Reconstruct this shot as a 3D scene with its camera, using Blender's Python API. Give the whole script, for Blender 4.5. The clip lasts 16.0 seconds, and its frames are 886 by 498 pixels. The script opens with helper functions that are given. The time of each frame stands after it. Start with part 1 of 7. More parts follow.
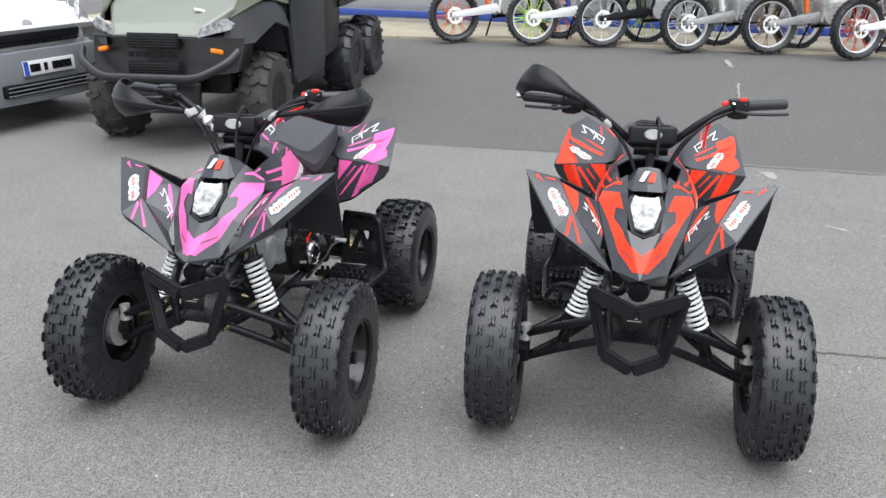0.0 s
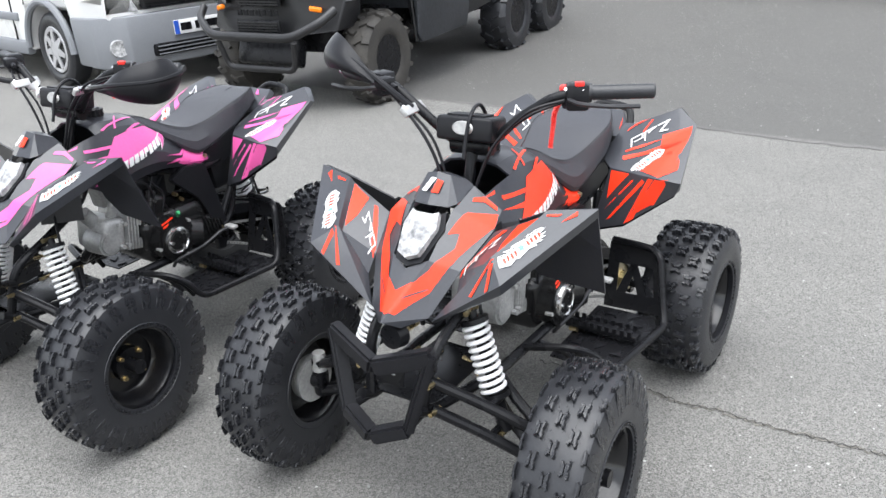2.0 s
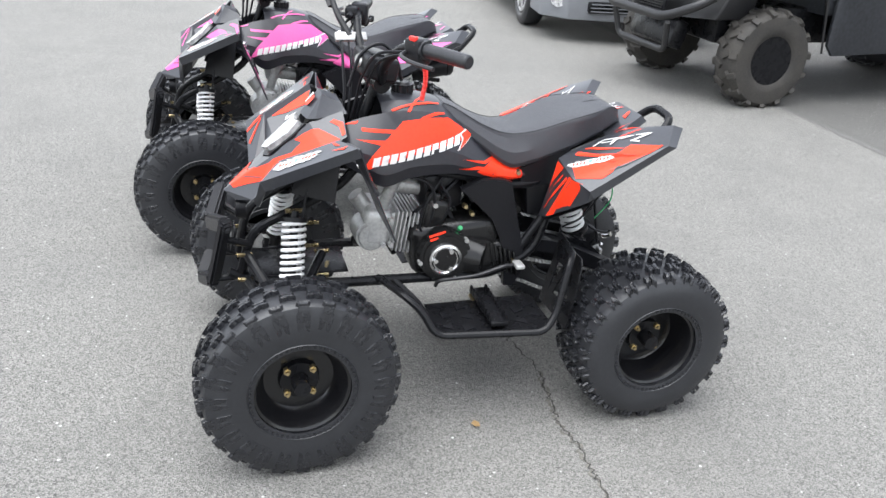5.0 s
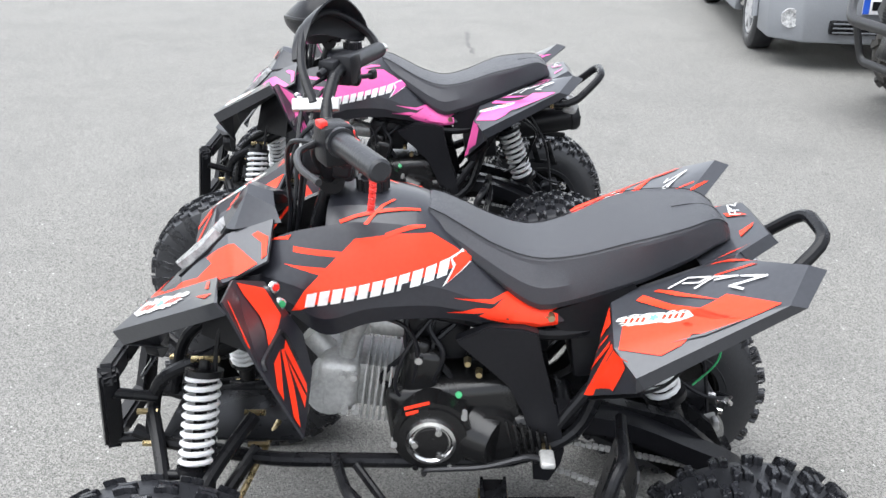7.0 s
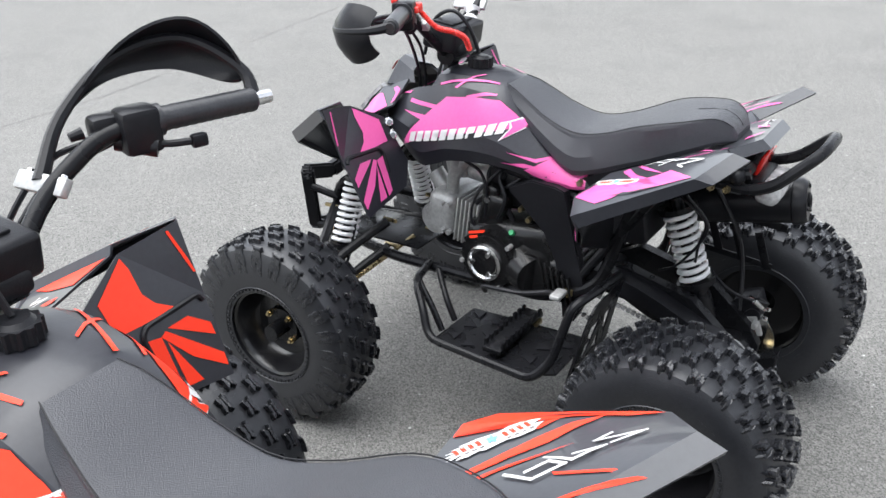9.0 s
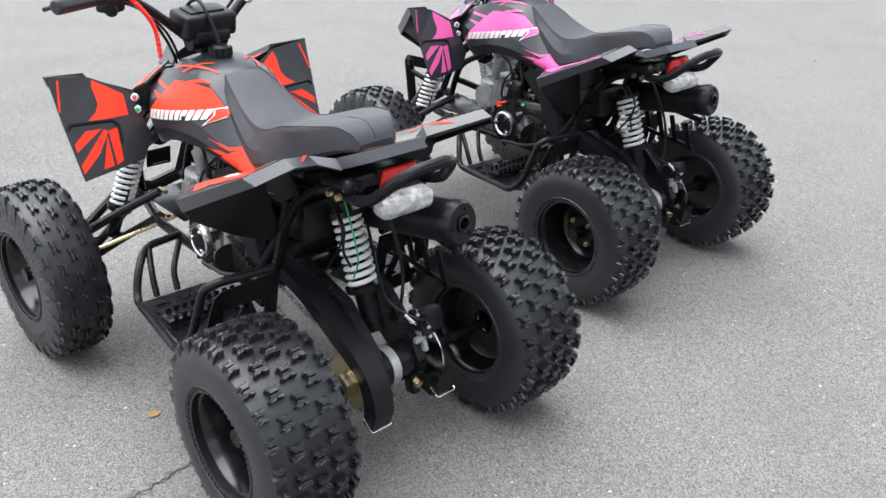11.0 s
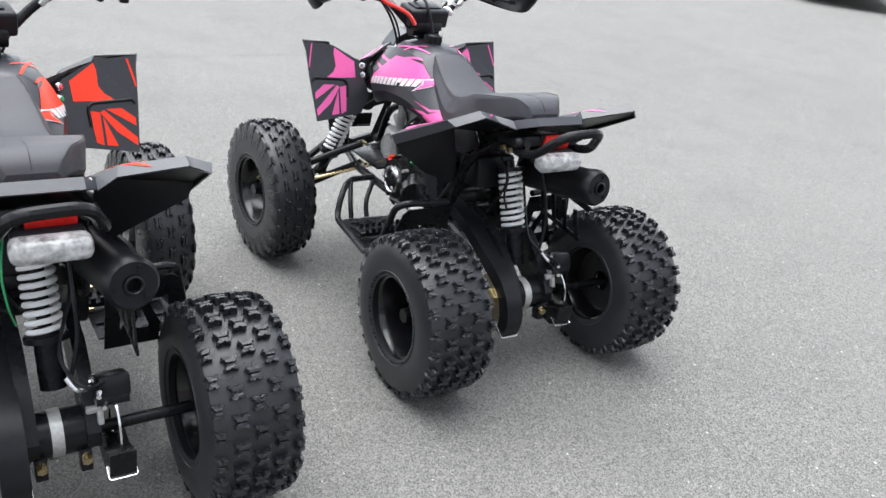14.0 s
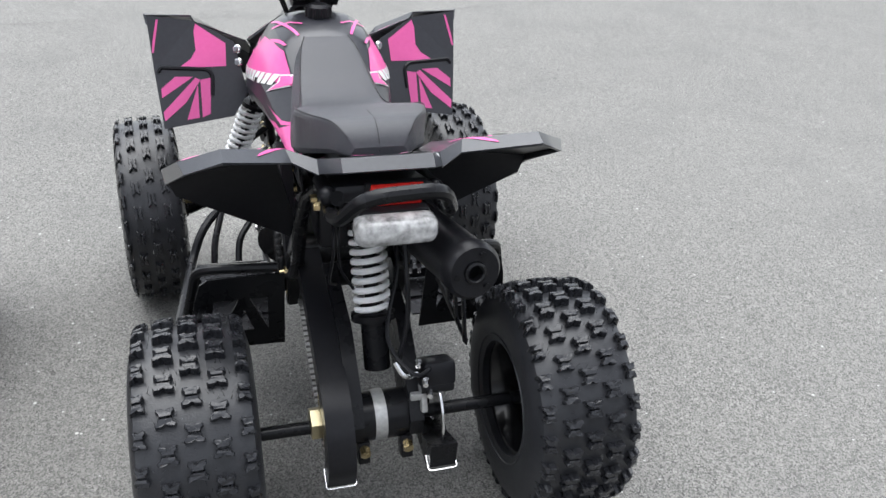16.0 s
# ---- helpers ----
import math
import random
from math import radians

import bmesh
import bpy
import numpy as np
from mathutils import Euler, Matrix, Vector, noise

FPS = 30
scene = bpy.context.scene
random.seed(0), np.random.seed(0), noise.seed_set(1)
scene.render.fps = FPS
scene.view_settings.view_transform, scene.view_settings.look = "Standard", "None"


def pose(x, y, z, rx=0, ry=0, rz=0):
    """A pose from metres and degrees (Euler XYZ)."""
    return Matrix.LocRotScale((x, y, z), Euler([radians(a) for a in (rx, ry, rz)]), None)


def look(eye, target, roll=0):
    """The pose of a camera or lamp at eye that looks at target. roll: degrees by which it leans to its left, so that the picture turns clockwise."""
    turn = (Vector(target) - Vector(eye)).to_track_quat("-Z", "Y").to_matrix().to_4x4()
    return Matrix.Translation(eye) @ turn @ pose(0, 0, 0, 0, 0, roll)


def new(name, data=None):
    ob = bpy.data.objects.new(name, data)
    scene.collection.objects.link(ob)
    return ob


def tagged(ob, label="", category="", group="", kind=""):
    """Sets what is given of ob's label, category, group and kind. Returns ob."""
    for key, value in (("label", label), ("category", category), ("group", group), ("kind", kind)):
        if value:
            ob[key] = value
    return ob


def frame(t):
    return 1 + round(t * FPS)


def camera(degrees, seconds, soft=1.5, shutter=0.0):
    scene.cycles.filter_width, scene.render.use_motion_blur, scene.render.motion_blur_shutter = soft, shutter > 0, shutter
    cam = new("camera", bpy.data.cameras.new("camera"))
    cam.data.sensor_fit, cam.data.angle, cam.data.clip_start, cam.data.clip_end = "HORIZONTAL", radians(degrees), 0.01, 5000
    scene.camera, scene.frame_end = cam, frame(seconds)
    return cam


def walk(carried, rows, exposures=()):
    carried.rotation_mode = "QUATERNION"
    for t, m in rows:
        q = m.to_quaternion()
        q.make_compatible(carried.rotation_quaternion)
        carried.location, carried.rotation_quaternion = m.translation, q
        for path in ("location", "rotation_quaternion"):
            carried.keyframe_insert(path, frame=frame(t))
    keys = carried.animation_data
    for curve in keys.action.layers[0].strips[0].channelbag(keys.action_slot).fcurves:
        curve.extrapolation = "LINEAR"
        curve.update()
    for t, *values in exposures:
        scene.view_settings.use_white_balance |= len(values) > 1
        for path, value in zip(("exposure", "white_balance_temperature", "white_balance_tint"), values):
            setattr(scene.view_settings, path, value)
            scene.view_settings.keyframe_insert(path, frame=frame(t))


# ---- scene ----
cam = camera(55.4, 16.0)
PATH = [
    (0, (1.627, -0.122, 1.436), (0.878, 1.599, 0.744), 0.3),
    (0.5, (1.775, 0.147, 1.393), (0.899, 1.803, 0.694), 0.6),
    (1, (2.069, 0.429, 1.376), (1.077, 2.015, 0.669), -0.0),
    (1.5, (2.316, 0.726, 1.373), (1.240, 2.218, 0.586), -0.2),
    (2, (2.463, 1.035, 1.379), (1.173, 2.350, 0.600), -3.0),
    (2.5, (2.702, 1.361, 1.381), (1.058, 2.214, 0.626), -5.3),
    (3, (2.809, 1.685, 1.337), (1.135, 2.450, 0.554), -3.9),
    (3.5, (2.985, 1.971, 1.338), (1.231, 2.487, 0.526), 1.4),
    (4, (3.238, 2.148, 1.336), (1.449, 2.440, 0.491), 4.2),
    (4.2, (3.351, 2.186, 1.347), (1.557, 2.458, 0.506), 4.4),
    (6.5, (2.869, 2.769, 1.330), (1.035, 2.690, 0.536), 1.4),
    (7, (2.507, 2.880, 1.301), (0.711, 2.536, 0.490), -0.0),
    (7.5, (2.170, 2.991, 1.321), (0.411, 2.523, 0.494), -0.7),
    (8, (1.891, 3.174, 1.320), (0.253, 2.375, 0.497), -1.1),
    (8.5, (1.595, 3.228, 1.279), (0.026, 2.314, 0.441), -0.7),
    (9, (1.436, 3.371, 1.271), (0.131, 2.124, 0.408), -1.9),
    (9.5, (1.462, 3.630, 1.266), (0.255, 2.297, 0.392), -0.2),
    (10, (1.580, 3.935, 1.285), (0.495, 2.509, 0.397), 0.8),
    (12.3, (2.020, 4.882, 1.310), (1.158, 3.261, 0.516), 0.8),
    (12.5, (1.976, 4.855, 1.315), (1.204, 3.180, 0.541), -0.2),
    (13, (1.664, 4.825, 1.284), (1.124, 3.069, 0.495), 1.0),
    (13.5, (1.320, 4.772, 1.268), (0.782, 3.033, 0.441), 5.4),
    (14, (1.001, 4.605, 1.298), (0.230, 2.946, 0.490), 7.4),
    (14.5, (0.690, 4.449, 1.319), (-0.102, 2.757, 0.605), 5.7),
    (15, (0.459, 4.235, 1.311), (-0.336, 2.535, 0.618), 5.4),
    (15.5, (0.259, 4.048, 1.296), (-0.428, 2.311, 0.580), 4.0),
    (16, (-0.040, 3.951, 1.259), (-0.313, 2.220, 0.295), 3.5),
]
E0 = 1.67
EXPOSURES = [(0, E0 - 0.32), (1, E0 - 0.08), (2, E0 + 0.08), (3, E0 + 0.08), (4, E0 + 0.12), (7, E0 + 0.18), (8.5, E0 + 0.05), (10, E0 + 0.14), (12.5, E0 + 0.03), (13.5, E0 + 0.12), (14.5, E0 + 0.03), (16, E0 - 0.07)]
walk(cam, [(t, look(eye, target, roll)) for t, eye, target, roll in PATH], EXPOSURES)

from mathutils.bvhtree import BVHTree

# ---- world and light: a bright overcast day ----
world = bpy.data.worlds.new("overcast_sky")
scene.world = world
world.use_nodes = True
wn, wl = world.node_tree.nodes, world.node_tree.links
sky = wn.new("ShaderNodeTexSky")
sky.sky_type, sky.sun_disc = "NISHITA", False
sky.sun_elevation, sky.sun_rotation = radians(76), radians(141)
grey = wn.new("ShaderNodeHueSaturation")
grey.inputs["Saturation"].default_value = 0.28
wl.new(sky.outputs[0], grey.inputs["Color"])
wl.new(grey.outputs[0], wn["Background"].inputs["Color"])
wn["Background"].inputs["Strength"].default_value = 0.125
sun = new("sun", bpy.data.lights.new("sun", "SUN"))
sun.data.energy, sun.data.angle, sun.data.color = 1.7, radians(75), (0.965, 0.985, 1.0)
sun.matrix_world = look((1.2, -1.5, 8), (0, 0, 0))


# ---- materials ----
def material(name, colour, rough=0.5, metal=0.0, colour2=None, scale=8.0, fine=120.0, amount=0.5, bump=0.0, bump_scale=200.0,
             coat=0.0, rough_var=0.1, spec=0.5):
    """A surface with two scales of variation in colour, some in gloss, and a fine relief."""
    m = bpy.data.materials.new(name)
    m.use_nodes = True
    n, l = m.node_tree.nodes, m.node_tree.links
    b = n["Principled BSDF"]
    tex = n.new("ShaderNodeTexCoord")
    big, small = n.new("ShaderNodeTexNoise"), n.new("ShaderNodeTexNoise")
    big.inputs["Scale"].default_value, small.inputs["Scale"].default_value = scale, fine
    big.inputs["Detail"].default_value, small.inputs["Detail"].default_value = 5, 3
    for t in (big, small):
        l.new(tex.outputs["Object"], t.inputs["Vector"])
    add = n.new("ShaderNodeMath")
    add.operation = "ADD"
    l.new(big.outputs["Fac"], add.inputs[0])
    l.new(small.outputs["Fac"], add.inputs[1])
    fac = n.new("ShaderNodeMapRange")
    fac.inputs["From Min"].default_value, fac.inputs["From Max"].default_value = 0.7, 1.35
    fac.inputs["To Max"].default_value = amount
    l.new(add.outputs[0], fac.inputs["Value"])
    mix = n.new("ShaderNodeMix")
    mix.data_type = "RGBA"
    c2 = colour2 or tuple(min(1, c * 1.5 + 0.01) for c in colour)
    mix.inputs["A"].default_value, mix.inputs["B"].default_value = (*colour, 1), (*c2, 1)
    l.new(fac.outputs[0], mix.inputs["Factor"])
    l.new(mix.outputs["Result"], b.inputs["Base Color"])
    gloss = n.new("ShaderNodeMapRange")
    gloss.inputs["To Min"].default_value, gloss.inputs["To Max"].default_value = max(0.02, rough - rough_var), min(1, rough + rough_var)
    l.new(big.outputs["Fac"], gloss.inputs["Value"])
    l.new(gloss.outputs[0], b.inputs["Roughness"])
    b.inputs["Metallic"].default_value = metal
    b.inputs["Specular IOR Level"].default_value = spec
    b.inputs["Coat Weight"].default_value = coat
    if bump:
        grain, bp = n.new("ShaderNodeTexNoise"), n.new("ShaderNodeBump")
        grain.inputs["Scale"].default_value = bump_scale
        l.new(tex.outputs["Object"], grain.inputs["Vector"])
        bp.inputs["Strength"].default_value, bp.inputs["Distance"].default_value = bump, 0.002
        l.new(grain.outputs["Fac"], bp.inputs["Height"])
        l.new(bp.outputs[0], b.inputs["Normal"])
    return m


M_RUBBER = material("tyre_rubber", (0.0135, 0.0143, 0.0170), 0.38, colour2=(0.030, 0.0310, 0.0350), spec=0.5, scale=14, amount=0.6, bump=0.25, bump_scale=300, rough_var=0.15)
M_TREAD = material("fresh_tread_rubber", (0.0100, 0.0106, 0.0130), 0.27, colour2=(0.026, 0.0268, 0.0305), spec=0.5, rough_var=0.08, scale=40, amount=0.7, bump=0.45, bump_scale=260)
M_DUSTY = material("dusty_tyre_rubber", (0.018, 0.017, 0.016), 0.75, colour2=(0.06, 0.054, 0.046), scale=9, amount=0.8, bump=0.3)
M_STEEL = material("black_powder_coat", (0.007, 0.0072, 0.0085), 0.28, colour2=(0.012, 0.012, 0.013), spec=0.19, scale=20, amount=0.5, bump=0.08, bump_scale=400)
M_PLASTIC = material("matt_black_plastic", (0.008, 0.0082, 0.010), 0.33, colour2=(0.015, 0.015, 0.017), spec=0.21, scale=10, amount=0.6, bump=0.15, bump_scale=500)
M_BODY = material("charcoal_sticker_film", (0.026, 0.0275, 0.033), 0.32, coat=0.28, colour2=(0.042, 0.044, 0.051), spec=0.5, scale=6, amount=0.6, bump=0.04, bump_scale=250, rough_var=0.08)
M_TANK = material("black_sticker_film", (0.012, 0.0125, 0.017), 0.36, coat=0.12, colour2=(0.024, 0.0245, 0.031), spec=0.5, scale=6, amount=0.6, bump=0.04, bump_scale=250, rough_var=0.08)
M_SEAT = material("ribbed_seat_vinyl", (0.026, 0.027, 0.033), 0.42, colour2=(0.045, 0.046, 0.052), scale=5, fine=300, amount=0.6, bump=0.5, bump_scale=650)
M_RED = material("orange_red_film", (0.93, 0.038, 0.010), 0.38, coat=0.0, colour2=(0.95, 0.056, 0.02), spec=0.3, scale=5, amount=0.6, rough_var=0.08)
M_PINK = material("pink_film", (0.68, 0.095, 0.31), 0.34, coat=0.08, colour2=(0.74, 0.12, 0.37), spec=0.4, scale=5, amount=0.6, rough_var=0.08)
M_WHITE = material("white_film", (0.68, 0.68, 0.67), 0.45, colour2=(0.55, 0.55, 0.55), amount=0.4)
M_CYAN = material("light_blue_film", (0.12, 0.5, 0.7), 0.45)
M_SPRING = material("white_enamel_spring", (0.8, 0.8, 0.8), 0.35, colour2=(0.62, 0.62, 0.62), scale=12, amount=0.5)
M_ALU = material("cast_aluminium", (0.30, 0.30, 0.295), 0.36, 0.4, colour2=(0.52, 0.52, 0.51), scale=22, amount=0.8, bump=0.3, bump_scale=350)
M_CHROME = material("bright_zinc", (0.72, 0.72, 0.72), 0.2, 1.0, colour2=(0.5, 0.5, 0.5), scale=20)
M_BRASS = material("yellow_zinc_bolt", (0.46, 0.35, 0.17), 0.28, 0.95, colour2=(0.66, 0.58, 0.40), scale=60)
M_ENGINE = material("black_engine_enamel", (0.006, 0.006, 0.0065), 0.25, 0.0, colour2=(0.014, 0.014, 0.014), spec=0.36, scale=20, bump=0.15, bump_scale=250)
M_LANYARD = material("red_plastic_cord", (0.75, 0.025, 0.02), 0.4, colour2=(0.85, 0.06, 0.04), scale=30)
M_REFLECTOR = material("red_reflector", (0.62, 0.015, 0.012), 0.15, colour2=(0.8, 0.04, 0.03), scale=90, fine=300, amount=0.8)
M_LENS = material("clear_moulded_lens", (0.13, 0.132, 0.136), 0.12, colour2=(0.56, 0.56, 0.56), scale=28, fine=70, amount=1.0, bump=0.35, bump_scale=60)
M_WRAP = material("white_plastic_wrap", (0.75, 0.75, 0.75), 0.3, colour2=(0.5, 0.5, 0.5), scale=60, bump=0.7, bump_scale=120)
M_RIM = material("gloss_black_rim", (0.005, 0.005, 0.006), 0.2, colour2=(0.010, 0.010, 0.011), scale=20, amount=0.5, rough_var=0.06)
M_ZINC = material("yellow_zinc_plate", (0.55, 0.47, 0.28), 0.3, 0.9, colour2=(0.35, 0.33, 0.27), scale=40)
M_GREEN = material("green_plastic", (0.02, 0.30, 0.10), 0.4, colour2=(0.03, 0.36, 0.14), scale=40)
# Pale blotches paint the film's highlights into the colour, dark ones the lens's inside.
M_FILMED = material("lens_in_wrinkled_film", (0.10, 0.10, 0.10), 0.12, colour2=(0.70, 0.70, 0.70), scale=42, fine=60, amount=1.0, bump=0.8, bump_scale=45)
M_GREYPL = material("grey_bumper_plastic", (0.17, 0.178, 0.192), 0.5, colour2=(0.22, 0.228, 0.242), scale=4, amount=0.6, bump=0.1)
M_LEVER = material("dark_lever", (0.02, 0.02, 0.022), 0.4, 0.3)


# ---- modelling helpers ----
CRISP = {"front_wing": 0.3, "rear_wing": 0.3, "nose_cowl": 0.15, "mud_flap": 0.15, "tail_cowl": 0.2, "seat": 0.3, "tank_cover": 0.30, "visor": 0.3, "hood": 0.3}


def part(name, bm, mat, parent=None, label="", matrix=None, smooth=True):
    """Links a bmesh as one mesh object, under a thing or a part."""
    bmesh.ops.recalc_face_normals(bm, faces=bm.faces)
    if name in CRISP:
        bmesh.ops.triangulate(bm, faces=bm.faces)
    for f in bm.faces:
        f.smooth = smooth
    for e in bm.edges:
        e.smooth = len(e.link_faces) == 2 and e.calc_face_angle(3.2) < CRISP.get(name, 0.62)
    me = bpy.data.meshes.new(name)
    bm.to_mesh(me)
    bm.free()
    for m in (mat if isinstance(mat, (list, tuple)) else [mat]):
        me.materials.append(m)
    ob = new(name, me)
    if parent:
        ob.parent = parent
    if matrix:
        ob.matrix_local = matrix
    return tagged(ob, label)


def shared(ob_name, me, parent, matrix=None, label=""):
    ob = new(ob_name, me)
    ob.parent = parent
    if matrix:
        ob.matrix_local = matrix
    return tagged(ob, label)


def thing(name, label, category, m=None, group=""):
    ob = new(name)
    if m:
        ob.matrix_world = m
    return tagged(ob, label, category, group)


def box(bm, c, size, rot=(0, 0, 0), bevel=0.004, seg=2):
    m = pose(*c, *rot) @ Matrix.Diagonal((*size, 1))
    r = bmesh.ops.create_cube(bm, size=1, matrix=m)
    if bevel:
        es = list({e for v in r["verts"] for e in v.link_edges})
        bmesh.ops.bevel(bm, geom=es, offset=bevel, segments=seg, affect="EDGES", profile=0.5)
    return bm


def along(p0, p1):
    p0, p1 = Vector(p0), Vector(p1)
    return Matrix.Translation((p0 + p1) / 2) @ (p1 - p0).to_track_quat("Z", "Y").to_matrix().to_4x4(), (p1 - p0).length


def rod(bm, p0, p1, r, r2=None, seg=16):
    m, d = along(p0, p1)
    bmesh.ops.create_cone(bm, cap_ends=True, segments=seg, radius1=r, radius2=r if r2 is None else r2, depth=d, matrix=m)
    return bm


def spline(pts, n=6):
    """Catmull-Rom through the points."""
    p = [Vector(q) for q in pts]
    p = [p[0] * 2 - p[1]] + p + [p[-1] * 2 - p[-2]]
    out = []
    for i in range(1, len(p) - 2):
        a, b, c, d = p[i - 1:i + 3]
        for k in range(n):
            t = k / n
            out.append(0.5 * (2 * b + (c - a) * t + (2 * a - 5 * b + 4 * c - d) * t * t + (3 * b - a - 3 * c + d) * t ** 3))
    return out + [p[-2]]


def corners(pts, r=0.03, n=4):
    """A polyline with rounded corners."""
    p = [Vector(q) for q in pts]
    out = [p[0]]
    for a, b, c in zip(p, p[1:], p[2:]):
        u, w = (a - b), (c - b)
        d = min(r, u.length * 0.45, w.length * 0.45)
        s, e = b + u.normalized() * d, b + w.normalized() * d
        for k in range(n + 1):
            t = k / n
            out.append(s * (1 - t) ** 2 + b * 2 * t * (1 - t) + e * t * t)
    return out + [p[-1]]


def tube(bm, pts, r, seg=10, caps=True, rad=None):
    pts = [Vector(p) for p in pts]
    t0 = (pts[1] - pts[0]).normalized()
    up = t0.orthogonal().normalized()
    rings = []
    for i, p in enumerate(pts):
        t = (pts[min(i + 1, len(pts) - 1)] - pts[max(i - 1, 0)]).normalized()
        up = (up - t * up.dot(t)).normalized()
        side = t.cross(up)
        rr = rad[i] if rad else r
        rings.append([bm.verts.new(p + (up * math.cos(2 * math.pi * k / seg) + side * math.sin(2 * math.pi * k / seg)) * rr) for k in range(seg)])
    for a, b in zip(rings, rings[1:]):
        for k in range(seg):
            bm.faces.new((a[k], a[(k + 1) % seg], b[(k + 1) % seg], b[k]))
    if caps:
        bm.faces.new(rings[0][::-1]), bm.faces.new(rings[-1])
    return bm


def lathe(bm, profile, seg=40, m=Matrix(), closed=False):
    """Turns (radius, height) points round the x axis; heights run along x."""
    rings = []
    for r, h in profile:
        rings.append([bm.verts.new(m @ Vector((h, r * math.sin(2 * math.pi * k / seg), r * math.cos(2 * math.pi * k / seg)))) for k in range(seg)])
    pairs = list(zip(rings, rings[1:])) + ([(rings[-1], rings[0])] if closed else [])
    for a, b in pairs:
        for k in range(seg):
            bm.faces.new((a[k], a[(k + 1) % seg], b[(k + 1) % seg], b[k]))
    if not closed:
        for ring in (rings[0], rings[-1]):
            if profile[0 if ring is rings[0] else -1][0] > 1e-4:
                bm.faces.new(ring)
    bmesh.ops.remove_doubles(bm, verts=bm.verts, dist=1e-5)
    return bm


def prism(bm, poly, fn, t):
    """A flat outline, laid out by fn(u, v, w), with thickness t along w."""
    a = [bm.verts.new(fn(u, v, 0)) for u, v in poly]
    b = [bm.verts.new(fn(u, v, t)) for u, v in poly]
    bm.faces.new(a[::-1]), bm.faces.new(b)
    for k in range(len(poly)):
        j = (k + 1) % len(poly)
        bm.faces.new((a[k], a[j], b[j], b[k]))
    return bm


def sheet(bm, verts, faces, t=0.004, cuts=0):
    """A thick sheet of flat facets."""
    vs = [bm.verts.new(v) for v in verts]
    fs = [bm.faces.new([vs[i] for i in f]) for f in faces]
    if cuts:
        es = list({e for f in fs for e in f.edges})
        bmesh.ops.subdivide_edges(bm, edges=es, cuts=cuts, use_grid_fill=True)
        fs = list(bm.faces)
    bmesh.ops.recalc_face_normals(bm, faces=fs)
    bmesh.ops.solidify(bm, geom=fs, thickness=t)
    return bm


def curve(pts):
    """A smooth function through (x, y) points."""
    xs, ys = [p[0] for p in pts], [p[1] for p in pts]

    def f(x):
        if x <= xs[0]:
            return ys[0]
        if x >= xs[-1]:
            return ys[-1]
        i = max(k for k in range(len(xs) - 1) if xs[k] <= x)
        t = (x - xs[i]) / (xs[i + 1] - xs[i])
        m = [(ys[min(k + 1, len(ys) - 1)] - ys[max(k - 1, 0)]) / (xs[min(k + 1, len(xs) - 1)] - xs[max(k - 1, 0)]) for k in (i, i + 1)]
        h = xs[i + 1] - xs[i]
        return (2 * t ** 3 - 3 * t * t + 1) * ys[i] + (t ** 3 - 2 * t * t + t) * h * m[0] + (3 * t * t - 2 * t ** 3) * ys[i + 1] + (t ** 3 - t * t) * h * m[1]
    return f


def decal(bm, poly, fn, cuts=0, t=0.0012):
    """A sticker: the outline (u, v) laid on a surface by fn(u, v, height)."""
    tmp = bmesh.new()
    f = tmp.faces.new([tmp.verts.new((u, v, 0)) for u, v in poly])
    bmesh.ops.triangulate(tmp, faces=[f])
    if cuts:
        bmesh.ops.subdivide_edges(tmp, edges=tmp.edges, cuts=cuts, use_grid_fill=True)
        bmesh.ops.triangulate(tmp, faces=tmp.faces)
    vs = {v: bm.verts.new(fn(v.co.x, v.co.y, t)) for v in tmp.verts}
    for f in tmp.faces:
        try:
            bm.faces.new([vs[v] for v in f.verts])
        except ValueError:
            pass
    tmp.free()
    return bm


def patch(a, b, c, d):
    """A function on the four-cornered face a, b, c, d: u from a to b, v from a to d, w along the normal."""
    a, b, c, d = (Vector(p) for p in (a, b, c, d))
    n = ((b - a).cross(d - a) + (c - b).cross(c - d) * 0).normalized()
    return lambda u, v, w: (a * (1 - u) + b * u) * (1 - v) + (d * (1 - u) + c * u) * v + n * w


def surface(*obs):
    """The parts' meshes as one surface to lay film on."""
    vs, fs = [], []
    for ob in obs:
        k = len(vs)
        vs += [v.co.copy() for v in ob.data.vertices]
        fs += [[k + i for i in f.vertices] for f in ob.data.polygons]
    return BVHTree.FromPolygons(vs, fs)


def laid(tree, out, way):
    """A function (u, v, height) that drops a point from out(u, v) along way on to the surface."""
    way = Vector(way)

    def fn(u, v, w):
        o = Vector(out(u, v))
        hit, nrm = tree.ray_cast(o, way)[:2]
        if hit is None:
            hit, nrm = tree.find_nearest(o + way * 0.4)[:2]
        return hit + (nrm if nrm.dot(way) < 0 else -nrm) * w
    return fn


def turned(cx, cy, dx, dy, fn):
    """Sticker coordinates (u along, v across) about (cx, cy), with the unit direction (dx, dy)."""
    return lambda u, v, w: fn(cx + u * dx - v * dy, cy + u * dy + v * dx, w)


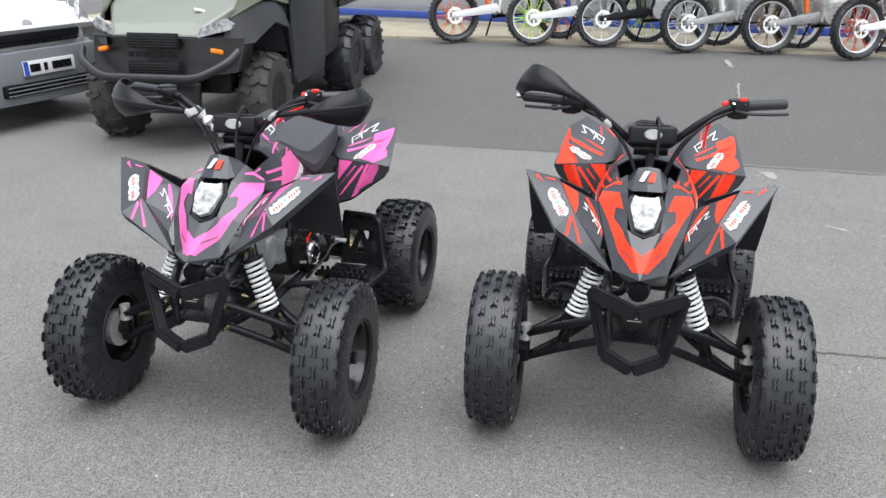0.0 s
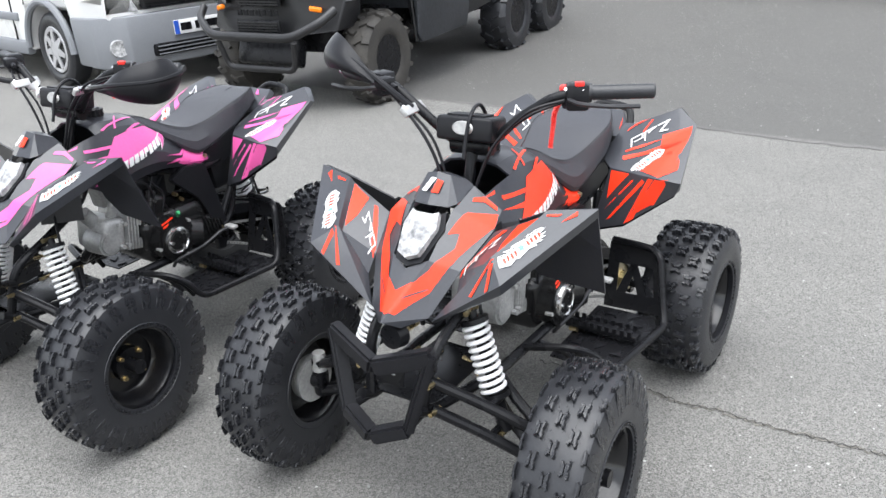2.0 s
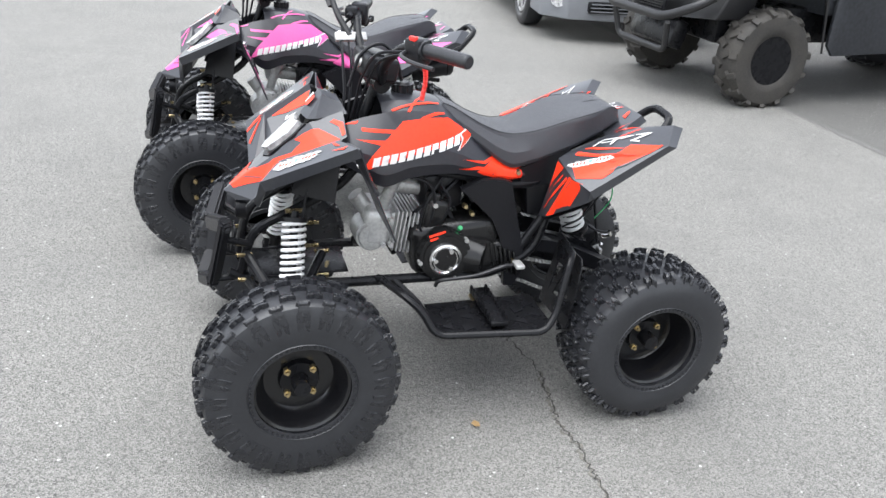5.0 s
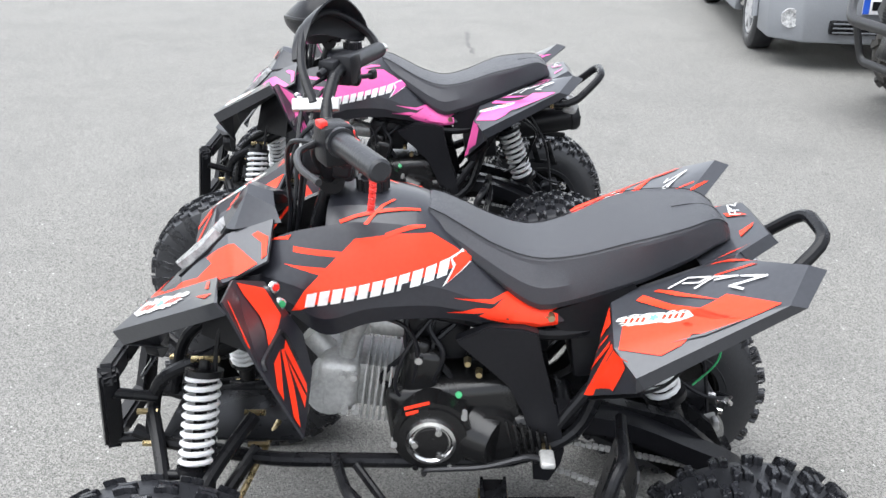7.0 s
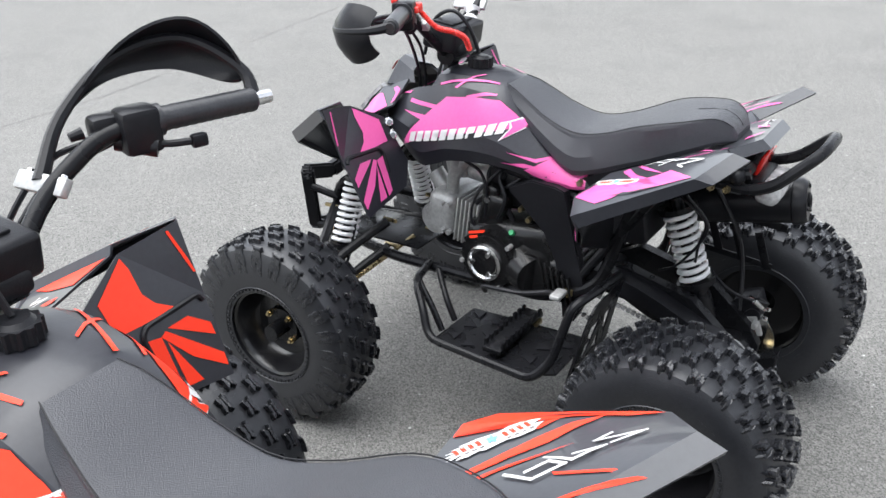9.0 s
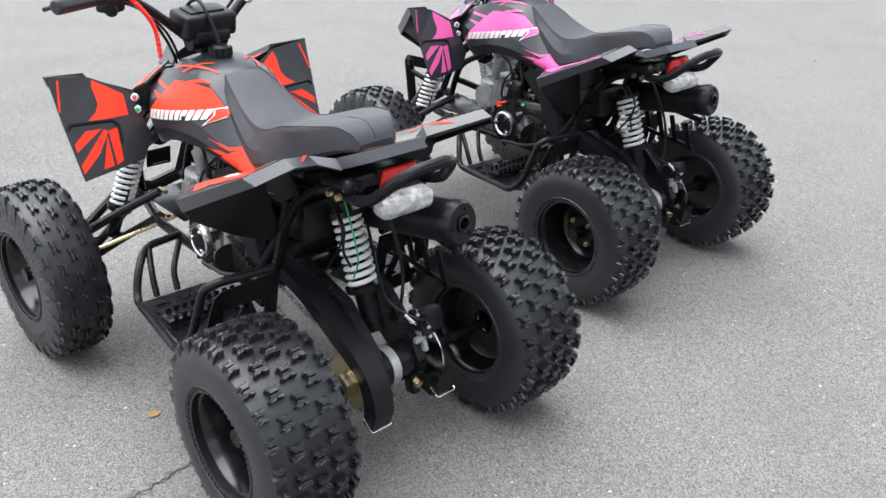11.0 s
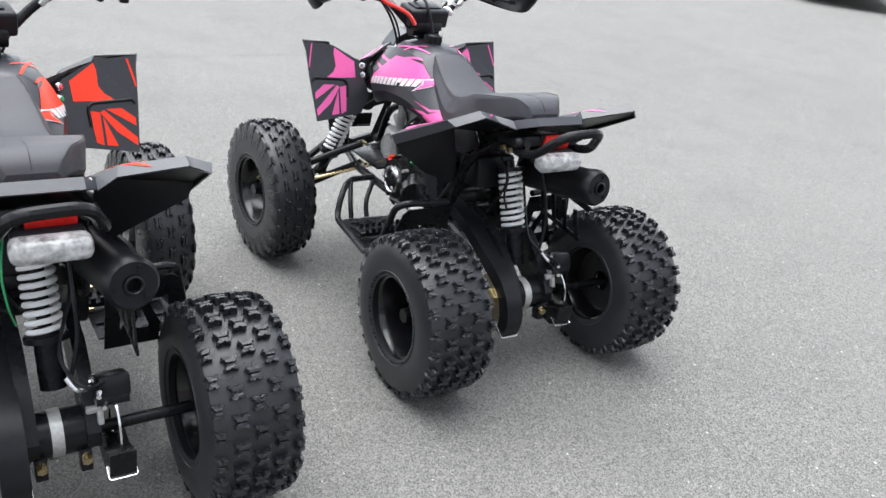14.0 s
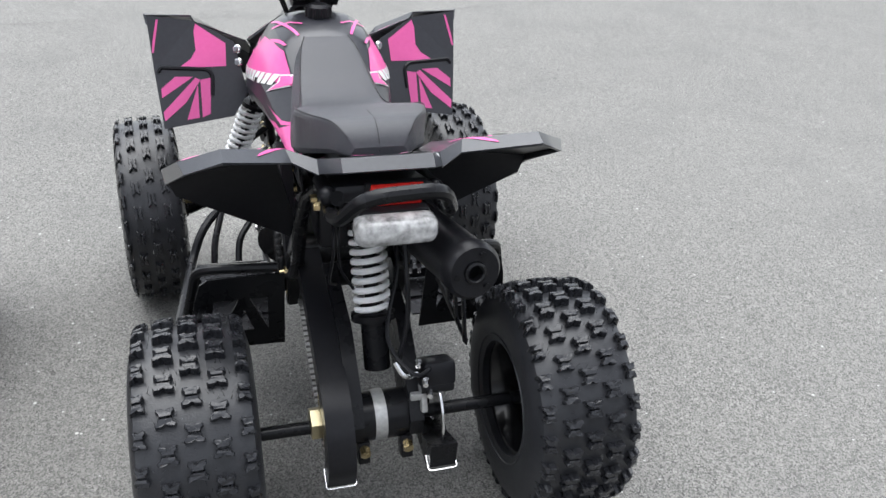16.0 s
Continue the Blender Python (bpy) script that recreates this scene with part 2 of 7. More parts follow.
def burst(bm, fn, ru, rv, seed, w):
    """A long jagged star."""
    rnd = random.Random(seed)
    pts = []
    for k in range(34):
        a = 2 * math.pi * k / 34
        r = 1.0 + rnd.uniform(-0.06, 0.06) if k % 2 else 0.70 + rnd.random() * 0.12
        ex = abs(math.cos(a)) ** 0.6 * (1 if math.cos(a) > 0 else -1)
        pts.append((ru * ex * r, rv * math.sin(a) * r * (0.72 + 0.28 * abs(math.cos(a))) + 0.12 * rv * ex))
    return decal(bm, pts, fn, 1, w)


def burst_sticker(P, fn, ru, rv, seed):
    """A white jagged sticker with red bars and a small blue star."""
    P("burst_sticker", burst(bmesh.new(), fn, ru, rv, seed, 0.0018), M_WHITE, "white jagged sticker")
    for side in (-1, 1):
        for i in range(4):
            u = side * ru * 0.50 + (i - 1.5) * ru * 0.155
            v = side * rv * 0.10
            P("sticker_bar", blocks(bmesh.new(), fn, u - ru * 0.055, v - rv * 0.36, ru * 0.105, rv * 0.56, 1, 0.15, seed + i, 0.0030), M_RED)
            P("sticker_dash", blocks(bmesh.new(), fn, u - ru * 0.05, v + rv * 0.40, ru * 0.11, rv * 0.12, 1, 0.2, 1, 0.0030, 0), M_STEEL)
    star = [(0.16 * (1.0 if k % 2 == 0 else 0.42) * math.sin(k * math.pi / 5 + 0.3), 0.16 * (1.0 if k % 2 == 0 else 0.42) * math.cos(k * math.pi / 5 + 0.3)) for k in range(10)]
    P("sticker_star", decal(bmesh.new(), [(ru * u, ru * 1.25 * v) for u, v in star], fn, 0, 0.0036), M_CYAN)


def blocks(bm, fn, u0, v0, du, dv, n, skew=0.25, seed=1, t=0.0024, cuts=1):
    """A row of slanted blocks, each with a notch, in place of lettering. (du, dv): the whole row's run and the blocks' height."""
    rnd = random.Random(seed)
    w = du / n
    for k in range(n):
        a, g = u0 + w * k, w * 0.22
        shapes = (((0, 0), (1, 0), (1, 1), (0, 1)),
                  ((0, 0), (0.4, 0), (0.5, 0.45), (0.6, 0), (1, 0), (1, 1), (0.6, 1), (0.5, 0.6), (0.4, 1), (0, 1)),
                  ((0, 0), (1, 0), (1, 0.35), (0.45, 0.35), (0.45, 0.62), (1, 0.62), (1, 1), (0, 1)),
                  ((0, 0), (0.38, 0), (0.38, 0.4), (1, 0.4), (1, 1), (0, 1)))
        for_ = shapes[rnd.randrange(4)]
        decal(bm, [(a + g / 2 + (w - g) * x + skew * w * y, v0 + dv * y) for x, y in for_], fn, cuts, t)
    return bm


def stroke(bm, fn, pts, w, t):
    """A thin bent line on a surface, segment by segment."""
    for (x0, y0), (x1, y1) in zip(pts, pts[1:]):
        d = math.hypot(x1 - x0, y1 - y0)
        ux, uy = (x1 - x0) / d * w / 2, (y1 - y0) / d * w / 2
        decal(bm, [(x0 - ux + uy, y0 - uy - ux), (x1 + ux + uy, y1 + uy - ux), (x1 + ux - uy, y1 + uy + ux), (x0 - ux - uy, y0 - uy + ux)], fn, 1, t)
    return bm


def angular(P, fn, length, high, w):
    """A logo as three slanted, bent outlines."""
    shapes = ([(0.0, 0.0), (0.0, 1.0), (1.0, 1.0), (1.0, 0.42), (0.30, 0.42)],
              [(0.0, 0.0), (0.0, 0.98), (1.0, 0.98), (0.32, 0.66)],
              [(0.0, 0.95), (1.0, 1.0), (0.12, 0.22), (0.8, 0.05)])
    for k, shape in enumerate(shapes):
        a = length * (k / 3 - 0.5)
        P("logo_shape", stroke(bmesh.new(), fn, [(a + length * 0.27 * x + high * 0.6 * (y - 0.5), high * (y - 0.5)) for x, y in shape], w, 0.0026), M_WHITE)


# ---- ground ----
def ground_height(x, y):
    t = min(1, max(0, (y - 6.8) / 3.4))
    return 0.22 * t * t * (3 - 2 * t) + 0.004 * noise.noise((x * 0.4, y * 0.4, 0)) * min(1, max(0, (abs(x - 0.5) + abs(y - 2.5)) / 3 - 0.8))


def asphalt():
    m = bpy.data.materials.new("weathered_asphalt")
    m.use_nodes = True
    n, l = m.node_tree.nodes, m.node_tree.links
    b = n["Principled BSDF"]
    tex = n.new("ShaderNodeTexCoord")

    def tx(kind, scale, **kw):
        t = n.new(kind)
        t.inputs["Scale"].default_value = scale
        for k, v in kw.items():
            t.inputs[k].default_value = v
        l.new(tex.outputs["Object"], t.inputs["Vector"])
        return t

    def ramp(src, a, b_, out0, out1):
        r = n.new("ShaderNodeMapRange")
        r.inputs["From Min"].default_value, r.inputs["From Max"].default_value = a, b_
        r.inputs["To Min"].default_value, r.inputs["To Max"].default_value = out0, out1
        l.new(src, r.inputs["Value"])
        return r.outputs[0]

    def mixc(fac, a, c):
        x = n.new("ShaderNodeMix")
        x.data_type = "RGBA"
        l.new(fac, x.inputs["Factor"])
        for sock, v in (("A", a), ("B", c)):
            if isinstance(v, tuple):
                x.inputs[sock].default_value = (*v, 1)
            else:
                l.new(v, x.inputs[sock])
        return x.outputs["Result"]
    stones = tx("ShaderNodeTexVoronoi", 330)
    pebbles = tx("ShaderNodeTexVoronoi", 165)
    wide, stain, fine = tx("ShaderNodeTexNoise", 0.35, Detail=4), tx("ShaderNodeTexNoise", 2.2, Detail=6), tx("ShaderNodeTexNoise", 230, Detail=3)
    c = mixc(ramp(stones.outputs["Color"], 0.1, 0.9, 0, 1), (0.045, 0.0442, 0.0420), (0.300, 0.293, 0.273))
    c = mixc(ramp(wide.outputs["Fac"], 0.4, 0.65, 0, 0.30), c, (0.215, 0.210, 0.197))
    c = mixc(ramp(stain.outputs["Fac"], 0.48, 0.72, 0, 0.30), c, (0.11, 0.108, 0.104))
    c = mixc(ramp(fine.outputs["Fac"], 0.62, 0.75, 0, 0.4), c, (0.35, 0.345, 0.33))
    c = mixc(ramp(pebbles.outputs["Color"], 0.86, 0.90, 0, 0.3), c, (0.34, 0.335, 0.32))
    c = mixc(ramp(pebbles.outputs["Color"], 0.12, 0.08, 0, 0.35), c, (0.035, 0.034, 0.033))
    grit = tx("ShaderNodeTexNoise", 38, Detail=5)
    c = mixc(ramp(grit.outputs["Fac"], 0.50, 0.70, 0, 0.16), c, (0.085, 0.083, 0.079))
    pale = tx("ShaderNodeTexNoise", 62, Detail=4)
    c = mixc(ramp(pale.outputs["Fac"], 0.55, 0.75, 0, 0.14), c, (0.33, 0.325, 0.31))
    # bright specks of stone and chalk
    speck = tx("ShaderNodeTexVoronoi", 11)
    c = mixc(ramp(speck.outputs["Distance"], 0.035, 0.05, 0.8, 0), c, (0.6, 0.6, 0.57))
    chip = tx("ShaderNodeTexVoronoi", 22)
    c = mixc(ramp(chip.outputs["Distance"], 0.050, 0.068, 0.75, 0), c, (0.55, 0.545, 0.52))
    # dark crumbs, thicker in some places
    crumb, where = tx("ShaderNodeTexVoronoi", 62), tx("ShaderNodeTexNoise", 1.3, Detail=3)
    both = n.new("ShaderNodeMath")
    both.operation = "MULTIPLY"
    l.new(ramp(crumb.outputs["Distance"], 0.14, 0.21, 0.55, 0), both.inputs[0])
    l.new(ramp(where.outputs["Fac"], 0.42, 0.62, 0.25, 1), both.inputs[1])
    c = mixc(both.outputs[0], c, (0.045, 0.044, 0.041))
    # the older, darker layer beyond the seam
    sep = n.new("ShaderNodeSeparateXYZ")
    l.new(tex.outputs["Object"], sep.inputs[0])
    line = n.new("ShaderNodeMath")
    line.operation, line.inputs[1].default_value = "MULTIPLY_ADD", -0.155
    l.new(sep.outputs["X"], line.inputs[0])
    l.new(sep.outputs["Y"], line.inputs[2])
    c = mixc(ramp(line.outputs[0], 5.57, 5.66, 0, 0.70), c, (0.075, 0.073, 0.07))
    far = tx("ShaderNodeTexVoronoi", 26)
    beyond = n.new("ShaderNodeMath")
    beyond.operation = "MULTIPLY"
    l.new(ramp(line.outputs[0], 5.6, 6.1, 0, 1), beyond.inputs[0])
    l.new(ramp(far.outputs["Distance"], 0.09, 0.12, 0.85, 0), beyond.inputs[1])
    c = mixc(beyond.outputs[0], c, (0.5, 0.49, 0.46))
    l.new(c, b.inputs["Base Color"])
    b.inputs["Roughness"].default_value = 0.85
    bp = n.new("ShaderNodeBump")
    bp.inputs["Strength"].default_value, bp.inputs["Distance"].default_value = 1.0, 0.003
    l.new(stones.outputs["Distance"], bp.inputs["Height"])
    l.new(bp.outputs[0], b.inputs["Normal"])
    return m


M_ASPHALT = asphalt()
bm = bmesh.new()
xs = [-400, -120, -50, -25] + [-16 + 0.8 * k for k in range(36)] + [18, 30, 60, 150, 400]
ys = [-400, -120, -50, -25] + [-14 + 0.8 * k for k in range(34)] + [14.5, 20, 40, 120, 400]
grid = [[bm.verts.new((x, y, ground_height(x, y))) for x in xs] for y in ys]
for a, b in zip(grid, grid[1:]):
    for k in range(len(xs) - 1):
        bm.faces.new((a[k], a[k + 1], b[k + 1], b[k]))
tagged(part("ground", bm, M_ASPHALT), "weathered grey asphalt yard with pale specks", "ground", kind="structure")


# ---- tyres ----
BEAD = 0.106


def crown(R, a):
    """The tyre's radius at a (-1 to 1) across it: a round crown and falling shoulders."""
    a = abs(a)
    return R - 0.024 * a ** 2.4 - (R - BEAD - 0.03) * max(0, (a - 0.64) / 0.36) ** 1.7


def tyre_mesh(R, W):
    bm, bead = bmesh.new(), BEAD
    prof = []
    for k in range(25):
        a = -1 + 2 * k / 24
        x = W / 2 * math.sin(a * math.pi / 2 * 0.98)
        prof.append((crown(R, a), x * (1 - 0.10 * max(0, (abs(a) - 0.85) / 0.15) ** 2)))
    w = prof[-1][1]
    prof += [(bead + 0.008, w * 0.93), (bead + 0.010, w * 0.82), (bead - 0.002, w * 0.74), (bead - 0.002, -w * 0.74), (bead + 0.010, -w * 0.82), (bead + 0.008, -w * 0.93)]
    lathe(bm, prof, 64, closed=True)
    # raised rings and marks on the sidewalls
    rs = R - 0.045
    rnd = random.Random(int(R * 1000))
    for sd in (1, -1):
        for rr, xx in ((rs + 0.004, 0.455), (bead + 0.020, 0.468)):
            lathe(bm, [(rr - 0.0016, sd * W * xx), (rr, sd * (W * xx + 0.0018)), (rr + 0.0016, sd * W * xx), (rr, sd * (W * xx - 0.002))], 64, closed=True)
        for a0, n, hh in ((0.5, 9, 0.012), (2.4, 7, 0.009), (3.6, 12, 0.012), (5.2, 5, 0.008)):
            for k in range(n):
                a = a0 + k * 0.055
                m = Matrix.Translation((sd * W * 0.474, (rs - 0.018) * math.sin(a), (rs - 0.018) * math.cos(a))) @ Matrix.Rotation(-a, 4, "X") @ Matrix.Diagonal((0.004, 0.0055, hh * rnd.uniform(0.7, 1), 1))
                bmesh.ops.create_cube(bm, size=1, matrix=m)
    return bm


def knob_mesh(R, W, cols, n, half, h, seed, hairs, long=False):
    """Knobs of a bow-tie outline, each split by a groove across the tyre (or along it), and the fine hairs of new rubber."""
    bm, rnd = bmesh.new(), random.Random(seed)

    def at(th, x, up):
        r = crown(R, math.asin(min(1, abs(2 * x / W))) / (math.pi / 2 * 0.98)) + up
        return Vector((x, r * math.sin(th), r * math.cos(th)))
    side = [(0.10, -0.66), (0.42, -0.70), (0.66, -1.0), (0.98, -0.92), (0.94, -0.34), (0.70, 0.0), (0.94, 0.34), (0.98, 0.92), (0.66, 1.0), (0.42, 0.70), (0.10, 0.66)]
    for x0, off, sv in cols:
        for k in range(n):
            th0 = 2 * math.pi * (k + off) / n
            tw = rnd.uniform(-0.08, 0.08)
            for d in (1, -1):
                low, up = [], []
                for u, v in side:
                    u, v = d * u + tw * v * 0.3, v * (1 - 0.12 * (d < 0))
                    if long:
                        u, v = v, u
                    low.append(bm.verts.new(at(th0 + u * half[0] * 1.06 / R, x0 + v * half[1] * sv * 1.06, -0.002)))
                    up.append(bm.verts.new(at(th0 + u * half[0] / R, x0 + v * half[1] * sv, h * (0.93 + 0.14 * rnd.random()))))
                cen = sum((v.co for v in up), Vector()) / len(up)
                out = cen.copy()
                out.x = 0
                out.normalize()
                cap = [bm.verts.new(cen + (v.co - cen) * 0.92 + out * 0.0016) for v in up]
                bm.faces.new(cap)
                for i in range(len(side)):
                    j = (i + 1) % len(side)
                    bm.faces.new((low[i], low[j], up[j], up[i]))
                    bm.faces.new((up[i], up[j], cap[j], cap[i]))
            g = [bm.verts.new(at(th0 + u * half[0] / R, x0 + v * half[1] * sv, h * 0.55)) for u, v in ((-0.2, -0.2), (0.2, -0.2), (0.2, 0.2), (-0.2, 0.2))]
            bm.faces.new(g)
    for _ in range(hairs):
        th, x = rnd.random() * 6.283, (rnd.random() - 0.5) * W * 0.76
        a, b = at(th, x, h * 0.3), at(th + rnd.uniform(-0.03, 0.03), x + rnd.uniform(-0.006, 0.006), h + rnd.uniform(0.004, 0.013))
        e = Vector((0.0006, 0, 0))
        bm.faces.new((bm.verts.new(a - e), bm.verts.new(a + e), bm.verts.new(b)))
    return bm


def as_mesh(name, bm, mat, smooth=True):
    ob = part(name, bm, mat, smooth=smooth)
    me = ob.data
    bpy.data.objects.remove(ob)
    return me


FRONT_R, FRONT_W, REAR_R, REAR_W = 0.228, 0.158, 0.209, 0.208
front_cols = [(0.0345 * k, 0.5 * (k % 2), 1.0 if abs(k) < 2 else 0.85) for k in range(-2, 3)]
ME_FTYRE = as_mesh("tyre", tyre_mesh(FRONT_R, FRONT_W), M_RUBBER)
ME_FTREAD = as_mesh("tread", knob_mesh(FRONT_R, FRONT_W, front_cols, 24, (0.0178, 0.0092), 0.0095, 3, 320, True), M_TREAD, False)
ME_RTYRE = as_mesh("tyre", tyre_mesh(REAR_R, REAR_W), M_RUBBER)
rear_cols = [(0.0405 * k, 0.5 * (k % 2), 1.0 if abs(k) < 2 else 0.72) for k in range(-2, 3)]
ME_RTREAD = as_mesh("tread", knob_mesh(REAR_R, REAR_W, rear_cols, 24, (0.0138, 0.0160), 0.0138, 5, 620), M_TREAD, False)


def rim_mesh(w, depth):
    bm = bmesh.new()
    prof = [(0.112, w), (0.116, w - 0.004), (0.112, w - 0.010), (0.104, w - 0.018), (0.100, 0.02), (0.104, -w + 0.018), (0.112, -w + 0.010), (0.116, -w + 0.004), (0.112, -w),
            (0.106, -w + 0.003), (0.097, -w + 0.022), (0.094, depth - 0.012), (0.082, depth - 0.008), (0.03, depth - 0.008), (0.03, depth), (0.082, depth + 0.001), (0.093, depth + 0.012), (0.097, w - 0.022), (0.106, w - 0.003)]
    lathe(bm, prof, 48, closed=True)
    return bm


def studs_mesh(w):
    bm = bmesh.new()
    for k in range(60):
        a = 2 * math.pi * k / 60
        bmesh.ops.create_cube(bm, size=0.0058, matrix=Matrix.Translation((w - 0.001, 0.121 * math.sin(a), 0.121 * math.cos(a))))
    return bm


ME_FRIM, ME_RRIM = as_mesh("rim", rim_mesh(0.062, 0.004), M_RIM), as_mesh("rim", rim_mesh(0.080, -0.02), M_RIM)
ME_FSTUD, ME_RSTUD = as_mesh("bead_studs", studs_mesh(0.0735), M_TREAD), as_mesh("bead_studs", studs_mesh(0.0965), M_TREAD)
bm = bmesh.new()
rod(bm, (0, 0, 0), (0.012, 0, 0), 0.0085, seg=6), rod(bm, (0.01, 0, 0), (0.02, 0, 0), 0.005, 0.0045, 8)
ME_NUT = as_mesh("wheel_nut", bm, M_BRASS)
bm = bmesh.new()
rod(bm, (0, 0, 0), (0.048, 0, 0), 0.021, 0.019, 20), rod(bm, (-0.01, 0, 0), (0.006, 0, 0), 0.05, 0.045, 24)
ME_HUB = as_mesh("hub", bm, M_STEEL)


def wheel(parent, name, front, m):
    w = new(name)
    w.parent, w.matrix_local = parent, m
    shared("tyre", ME_FTYRE if front else ME_RTYRE, w)
    shared("tread", ME_FTREAD if front else ME_RTREAD, w)
    shared("rim", ME_FRIM if front else ME_RRIM, w)
    shared("bead_studs", ME_FSTUD if front else ME_RSTUD, w)
    shared("hub", ME_HUB, w, pose(0.012, 0, 0))
    for k in range(4):
        a = math.pi / 4 + k * math.pi / 2
        shared("wheel_nut", ME_NUT, w, pose(0.014, 0.042 * math.sin(a), 0.042 * math.cos(a)), "yellow zinc wheel nut")
    return w


def coil(bm, p0, p1, r, wire, turns, seg=12):
    m, d = along(p0, p1)
    pts = [m @ Vector((r * math.cos(2 * math.pi * turns * k / (turns * seg)), r * math.sin(2 * math.pi * turns * k / (turns * seg)), d * (k / (turns * seg) - 0.5))) for k in range(turns * seg + 1)]
    return tube(bm, pts, wire, 8)


# ---- surfaces of the tank cover and the seat: x left, y back, z up from the ground under the rear axle ----
tank_hw = curve([(-0.73, 0.100), (-0.66, 0.134), (-0.60, 0.150), (-0.50, 0.146), (-0.40, 0.128), (-0.30, 0.106), (-0.20, 0.092)])
tank_top = curve([(-0.73, 0.725), (-0.66, 0.768), (-0.60, 0.790), (-0.54, 0.796), (-0.44, 0.780), (-0.40, 0.755), (-0.34, 0.705), (-0.26, 0.650), (-0.20, 0.640)])
tank_low = curve([(-0.73, 0.665), (-0.66, 0.630), (-0.60, 0.596), (-0.525, 0.618), (-0.42, 0.620), (-0.325, 0.600), (-0.245, 0.585), (-0.20, 0.588)])
tank_side = [(0.0, 0.97), (0.18, 1.04), (0.40, 1.0), (0.60, 0.88), (0.78, 0.745), (0.90, 0.64), (1.0, 0.44)]


def tank_x(y, z):
    q = min(1, max(0, (z - tank_low(y)) / (tank_top(y) - tank_low(y))))
    return tank_hw(y) * float(np.interp(q, [p[0] for p in tank_side], [p[1] for p in tank_side]))


seat_hw = curve([(-0.45, 0.036), (-0.43, 0.056), (-0.36, 0.08), (-0.26, 0.1), (-0.12, 0.112), (-0.07, 0.112), (-0.03, 0.103), (0.0, 0.095), (0.02, 0.086), (0.04, 0.075), (0.06, 0.064), (0.070, 0.056), (0.078, 0.046)])
seat_top = curve([(-0.45, 0.775), (-0.43, 0.79), (-0.38, 0.768), (-0.32, 0.735), (-0.25, 0.714), (-0.18, 0.726), (-0.09, 0.760), (0.0, 0.778), (0.035, 0.782), (0.055, 0.776), (0.070, 0.764), (0.078, 0.750)])
seat_edge = curve([(-0.45, 0.8), (-0.36, 0.78), (-0.25, 0.76), (-0.18, 0.84), (-0.1, 0.95), (-0.03, 0.97), (0.025, 0.92), (0.05, 0.88), (0.078, 0.84)])
seat_low = curve([(-0.45, 0.76), (-0.42, 0.742), (-0.34, 0.685), (-0.25, 0.622), (-0.2, 0.63), (-0.12, 0.66), (0.05, 0.726), (0.078, 0.730)])


